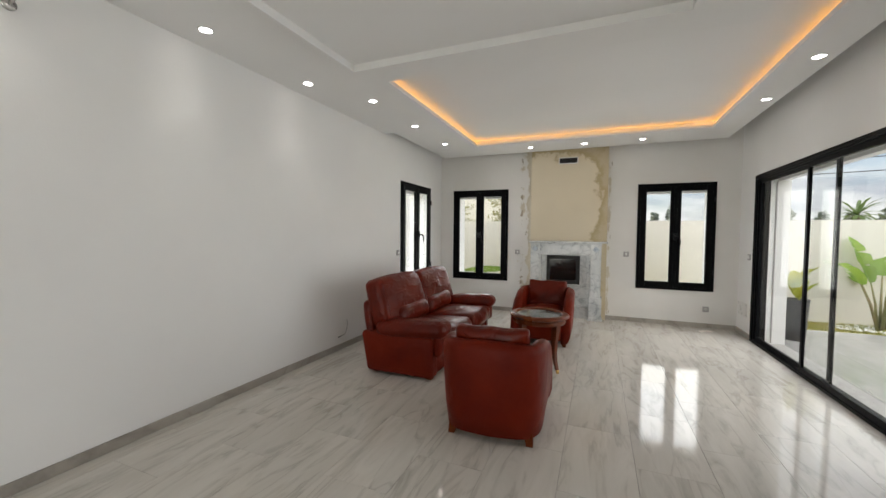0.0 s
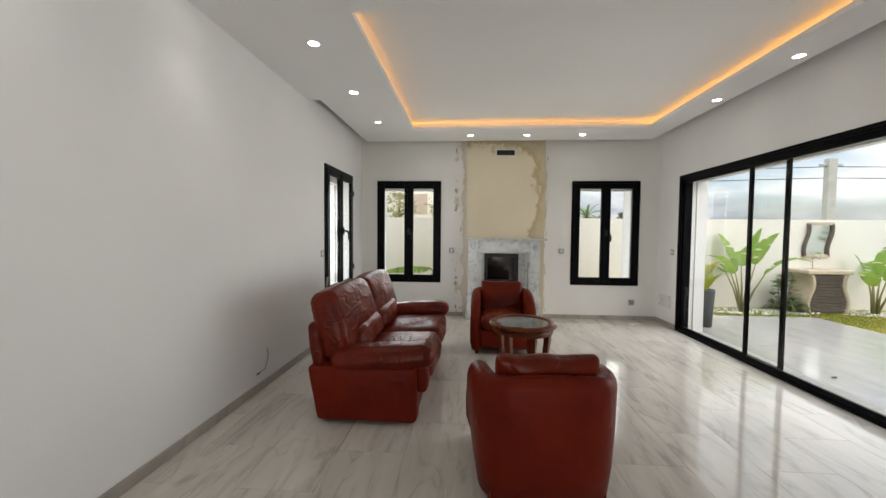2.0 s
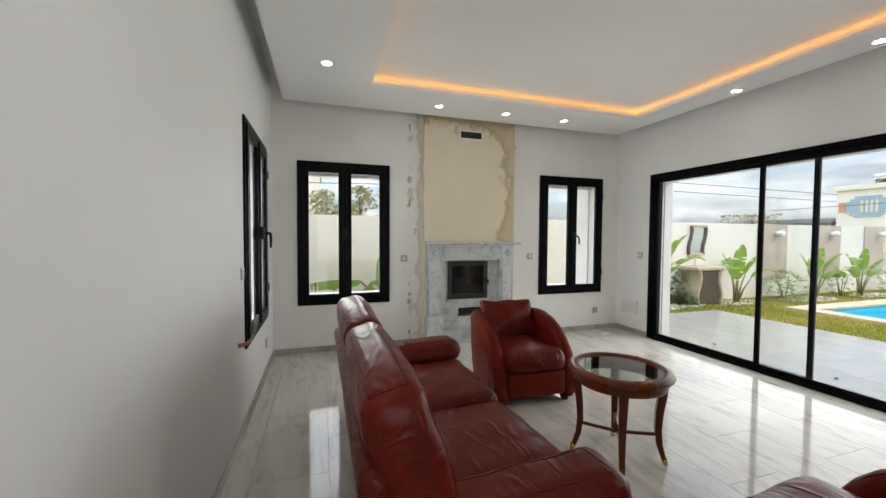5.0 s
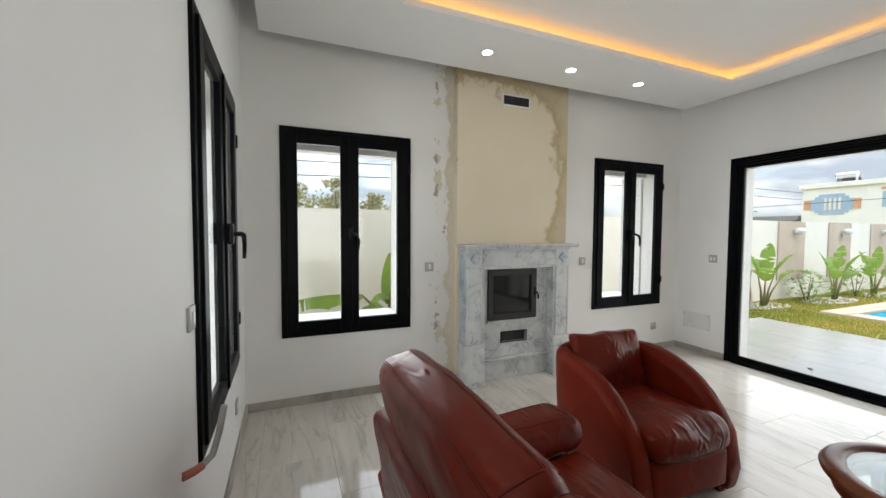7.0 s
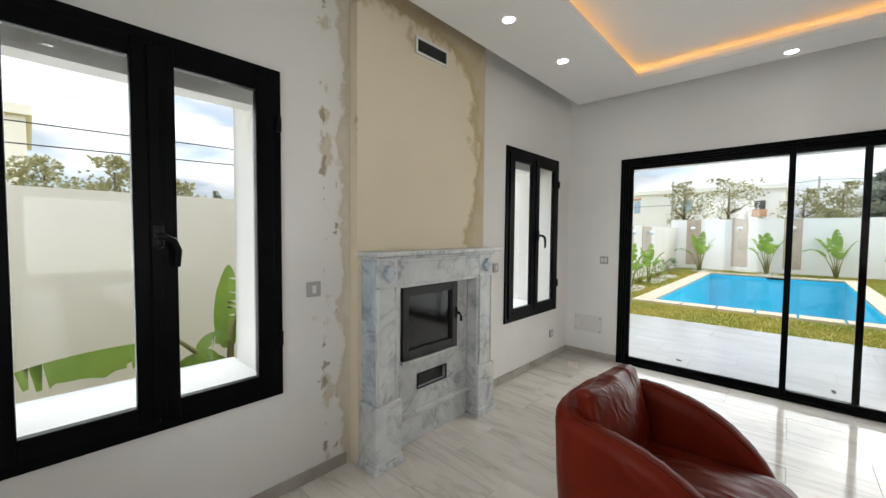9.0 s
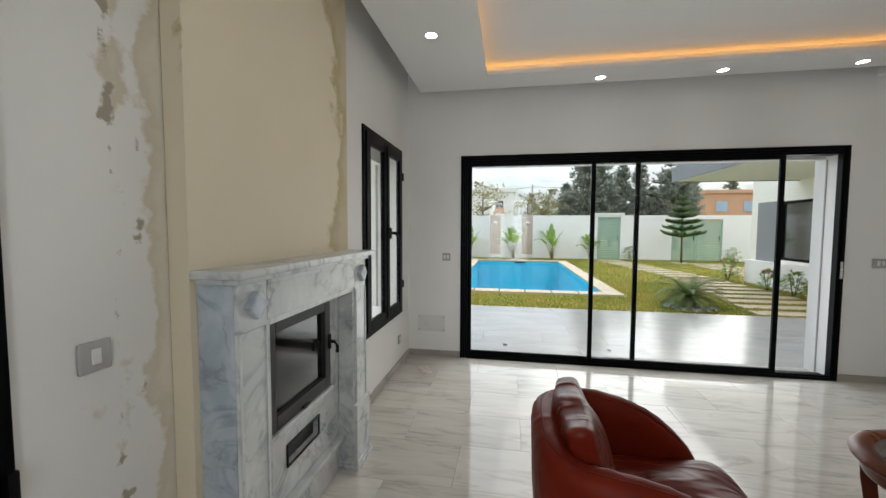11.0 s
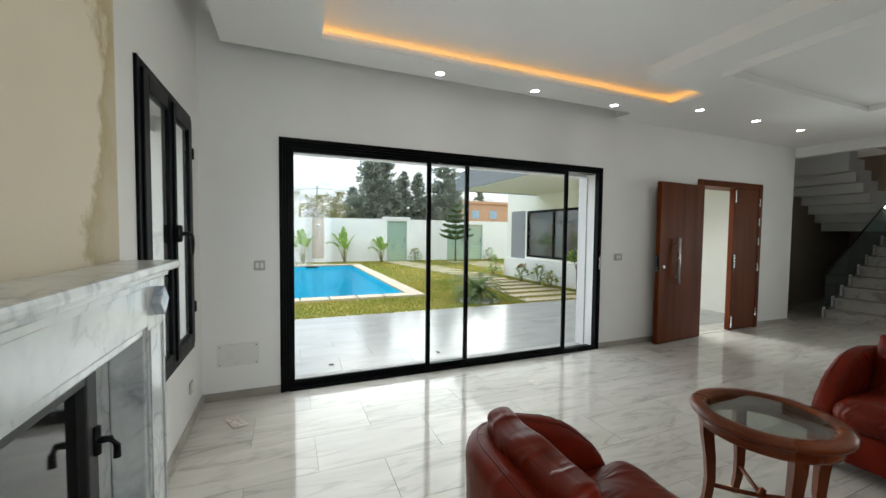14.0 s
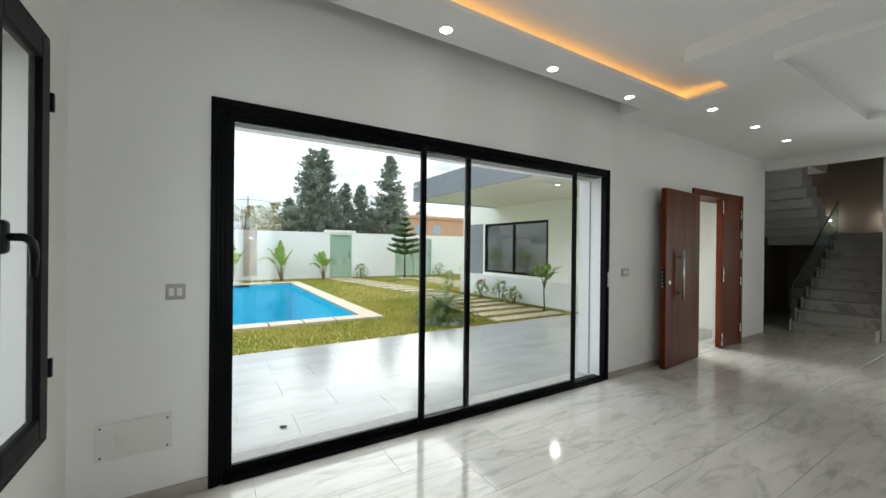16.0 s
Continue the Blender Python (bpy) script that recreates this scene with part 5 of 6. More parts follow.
def leaf(bm, base, direction, length, width, droop, curl=0.0, n=8, split=0.0, fold=0.25):
    """A long leaf: a strip that bends down, folded at its midrib, torn at its edges when split is set."""
    d = Vector(direction).normalized()
    side = d.cross(Vector((0, 0, 1)))
    if side.length < 0.1:
        side = Vector((1, 0, 0))
    side.normalize()
    p = Vector(base)
    step = length / n
    rows = []
    for i in range(n + 1):
        t = i / n
        w = width * (math.sin(math.pi * min(1, t * 0.92 + 0.08)) ** 0.75) * 0.5
        w *= 1 - (split * rng.random() if 0 < i < n else 0)
        up = side.cross(d)
        rows.append((p - side * w + up * w * fold, p.copy(), p + side * w + up * w * fold))
        d = (d + Vector((0, 0, -droop * (0.4 + t)))).normalized()
        side = (side + Vector((0, 0, curl))).normalized()
        p = p + d * step
    vs = [[bm.verts.new(q) for q in r] for r in rows]
    for a, b in zip(vs, vs[1:]):
        for k in (0, 1):
            bm.faces.new((a[k], a[k + 1], b[k + 1], b[k]))
    return p


def paddle(bm, base, direction, length, width, droop, n=14, tear=0.25, fold=0.30):
    """A broad paddle leaf: its halves rise from the midrib in strips, some torn apart from the next."""
    d = Vector(direction).normalized()
    p = Vector(base)
    spine = []
    for i in range(n + 1):
        side = d.cross(Vector((0, 0, 1)))
        side = side.normalized() if side.length > 0.05 else Vector((1, 0, 0))
        spine.append((p.copy(), side, side.cross(d), d.copy()))
        d = (d + Vector((0, 0, -droop * (0.3 + i / n)))).normalized()
        p = p + d * length / n
    for sg in (-1, 1):
        last = None
        for i in range(n + 1):
            u = i / n
            w = 0.5 * width * max(0.0, math.sin(math.pi * min(1, 0.06 + 0.94 * u ** 0.8))) ** 0.6
            q, side, up, fwd = spine[i]
            gap = rng.random() < tear and 2 < i < n - 1
            tip = q + side * sg * w + up * w * fold + fwd * w * 0.25 + Vector((0, 0, -0.3 * w * rng.random()))
            pair = (bm.verts.new(q), bm.verts.new(tip))
            if last:
                end = pair[1]
                if gap:
                    end = bm.verts.new(last[1].co.lerp(tip, 0.45) + Vector((0, 0, -0.15 * w)))
                bm.faces.new((last[0], pair[0], end, last[1]))
            last = pair
    return p


def banana_plant(x, y, height, n, seed, label, spread=1.0, mat=None):
    rng.seed(seed)
    t = thing("banana_plant", label, "plant", pose(x, y, G), "banana plants along the garden walls")
    for i in range(n):
        a = 2.4 * i + rng.uniform(-0.4, 0.4)
        tilt = (0.10 + 0.42 * i / n) * spread
        h = height * rng.uniform(0.46, 0.60) * (1 - 0.25 * i / n)
        top = Vector((math.cos(a) * tilt * h, math.sin(a) * tilt * h, h))
        part("stalk", tube([(0.03 * math.cos(a), 0.03 * math.sin(a), 0.0), top * 0.5 + Vector((0, 0, h * 0.06)), top], [0.026, 0.017, 0.010], 6), M_stem, t, "", True)
        bm = bmesh.new()
        paddle(bm, top, (math.cos(a) * tilt * 1.8, math.sin(a) * tilt * 1.8, 1.0), height * rng.uniform(0.40, 0.50), height * rng.uniform(0.17, 0.22), 0.03 + 0.16 * i / n)
        part("leaf", bm, mat or M_leaf, t, "", True)
    return t


def pebble_bed(x, y, rx, ry, n, seed):
    rng.seed(seed)
    verts, faces = [], []
    for i in range(n):
        a, r = rng.uniform(0, 2 * math.pi), math.sqrt(rng.random())
        cx, cy, s = rx * r * math.cos(a), ry * r * math.sin(a), rng.uniform(0.02, 0.045)
        k = len(verts)
        verts += [(cx + s, cy, s * 0.4), (cx, cy + s * 0.8, s * 0.4), (cx - s, cy, s * 0.4), (cx, cy - s * 0.8, s * 0.4), (cx, cy, s * 0.95), (cx, cy, 0)]
        faces += [(k, k + 1, k + 4), (k + 1, k + 2, k + 4), (k + 2, k + 3, k + 4), (k + 3, k, k + 4), (k + 1, k, k + 5), (k + 2, k + 1, k + 5), (k + 3, k + 2, k + 5), (k, k + 3, k + 5)]
    me = bpy.data.meshes.new("pebble_bed")
    me.from_pydata(verts, [], faces)
    me.materials.append(M_pebble)
    me.shade_smooth()
    ob = new("pebble_bed", me)
    ob.matrix_basis = pose(x, y, G)
    return tagged(ob, "bed of loose white pebbles under a garden plant", "pebbles", kind="stuff")


def bush(x, y, r, h, n, seed, label, mat, name="shrub", size=0.07, flowers=None):
    rng.seed(seed)
    t = thing(name, label, "shrub", pose(x, y, G))
    for k in range(4):
        a = rng.uniform(0, 6.28)
        part("stem", tube([(0.02 * math.cos(a), 0.02 * math.sin(a), 0), (r * 0.3 * math.cos(a), r * 0.3 * math.sin(a), h * 0.45), (r * 0.5 * math.cos(a), r * 0.5 * math.sin(a), h * 0.85)], [0.012, 0.008, 0.004], 5), M_bark, t, "", True)
    bm = bmesh.new()
    for i in range(n):
        a, q, z = rng.uniform(0, 6.28), math.sqrt(rng.random()), rng.uniform(0.12, 1.0)
        s = size * rng.uniform(0.6, 1.3)
        w = r * q * math.sin(math.pi * min(1, z * 0.75 + 0.2))
        leaf(bm, (w * math.cos(a), w * math.sin(a), h * z), (math.cos(a + rng.uniform(-1, 1)), math.sin(a + rng.uniform(-1, 1)), rng.uniform(-0.2, 0.8)), s * 1.8, s, rng.uniform(0.1, 0.4), 0, 3)
    part("foliage", bm, mat, t, "many small leaves", True)
    if flowers:
        for i in range(7):
            a, q = rng.uniform(0, 6.28), rng.uniform(0.2, 0.9)
            part("flower", rounded(0.03, 0.03, 0.025, 0.024, 2, rough=0.012, seed=i), flowers, t, "small pink-red bloom", True, pose(r * q * math.cos(a), r * q * math.sin(a), h * rng.uniform(0.6, 1.05)))
    return t


M_flower = material("pink_red_petals", (0.55, 0.06, 0.10), (0.45, 0.04, 0.06), 6, 0.6)

banana_plant(4.22, 8.62, 1.75, 7, 3, "tall banana plant with fresh green leaves against the cream wall", 1.1)
banana_plant(6.68, 8.62, 1.32, 6, 5, "green banana plant against the cream garden wall")
banana_plant(9.25, 8.50, 1.3, 6, 8, "broad green banana plant beside a stone panel")
banana_plant(11.0, 8.45, 1.25, 6, 12, "green banana plant near the pool corner")
banana_plant(16.9, 7.95, 1.7, 7, 21, "banana plant with arching leaves against the white wall")
banana_plant(17.2, 5.75, 1.7, 7, 24, "banana plant with arching leaves against the white wall")
banana_plant(17.5, 3.80, 1.75, 7, 27, "banana plant with arching leaves against the white wall")
banana_plant(17.5, 1.95, 1.5, 7, 30, "banana plant with arching leaves beside the green gate")
banana_plant(16.8, -7.4, 1.6, 7, 33, "banana plant against the far white wall")
for px, py, rx, ry, n, sd in ((4.3, 8.6, 0.75, 0.28, 260, 1), (5.2, 8.65, 0.5, 0.25, 150, 2), (6.7, 8.6, 0.7, 0.3, 240, 3), (8.9, 8.45, 0.9, 0.35, 300, 4), (11.4, 8.4, 0.8, 0.3, 220, 5), (13.2, 8.4, 0.8, 0.3, 200, 6), (5.9, 2.38, 0.48, 0.48, 360, 7), (16.4, -1.75, 0.45, 0.4, 160, 8), (17.1, 5.7, 0.6, 0.35, 150, 9), (16.9, 7.9, 0.6, 0.35, 150, 10)):
    pebble_bed(px, py, rx, ry, n, sd)
bush(5.05, 8.7, 0.22, 0.75, 90, 41, "thin climbing shrub with small leaves", M_leafdark)
bush(8.35, 8.62, 0.4, 0.7, 140, 42, "leafy variegated shrub in white pebbles", M_leaf)
bush(10.5, 8.6, 0.36, 0.7, 110, 43, "dark leafy shrub against the garden wall", M_leaf)
bush(12.8, 8.6, 0.36, 0.65, 100, 44, "dark leafy shrub against the garden wall", M_leaf)
bush(14.2, 8.5, 0.4, 0.6, 130, 45, "leafy shrub in the pool corner", M_leafdark)
bush(5.20, 8.74, 0.30, 0.24, 120, 46, "low dark green ground shrub beside the washstand", M_leafdark)
bush(17.5, 0.1, 0.35, 0.7, 160, 47, "flowering shrub with pink blooms by the wall", M_leaf, flowers=M_flower)
bush(10.6, -0.7, 0.3, 0.7, 160, 48, "flowering shrub with pink blooms by the house wing", M_leaf, flowers=M_flower)
bush(8.6, -0.6, 0.2, 0.55, 120, 49, "small green shrub along the house wing", M_leaf, flowers=M_flower)
bush(7.6, -0.55, 0.22, 0.6, 120, 50, "small green shrub along the house wing", M_leaf)
bush(7.0, -0.5, 0.2, 0.45, 90, 51, "yellow-green croton along the house wing", M_leafy)
bush(17.3, -4.3, 0.4, 0.7, 140, 52, "pale shrub at the foot of the far wall", M_leaf)
bush(14.5, -4.6, 0.7, 1.2, 260, 53, "tall grassy shrub behind the house wing", M_leafy)


def plumeria(x, y, h, seed, label):
    rng.seed(seed)
    t = thing("frangipani", label, "plant", pose(x, y, G))
    part("trunk", tube([(0, 0, 0), (0.02, 0.01, h * 0.4), (0.0, 0.03, h * 0.7)], [0.02, 0.016, 0.012], 7), M_bark, t, "", True)
    for k in range(3):
        a = 2.1 * k + 0.4
        tip = Vector((0.16 * math.cos(a), 0.16 * math.sin(a), h * 0.86))
        part("limb", tube([(0.0, 0.02, h * 0.5), tip * 0.7 + Vector((0, 0, h * 0.22)), tip], [0.012, 0.010, 0.008], 6), M_bark, t, "", True)
        bm = bmesh.new()
        for j in range(11):
            b = rng.uniform(0, 6.28)
            leaf(bm, tip + Vector((0, 0, rng.uniform(-0.25, 0.05))), (math.cos(b), math.sin(b), rng.uniform(0.3, 1.0)), 0.34, 0.09, 0.15, 0, 5)
        part("leaf_tuft", bm, M_leaf, t, "long pointed leaves", True)
    return t


plumeria(5.75, -0.35, 1.15, 61, "young frangipani with long leaves beside the house wing")


def cycad(x, y):
    rng.seed(70)
    t = thing("cycad", "low sago cycad with stiff arching fronds in white pebbles", "plant", pose(x, y, G))
    part("trunk", lathe([(0.0, 0.0), (0.12, 0.0), (0.14, 0.08), (0.10, 0.2), (0.0, 0.22)], 14), M_bark, t, "stubby scaly trunk", True)
    for i in range(42):
        a = 2.399 * i
        el = radians(4 + 62 * (i / 42))
        d = Vector((math.cos(a) * math.cos(el), math.sin(a) * math.cos(el), math.sin(el)))
        p = Vector((0, 0, 0.2))
        bm = bmesh.new()
        n = 24
        L = rng.uniform(0.66, 0.80)
        for k in range(n):
            u = k / n
            side = d.cross(Vector((0, 0, 1))).normalized()
            w = 0.13 * math.sin(math.pi * (0.12 + 0.86 * u)) ** 0.7
            for sg in (-1, 1):
                q = p + side * sg * w + d * 0.05 + Vector((0, 0, 0.03))
                v = [bm.verts.new(p - d * 0.014), bm.verts.new(p + d * 0.014), bm.verts.new(q)]
                bm.faces.new(v)
            nxt = p + d * L / n
            v = [bm.verts.new(p + side * 0.006), bm.verts.new(p - side * 0.006), bm.verts.new(nxt)]
            bm.faces.new(v)
            p = nxt
            d = (d + Vector((0, 0, -0.05 - 0.03 * u))).normalized()
        part("frond", bm, M_leafdark, t)
    return t


cycad(5.92, 2.40)


def araucaria(x, y, h=3.05):
    rng.seed(80)
    t = thing("norfolk_pine", "young Norfolk pine with flat tiers of green branches", "tree", pose(x, y, G))
    part("trunk", tube([(0, 0, 0), (0.01, 0, h * 0.5), (0, 0, h)], [0.05, 0.03, 0.008], 8), M_bark, t, "", True)
    tiers = 7
    for k in range(tiers):
        z = 1.22 + (h - 1.36) * k / (tiers - 1)
        reach = 0.92 * (1 - 0.84 * (k / (tiers - 1))) + 0.02
        bm = bmesh.new()
        for j in range(7):
            a = 2 * math.pi * (j + 0.5 * (k % 2)) / 7 + rng.uniform(-0.15, 0.15)
            d = Vector((math.cos(a), math.sin(a), 0.16))
            p = Vector((0, 0, z + rng.uniform(-0.03, 0.03)))
            side = Vector((-math.sin(a), math.cos(a), 0))
            m = max(9, int(26 * reach))
            for s in range(m):
                u = s / m
                for sg in (-1, -0.7, -0.35, 0, 0.35, 0.7, 1):
                    ln = 0.30 * (1 - 0.5 * u) * min(1, 0.45 + reach) * rng.uniform(0.75, 1.1)
                    q = p + side * sg * ln * 0.75 + d * ln * 0.55 + Vector((0, 0, 0.12 - 0.07 * abs(sg)))
                    for w in (Vector((0, 0, 0.032)), d * 0.03):
                        bm.faces.new([bm.verts.new(p + w), bm.verts.new(p - w), bm.verts.new(q)])
                p = p + d * reach / m
                d = (d + Vector((0, 0, 0.03 * (u > 0.5)))).normalized()
        part("branch_tier", bm, M_araucaria, t, "whorl of needled branches")
    return t


araucaria(16.4, -1.76)

planter = thing("planter", "tall dark grey round planter with a yellow-green croton", "planter", pose(2.47, 6.92, -0.023))
part("pot", lathe([(0.0, 0.0), (0.115, 0.0), (0.13, 0.30), (0.145, 0.56), (0.15, 0.58), (0.135, 0.58), (0.128, 0.53), (0.0, 0.53)], 28), M_pot, planter, "dark grey pot", True)
part("soil", lathe([(0.0, 0.531), (0.126, 0.531), (0.126, 0.538), (0.0, 0.545)], 20), M_soil, planter)
rng.seed(5)
for k in range(9):
    a = 0.7 * k
    bm = bmesh.new()
    leaf(bm, (0.03 * math.cos(a), 0.03 * math.sin(a), 0.56 + 0.03 * k), (math.cos(a) * 0.5, math.sin(a) * 0.5, 1.0), 0.36, 0.13, 0.16, 0, 7)
    part("leaf", bm, M_leafy, planter, "", True)


def washstand():
    w = thing("garden_washstand", "curved stone washstand with slatted dark wood front", "washstand", pose(5.77, 8.80, G) @ Matrix.Diagonal((0.90, 1, 1, 1)))
    part("basin_top", boxes((-0.46, 0.46, -0.27, 0.24, 0.78, 0.86), bevel=0.02), M_basin, w, "sand-coloured stone top")
    part("bowl", lathe([(0.20, 0.862), (0.20, 0.868), (0.17, 0.868), (0.12, 0.80), (0.0, 0.79)], 24, False), M_basin, w, "round bowl", True)
    for sg in (-1, 1):
        bm = bmesh.new()
        rings = []
        for i in range(13):
            z = 0.78 * i / 12
            x = sg * (0.36 + 0.055 * math.sin(2 * math.pi * z / 0.78))
            rings.append([bm.verts.new((x + dx, dy, z)) for dx, dy in ((-0.035, -0.25), (0.035, -0.25), (0.035, 0.22), (-0.035, 0.22))])
        for a, b in zip(rings, rings[1:]):
            for k in range(4):
                bm.faces.new((a[k], a[(k + 1) % 4], b[(k + 1) % 4], b[k]))
        bm.faces.new(rings[0])
        bm.faces.new(rings[-1])
        part("side_panel", bm, M_basin, w, "wavy stone side", True)
    for i in range(12):
        z = 0.05 + 0.06 * i
        o = 0.055 * math.sin(2 * math.pi * z / 0.78)
        part("slat", boxes((-0.33 - o * 0.9, 0.33 + o * 0.9, -0.235, -0.20, z, z + 0.045), bevel=0.005), M_rattan, w, "dark wooden slat")
    part("back_board", boxes((-0.32, 0.32, -0.20, -0.17, 0.02, 0.77)), M_rattan, w)
    part("tap", tube([(0.0, 0.14, 0.86), (0.0, 0.14, 1.05), (0.0, 0.10, 1.12), (0.0, 0.03, 1.12), (0.0, 0.0, 1.06)], 0.012, 8), M_steel, w, "arched steel tap", True)
    return w


washstand()


def wavy_mirror():
    m = thing("garden_mirror", "wavy framed mirror hung on the garden wall", "mirror", pose(5.93, 9.045, 1.33))
    hw, hh = 0.195, 0.30

    def edge(s, off):
        pts = []
        for i in range(17):
            z = -hh - off + 2 * (hh + off) * i / 16
            pts.append((s * (hw + off) + 0.045 * math.sin(z * 7.2), z))
        return pts

    bm = bmesh.new()
    l, r = edge(-1, 0), edge(1, 0)
    lv = [bm.verts.new((x, -0.012, z)) for x, z in l]
    rv = [bm.verts.new((x, -0.012, z)) for x, z in r]
    for i in range(16):
        bm.faces.new((lv[i], rv[i], rv[i + 1], lv[i + 1]))
    part("mirror_glass", bm, M_mirror, m, "silvered glass")
    for s in (-1, 1):
        pts = edge(s, 0.03)
        part("frame_side", tube([(x, -0.02, z) for x, z in pts], 0.036, 8), M_rattan, m, "dark ribbed frame side", True)
    for z in (-hh - 0.03, hh + 0.03):
        o = 0.045 * math.sin(z * 7.2)
        part("frame_rail", boxes((-hw - 0.05 + o, hw + 0.05 + o, -0.05, -0.002, z - 0.03, z + 0.03), bevel=0.008), M_basin, m, "sand-coloured frame rail")
    return m


wavy_mirror()

# stone panels with lamps on the garden walls
for px in (7.97, 10.18, 12.38):
    tagged(link("trim_stone_panel", boxes((px, px + 1.10, 9.02, 9.05, 0.33, 1.735), bevel=0.004), M_ext_beige), "beige stone panel set on the garden wall", "wall panel", kind="structure")
for py in (6.42, 4.75, 8.1):
    tagged(link("trim_stone_panel", boxes((17.97, 18.0, py, py + 0.55, 0.08, 2.115), bevel=0.004), M_ext_beige), "tall beige stone panel on the white wall", "wall panel", kind="structure")


def garden_lamp(m, label):
    g = thing("garden_wall_lamp", label, "wall lamp", m, "garden wall lamps")
    part("bracket", boxes((-0.05, 0.05, -0.05, 0.0, -0.05, 0.05), bevel=0.006), M_rocker, g)
    part("globe", moved(lathe([(0.0, -0.085), (0.05, -0.07), (0.09, -0.03), (0.10, 0.02), (0.07, 0.07), (0.0, 0.085)], 18), pose(0, -0.11, 0)), M_globe, g, "pale glass bowl", True)
    return g


M_globe = material("opal_lamp_glass", (0.78, 0.80, 0.82), None, 4, 0.15)
for px in (8.62, 10.83, 13.03):
    garden_lamp(pose(px, 9.019, 1.5), "opal glass wall lamp on a stone panel")
for py in (6.70, 5.02, 8.38):
    garden_lamp(pose(17.969, py, 1.72, 0, 0, -90), "opal glass wall lamp on a tall stone panel")


def slat_gate(y0, y1, top, label):
    g = thing("metal_gate", label, "gate")
    x = 18.05
    part("gate_frame", boxes((x, x + 0.06, y0, y0 + 0.06, G + 0.02, top), (x, x + 0.06, y1 - 0.06, y1, G + 0.02, top), (x, x + 0.06, y0 + 0.06, y1 - 0.06, G + 0.02, 0.0), (x, x + 0.06, y0 + 0.06, y1 - 0.06, top - 0.06, top)), M_gate, g)
    n = int((top - 0.06) / 0.09)
    me = None
    for i in range(n):
        z = 0.02 + (top - 0.10) * i / n
        if me is None:
            first = part("slat", moved(boxes((-0.012, 0.012, y0 + 0.06, y1 - 0.06, -0.038, 0.038)), pose(0, 0, 0)), M_gate, g, "", False, pose(x + 0.03, 0, z + 0.04))
            me = first.data
        else:
            ob = new("slat", me)
            ob.matrix_basis = pose(x + 0.03, 0, z + 0.04)
            ob.parent = g
    part("handle", boxes((x - 0.03, x, y0 + 0.10, y0 + 0.13, 0.9, 1.1), bevel=0.004), M_blackplastic, g, "dark handle")
    return g


slat_gate(0.44, 1.52, 2.02, "mint green louvred metal garden gate")
slat_gate(-4.20, -3.10, 1.90, "mint green louvred metal gate leaf")
slat_gate(-3.06, -1.96, 1.90, "mint green louvred metal gate leaf")
tagged(link("trim_gate_header", boxes((17.96, 18.3, 0.25, 1.75, 2.12, 2.24), bevel=0.01), M_ext), "white lintel block over the garden gate", "lintel", kind="structure")

# stepping stones
for row, (sx, y0, y1) in enumerate([(5.35 + 0.62 * i, -0.55 + 0.02 * i, 1.45 - 0.08 * i) for i in range(9)]):
    tagged(link("stepping_stone", boxes((sx, sx + 0.34, y0, y1, G + 0.001, G + 0.035), bevel=0.008), M_coping), "long flat sandstone stepping slab in the lawn", "stepping stone", "garden stepping stones")
for i in range(12):
    sx = 10.4 + 0.62 * i
    y0 = -0.2 + 0.10 * i
    tagged(link("stepping_stone", boxes((sx, sx + 0.32, y0 - 0.3, y0 + 0.95, G + 0.001, G + 0.035), bevel=0.008), M_coping), "long flat sandstone stepping slab in the lawn", "stepping stone", "garden stepping stones")
for i in range(7):
    tagged(link("stepping_stone", boxes((11.6 + 0.7 * i, 11.95 + 0.7 * i, -3.2 - 0.05 * i, -1.6 - 0.05 * i, G + 0.001, G + 0.035), bevel=0.008), M_coping), "long flat sandstone stepping slab in the lawn", "stepping stone", "garden stepping stones")


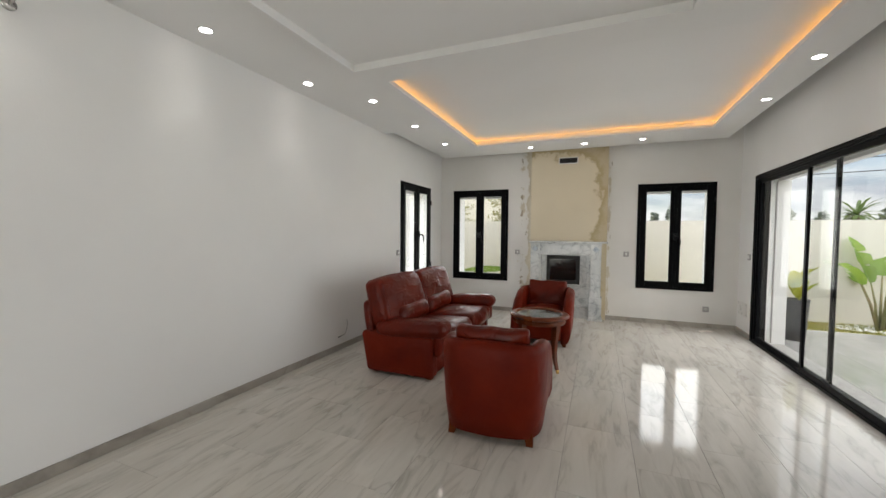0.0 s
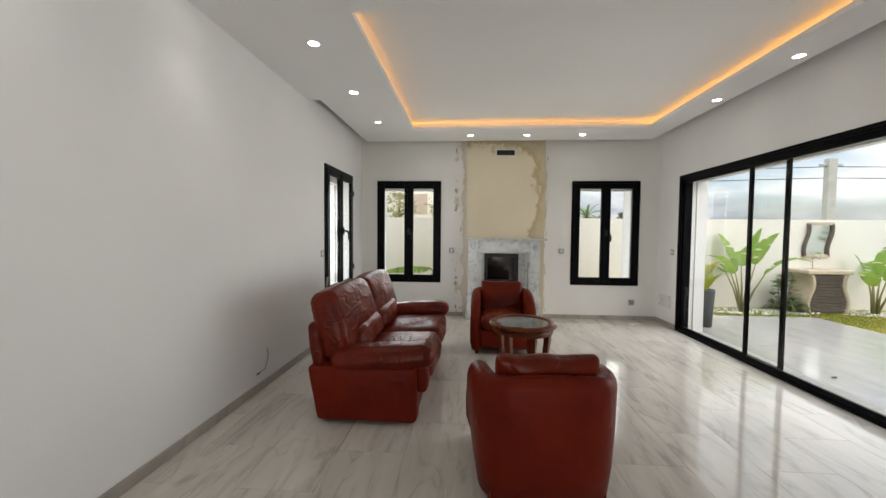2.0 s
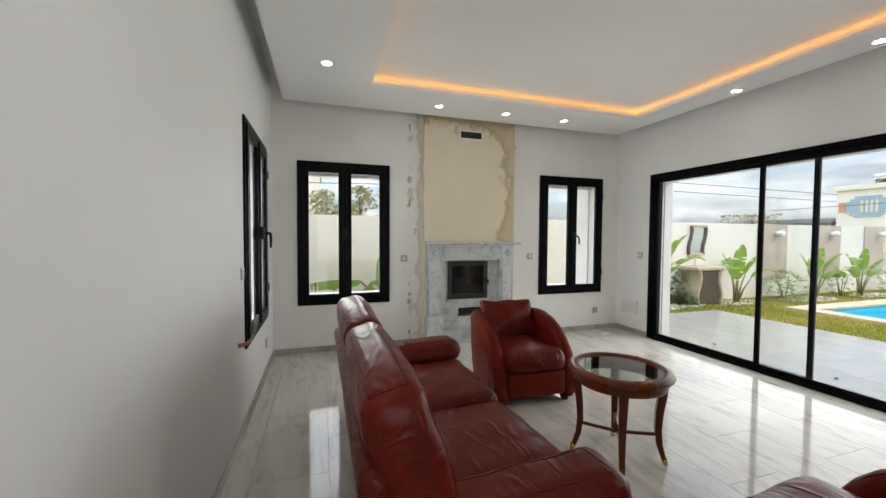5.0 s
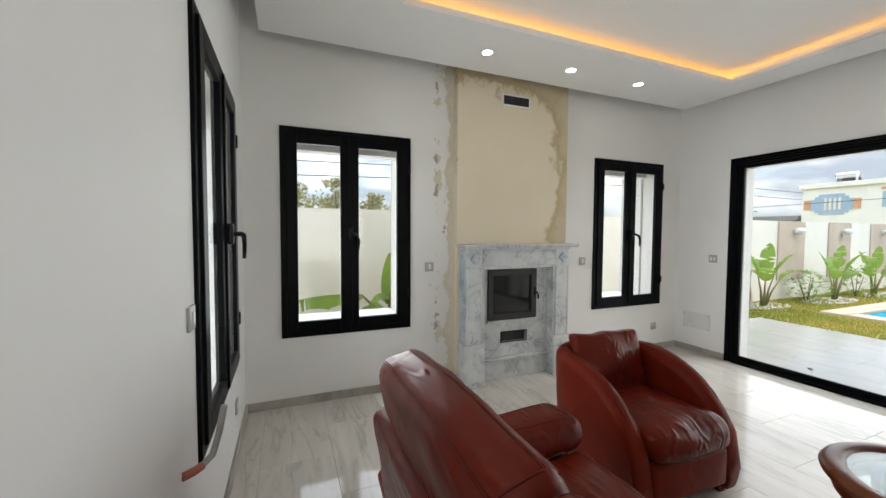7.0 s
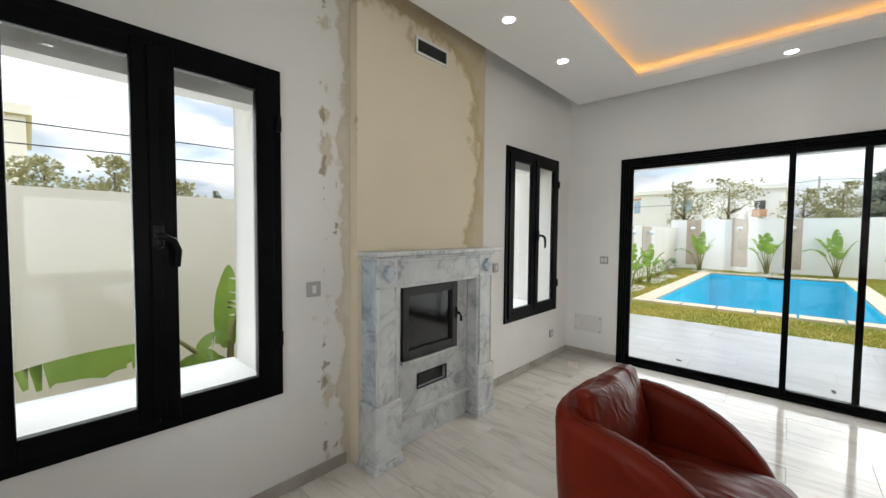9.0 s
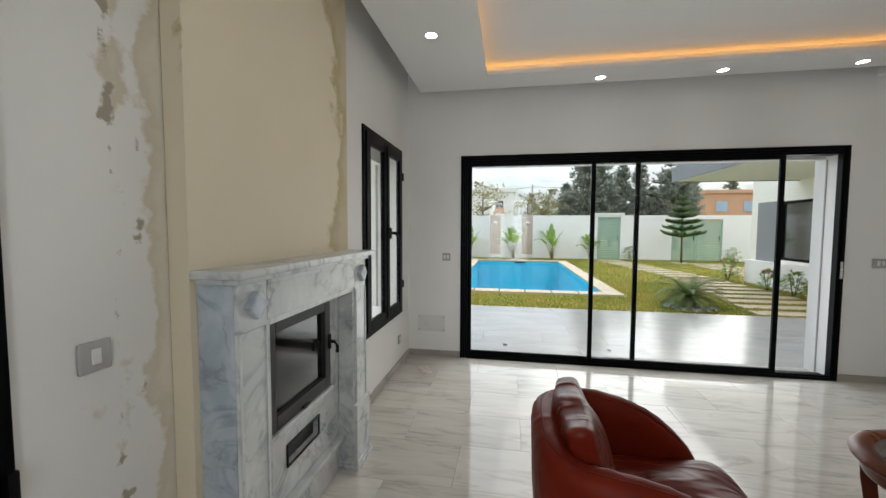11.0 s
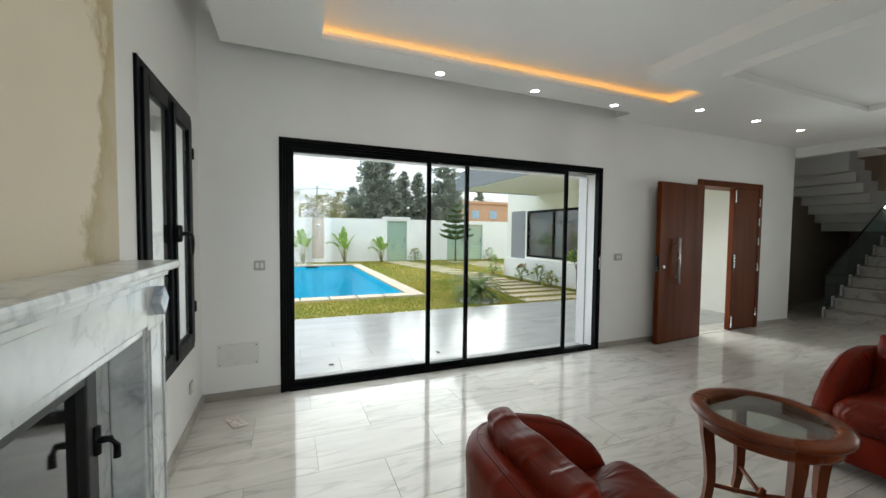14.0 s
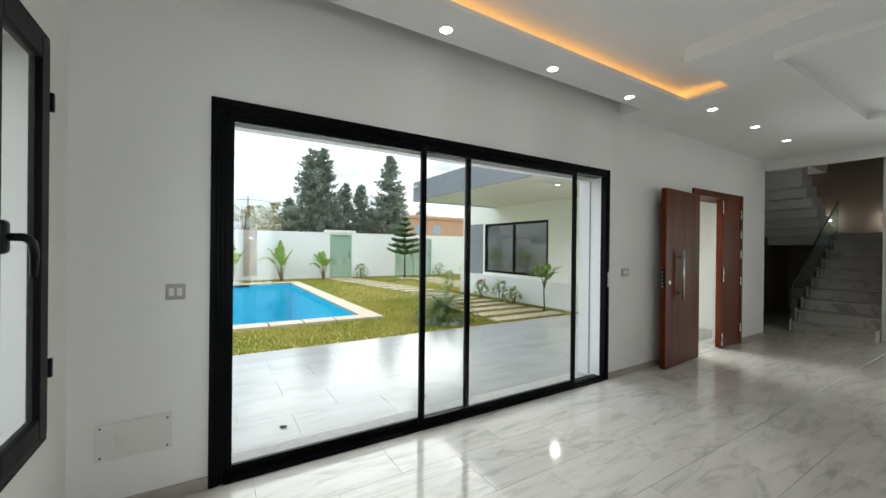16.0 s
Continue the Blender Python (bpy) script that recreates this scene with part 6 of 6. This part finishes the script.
# banana leaves outside the window beside the fireplace
def window_plant():
    rng.seed(90)
    t = thing("banana_plant", "broken banana plant lying along the outer window sill", "plant", pose(-1.62, 8.05, G), "banana plants along the garden walls")
    part("stalk", tube([(0, 0, 0), (0.0, -0.01, 0.35), (-0.03, -0.02, 0.62)], [0.07, 0.05, 0.035], 8), M_stem, t, "", True)
    part("leaf_stalk", tube([(-0.03, -0.02, 0.60), (-0.20, -0.05, 0.70), (-0.36, -0.06, 0.86)], [0.03, 0.020, 0.012], 8), M_stem, t, "bent pale stalk", True)
    part("leaf_stalk", tube([(-0.03, -0.02, 0.60), (-0.02, -0.02, 0.85), (0.05, -0.02, 1.04)], [0.025, 0.018, 0.010], 8), M_stem, t, "", True)
    for base, d, length, width, droop, tear, fold in (
            ((-0.34, -0.06, 0.86), (-1.0, -0.02, 0.10), 0.92, 0.19, 0.035, 0.6, -1.2),
            ((-0.06, -0.02, 0.66), (-1.0, -0.1, 0.85), 0.42, 0.20, 0.16, 0.4, -0.7),
            ((-0.04, 0.0, 0.72), (0.06, 0.1, 1.0), 0.60, 0.17, 0.02, 0.2, 0.3),
            ((0.05, -0.02, 1.02), (0.75, -0.1, 0.45), 0.46, 0.18, 0.26, 0.6, -0.9),
            ((0.05, -0.02, 1.0), (0.30, -0.35, 0.3), 0.42, 0.16, 0.34, 0.6, -0.9),
            ((0.0, -0.02, 0.80), (-0.5, 0.1, 0.5), 0.38, 0.16, 0.28, 0.5, -0.8),
            ((0.04, 0.0, 0.9), (0.9, 0.1, -0.1), 0.36, 0.15, 0.20, 0.5, -0.9),
            ((-0.10, -0.1, 0.66), (-0.4, -0.2, 0.9), 0.38, 0.14, 0.24, 0.5, -0.8)):
        bm = bmesh.new()
        paddle(bm, base, d, length, width, droop, 18, tear, fold)
        part("leaf", bm, M_leaf, t, "torn green leaf", True)
    return t


window_plant()


# ---- far surroundings ----
def clump_tree(name, x, y, h, r, n, mat, label, shape, trunk=0.3, size=0.35, seed=1, trunk_r=0.14):
    """A tapered trunk with limbs and a crown of many small leaf sprays; shape(z) gives the crown's radius from foot to tip."""
    rng.seed(seed)
    t = thing(name, label, "tree", pose(x, y, G))
    part("trunk", tube([(0, 0, 0), (0.05, 0.03, h * trunk), (0, 0, h * 0.9)], [trunk_r, trunk_r * 0.8, 0.02], 8), M_bark, t, "", True)
    for k in range(6):
        a, z = rng.uniform(0, 6.28), rng.uniform(trunk, 0.75)
        q = r * shape((z + 0.1 - trunk * 0.6) / (1 - trunk * 0.6)) * 0.75
        part("limb", tube([(0, 0, h * (z - 0.06)), (q * 0.6 * math.cos(a), q * 0.6 * math.sin(a), h * z), (q * math.cos(a), q * math.sin(a), h * (z + 0.05))], [trunk_r * 0.45, trunk_r * 0.3, 0.01], 5), M_bark, t, "", True)
    verts, faces = [], []
    foot = trunk * 0.6
    boughs = max(26, n // 24)
    for i in range(boughs):
        u = (i + rng.random()) / boughs
        z0, a = foot + (1 - foot) * u, rng.uniform(0, 6.28)
        reach = r * shape(u) * rng.uniform(0.55, 1.12)
        rise = rng.uniform(-0.12, 0.40) * reach
        for k in range(max(10, n // boughs)):
            t1 = rng.random() ** 0.7
            q = reach * t1
            wide = 0.10 + 0.26 * reach * math.sin(math.pi * min(1, 0.15 + 0.8 * t1))
            c = Vector((q * math.cos(a), q * math.sin(a), h * z0 + rise * t1 ** 1.5)) + Vector((rng.gauss(0, 1), rng.gauss(0, 1), rng.gauss(0, 0.8))) * wide * 0.6
            c.z = min(c.z, h)
            s = size * rng.uniform(0.5, 1.2)
            for j in range(3):
                d = Vector((math.cos(a) + rng.uniform(-1.2, 1.2), math.sin(a) + rng.uniform(-1.2, 1.2), rng.uniform(-0.6, 1.0))).normalized() * s
                e = d.cross(Vector((rng.uniform(-1, 1), rng.uniform(-1, 1), rng.uniform(-1, 1)))).normalized() * s * 0.22
                m = len(verts)
                verts += [c - e * 0.4, c + d * 0.5 + e, c + d, c + d * 0.5 - e]
                faces.append((m, m + 1, m + 2, m + 3))
    me = bpy.data.meshes.new("crown")
    me.from_pydata(verts, [], faces)
    me.materials.append(mat)
    ob = new("crown", me)
    ob.parent = t
    return t


def cone(u):
    return (max(0.0, 1 - u) ** 0.8) * (0.35 + 0.65 * min(1, u * 5)) + 0.03


def ball(u):
    return math.sqrt(max(0.0, 1 - (2 * u - 1) ** 2)) ** 0.8


def cypress(x, y, h, r, seed):
    """A tall conifer: whorls of upswept boughs from the foot to a pointed top, each with flat sprays, and gaps between."""
    rng.seed(seed)
    r *= 1.12
    t = thing("cypress_tree", "tall cypress tree beyond the garden wall, its grey-green paled with haze", "tree", pose(x, y, G))
    part("trunk", tube([(0, 0, 0), (0.04, 0.03, h * 0.5), (0, 0, h * 0.97)], [0.22, 0.13, 0.02], 8), M_bark, t, "", True)
    verts, faces = [], []
    for i in range(int(h * 25)):
        u = rng.random() ** 0.9
        a = rng.uniform(0, 6.28)
        reach = r * ((1 - u) ** 0.75 * min(1, 0.55 + 2.2 * u) + 0.05) * rng.uniform(0.55, 1.15)
        z = h * (0.10 + 0.88 * u)
        slope = rng.uniform(0.10, 0.55)
        m = max(6, int(reach * 20))
        for k in range(m):
            v = (k + rng.random()) / m
            c = Vector((math.cos(a) * reach * v, math.sin(a) * reach * v, z + reach * slope * v ** 1.6)) + Vector((rng.gauss(0, 1), rng.gauss(0, 1), rng.gauss(0, 0.7))) * 0.10 * reach ** 0.5
            for q in range(3):
                d = Vector((math.cos(a) + rng.uniform(-1, 1), math.sin(a) + rng.uniform(-1, 1), rng.uniform(-0.1, 1.1))).normalized() * rng.uniform(0.14, 0.36)
                e = d.cross(Vector((rng.uniform(-1, 1), rng.uniform(-1, 1), rng.uniform(-1, 1)))).normalized() * 0.065
                f = len(verts)
                verts += [c - e * 0.5, c + d * 0.5 + e, c + d, c + d * 0.5 - e]
                faces.append((f, f + 1, f + 2, f + 3))
    me = bpy.data.meshes.new("crown")
    me.from_pydata(verts, [], faces)
    me.materials.append(M_cypress)
    ob = new("crown", me)
    ob.parent = t
    return t


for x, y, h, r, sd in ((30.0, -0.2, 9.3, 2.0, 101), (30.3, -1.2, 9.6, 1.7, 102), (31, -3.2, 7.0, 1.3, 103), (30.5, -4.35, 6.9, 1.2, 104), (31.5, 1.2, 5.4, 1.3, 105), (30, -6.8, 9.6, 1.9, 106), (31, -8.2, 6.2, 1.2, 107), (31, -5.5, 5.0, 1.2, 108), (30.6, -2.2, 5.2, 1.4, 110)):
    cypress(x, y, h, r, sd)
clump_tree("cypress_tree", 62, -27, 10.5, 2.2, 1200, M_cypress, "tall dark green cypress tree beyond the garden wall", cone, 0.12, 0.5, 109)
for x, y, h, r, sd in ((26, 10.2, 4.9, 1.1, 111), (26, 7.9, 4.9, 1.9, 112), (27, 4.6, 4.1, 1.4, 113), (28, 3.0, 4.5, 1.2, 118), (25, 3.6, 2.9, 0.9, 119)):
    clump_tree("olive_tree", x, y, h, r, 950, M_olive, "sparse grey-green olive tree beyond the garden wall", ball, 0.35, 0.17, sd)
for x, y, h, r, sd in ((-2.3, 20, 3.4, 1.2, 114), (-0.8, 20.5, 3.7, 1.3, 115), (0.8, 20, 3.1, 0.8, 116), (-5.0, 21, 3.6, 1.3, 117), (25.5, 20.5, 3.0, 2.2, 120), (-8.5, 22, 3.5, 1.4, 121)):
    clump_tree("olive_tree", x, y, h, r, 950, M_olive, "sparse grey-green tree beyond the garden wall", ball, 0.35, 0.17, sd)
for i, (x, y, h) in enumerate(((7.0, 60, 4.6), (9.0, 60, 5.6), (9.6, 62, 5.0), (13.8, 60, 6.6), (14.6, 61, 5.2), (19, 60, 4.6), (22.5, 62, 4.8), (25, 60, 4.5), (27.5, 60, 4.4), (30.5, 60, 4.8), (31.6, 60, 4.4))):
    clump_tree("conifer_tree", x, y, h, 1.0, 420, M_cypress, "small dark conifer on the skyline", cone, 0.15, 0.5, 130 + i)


def palm(x, y, h, seed, label):
    rng.seed(seed)
    t = thing("palm_tree", label, "tree", pose(x, y, G))
    part("trunk", tube([(0, 0, 0), (0.05, 0, h * 0.5), (0, 0, h)], [0.28, 0.22, 0.20], 10), M_bark, t, "", True)
    for i in range(26):
        a, el = 2.399 * i, rng.uniform(-0.2, 1.1)
        bm = bmesh.new()
        leaf(bm, (0, 0, h), (math.cos(a) * math.cos(el), math.sin(a) * math.cos(el), math.sin(el)), 2.0, 0.34, 0.13, 0, 9, 0.5)
        part("frond", bm, M_leafdark, t)
    return t


palm(18.6, 40, 3.3, 150, "date palm above the garden wall")
palm(10.6, 40, 3.3, 151, "date palm above the garden wall")


def house(x0, x1, y0, y1, z1, label, mat, windows=(), extra=()):
    h = thing("house", label, "house")
    part("wall", boxes((x0, x1, y0, y1, G, z1)), mat, h)
    part("roof", boxes((x0 - 0.15, x1 + 0.15, y0 - 0.15, y1 + 0.15, z1, z1 + 0.35), bevel=0.02), mat, h, "flat parapet roof")
    for w in windows:
        win = part("window", boxes(w[:6]), w[6], h)
    return h


house(34.5, 38, 1.0, 2.9, 4.0, "small white flat-roofed house in the distance", M_ext)
house(40, 52, -22, -13.5, 5.0, "salmon painted house beyond the garden", M_terracotta, [(39.95, 40.0, -15.5, -14.5, 3.2, 4.2, M_blueaccent), (39.95, 40.0, -18, -17, 3.2, 4.2, M_blueaccent)])
house(-10, -2.6, 24, 32, 5.2, "pale beige house behind the boundary wall", M_ext_cream, [(-5.0, -3.8, 23.95, 24.0, 2.6, 3.8, M_ext_beige)])
house(30.5, 37, 5.2, 5.4, 3.4, "low grey outbuilding wall in the distance", M_ext)
long_house = house(34.6, 46, 5.5, 20.6, 4.9, "long pale pink two-storey house with a blue patterned facade", M_ext, [(34.55, 34.6, 6.55, 7.2, 3.40, 4.05, M_darkglass), (34.53, 34.6, 6.45, 7.3, 2.85, 3.40, M_terracotta), (34.55, 34.6, 15.15, 16.25, 3.32, 4.35, M_blueaccent), (34.50, 34.6, 15.1, 16.3, 4.52, 4.66, M_terracotta), (34.54, 34.55, 15.65, 15.72, 3.32, 4.35, M_ext), (34.55, 34.6, 11.2, 12.0, 3.3, 4.3, M_blueaccent)])
for w, z0, z1 in ((0.72, 2.90, 3.06), (0.95, 3.06, 3.24), (1.17, 3.24, 4.05), (0.95, 4.05, 4.24), (0.72, 4.24, 4.42)):
    part("facade_pattern", boxes((34.56, 34.6, 18.86 - w, 18.86 + w, z0, z1)), M_blueaccent, long_house, "blue stepped panel")
for a in (17.27, 20.05):
    part("facade_pattern", boxes((34.55, 34.6, a, a + 0.40, 3.30, 4.02)), M_terracotta, long_house, "salmon side panel")
for k in range(4):
    part("facade_bar", boxes((34.52, 34.56, 18.32 + 0.26 * k, 18.45 + 0.26 * k, 3.25, 4.12)), M_ext_cream, long_house, "cream upright bar")
house(34.6, 40, 20.9, 27.0, 2.55, "low grey flat-roofed building beside the long house", M_ext_grey)
heater = thing("solar_water_heater", "small solar water heater on the neighbour's roof", "water heater", pose(36.0, 18.6, 5.25, 0, 0, 90) @ Matrix.Scale(0.55, 4))
part("tank", moved(lathe([(0.0, -1.1), (0.4, -1.1), (0.42, -0.9), (0.42, 0.9), (0.4, 1.1), (0.0, 1.1)], 16), pose(0, 0, 1.1, 0, 90, 0)), M_steel, heater, "grey tank", True)
part("collector", moved(boxes((-1.1, 1.1, -0.9, 0.9, -0.05, 0.05)), pose(0, -0.8, 0.55, 40)), M_darkglass, heater, "dark collector panel")
part("stand", boxes((-1.0, -0.9, -0.2, 0.2, 0, 0.75), (0.9, 1.0, -0.2, 0.2, 0, 0.75)), M_steel, heater)

for px, py, ph in ((15.8, 20, 5.2), (34.0, 12.5, 6.0), (39, 3.6, 6.2)):
    pole = thing("utility_pole", "grey concrete utility pole carrying overhead wires", "utility pole", pose(px, py, G))
    part("post", boxes((-0.2, 0.2, -0.14, 0.14, 0, ph), bevel=0.03) if px < 20 else tube([(0, 0, 0), (0, 0, ph)], [0.12, 0.08], 8), M_pole, pole)
    part("crossarm", boxes((-0.5, 0.5, -0.05, 0.05, ph - 0.35, ph - 0.25)), M_pole, pole)


def wire_run(points, label):
    w = thing("overhead_wire", label, "wire")
    part("strand", tube(points, 0.018, 5), M_blackplastic, w)
    return w


wire_run([(-30, 20, 4.6), (-8, 20, 4.1), (15.8, 20, 4.7), (50, 21, 4.6)], "thin overhead wire sagging between poles")
wire_run([(-30, 20.2, 4.1), (-8, 20.2, 3.55), (15.8, 20.2, 4.2), (50, 21.2, 4.1)], "thin overhead wire sagging between poles")
wire_run([(33.0, 24, 3.6), (34.0, 12.5, 3.9), (36.5, 8, 5.0), (39, 3.6, 5.8), (42, -12, 5.5)], "thin overhead wire sagging between poles")


# ---- grass ----
def grass_field(n, x0, x1, y0, y1, label, hmin, hmax, seed):
    rs = np.random.RandomState(seed)
    x, y = rs.uniform(x0, x1, n), rs.uniform(y0, y1, n)
    keep = ~((x > POOL[0] - 0.42) & (x < POOL[1] + 0.42) & (y > POOL[2] - 0.42) & (y < POOL[3] + 0.42)) & ~((x < 4.89) & (y < 7.77)) & ~((y < -0.95) & (x < 10.5)) & ~((x - 5.92) ** 2 + (y - 2.4) ** 2 < 0.16)
    x, y = x[keep], y[keep]
    m = len(x)
    a, h, w = rs.uniform(0, 2 * np.pi, m), rs.uniform(hmin, hmax, m), rs.uniform(0.006, 0.012, m)
    lean = rs.uniform(0.2, 0.9, m) * h
    b = rs.uniform(0, 2 * np.pi, m)
    v = np.zeros((m, 3, 3))
    v[:, 0] = np.stack([x + np.cos(a) * w, y + np.sin(a) * w, np.full(m, G)], 1)
    v[:, 1] = np.stack([x - np.cos(a) * w, y - np.sin(a) * w, np.full(m, G)], 1)
    v[:, 2] = np.stack([x + np.cos(b) * lean, y + np.sin(b) * lean, G + h], 1)
    me = bpy.data.meshes.new("grass")
    me.from_pydata(v.reshape(-1, 3).tolist(), [], np.arange(3 * m).reshape(-1, 3).tolist())
    me.materials.append(M_blade)
    return tagged(new("grass", me), label, "grass", kind="stuff")


grass_field(90000, 2.3, 9.5, -1.0, 8.98, "short yellow-green lawn grass beside the terrace", 0.025, 0.06, 1)
grass_field(70000, 9.5, 17.95, -6.0, 8.98, "short yellow-green lawn grass round the pool", 0.03, 0.07, 2)


# ---- floor and terrace tiles ----
def tile_mesh(name, w, l, mat, h=0.012, gap=0.0008):
    bm = bmesh.new()
    c = 0.0006
    a, b = w / 2 - gap, l / 2 - gap
    low = [bm.verts.new(p) for p in ((-a, -b, 0), (a, -b, 0), (a, b, 0), (-a, b, 0))]
    mid = [bm.verts.new(p) for p in ((-a, -b, h - c), (a, -b, h - c), (a, b, h - c), (-a, b, h - c))]
    top = [bm.verts.new(p) for p in ((-a + c, -b + c, h), (a - c, -b + c, h), (a - c, b - c, h), (-a + c, b - c, h))]
    bm.faces.new(top)
    for p, q in ((low, mid), (mid, top)):
        for i in range(4):
            bm.faces.new((p[i], p[(i + 1) % 4], q[(i + 1) % 4], q[i]))
    me = bpy.data.meshes.new(name)
    bmesh.ops.recalc_face_normals(bm, faces=bm.faces)
    bm.to_mesh(me)
    bm.free()
    me.materials.append(mat)
    return me


def pave(parent, x0, x1, y0, y1, z, w, l, mat, xstart, ystart, name="tile"):
    """Rows of tiles in running bond along y, cut at the edges."""
    cache = {}
    i = math.floor((x0 - xstart) / w)
    while xstart + i * w < x1 - 0.01:
        a, b = max(x0, xstart + i * w), min(x1, xstart + (i + 1) * w)
        j = math.floor((y0 - ystart) / l) - 1
        shift = (i % 2) * l / 2
        while ystart + shift + j * l < y1 - 0.01:
            c, d = max(y0, ystart + shift + j * l), min(y1, ystart + shift + (j + 1) * l)
            if b - a > 0.01 and d - c > 0.01:
                key = (round(b - a, 3), round(d - c, 3))
                if key not in cache:
                    cache[key] = tile_mesh(name, b - a, d - c, mat)
                t = new(name, cache[key])
                t.location = ((a + b) / 2, (c + d) / 2, z)
                t.parent = parent
            j += 1
        i += 1


pave(floor, LX, RX, -1.5, BY, -0.012, 0.43, 0.80, M_tile, 0.97, 5.87)
pave(floor, RX, RX + 0.35, -0.34, 0.97, -0.012, 0.43, 0.80, M_tile, 0.97, 5.87)
pave(floor, LX, 2.9, -6.0, -1.5, -0.012, 0.86, 1.60, M_tile, 0.97, 5.87)
pave(terrace, RX + 0.36, 4.87, -1.2, 7.75, -0.035, 0.43, 0.80, M_terrace, 0.97, 5.5)
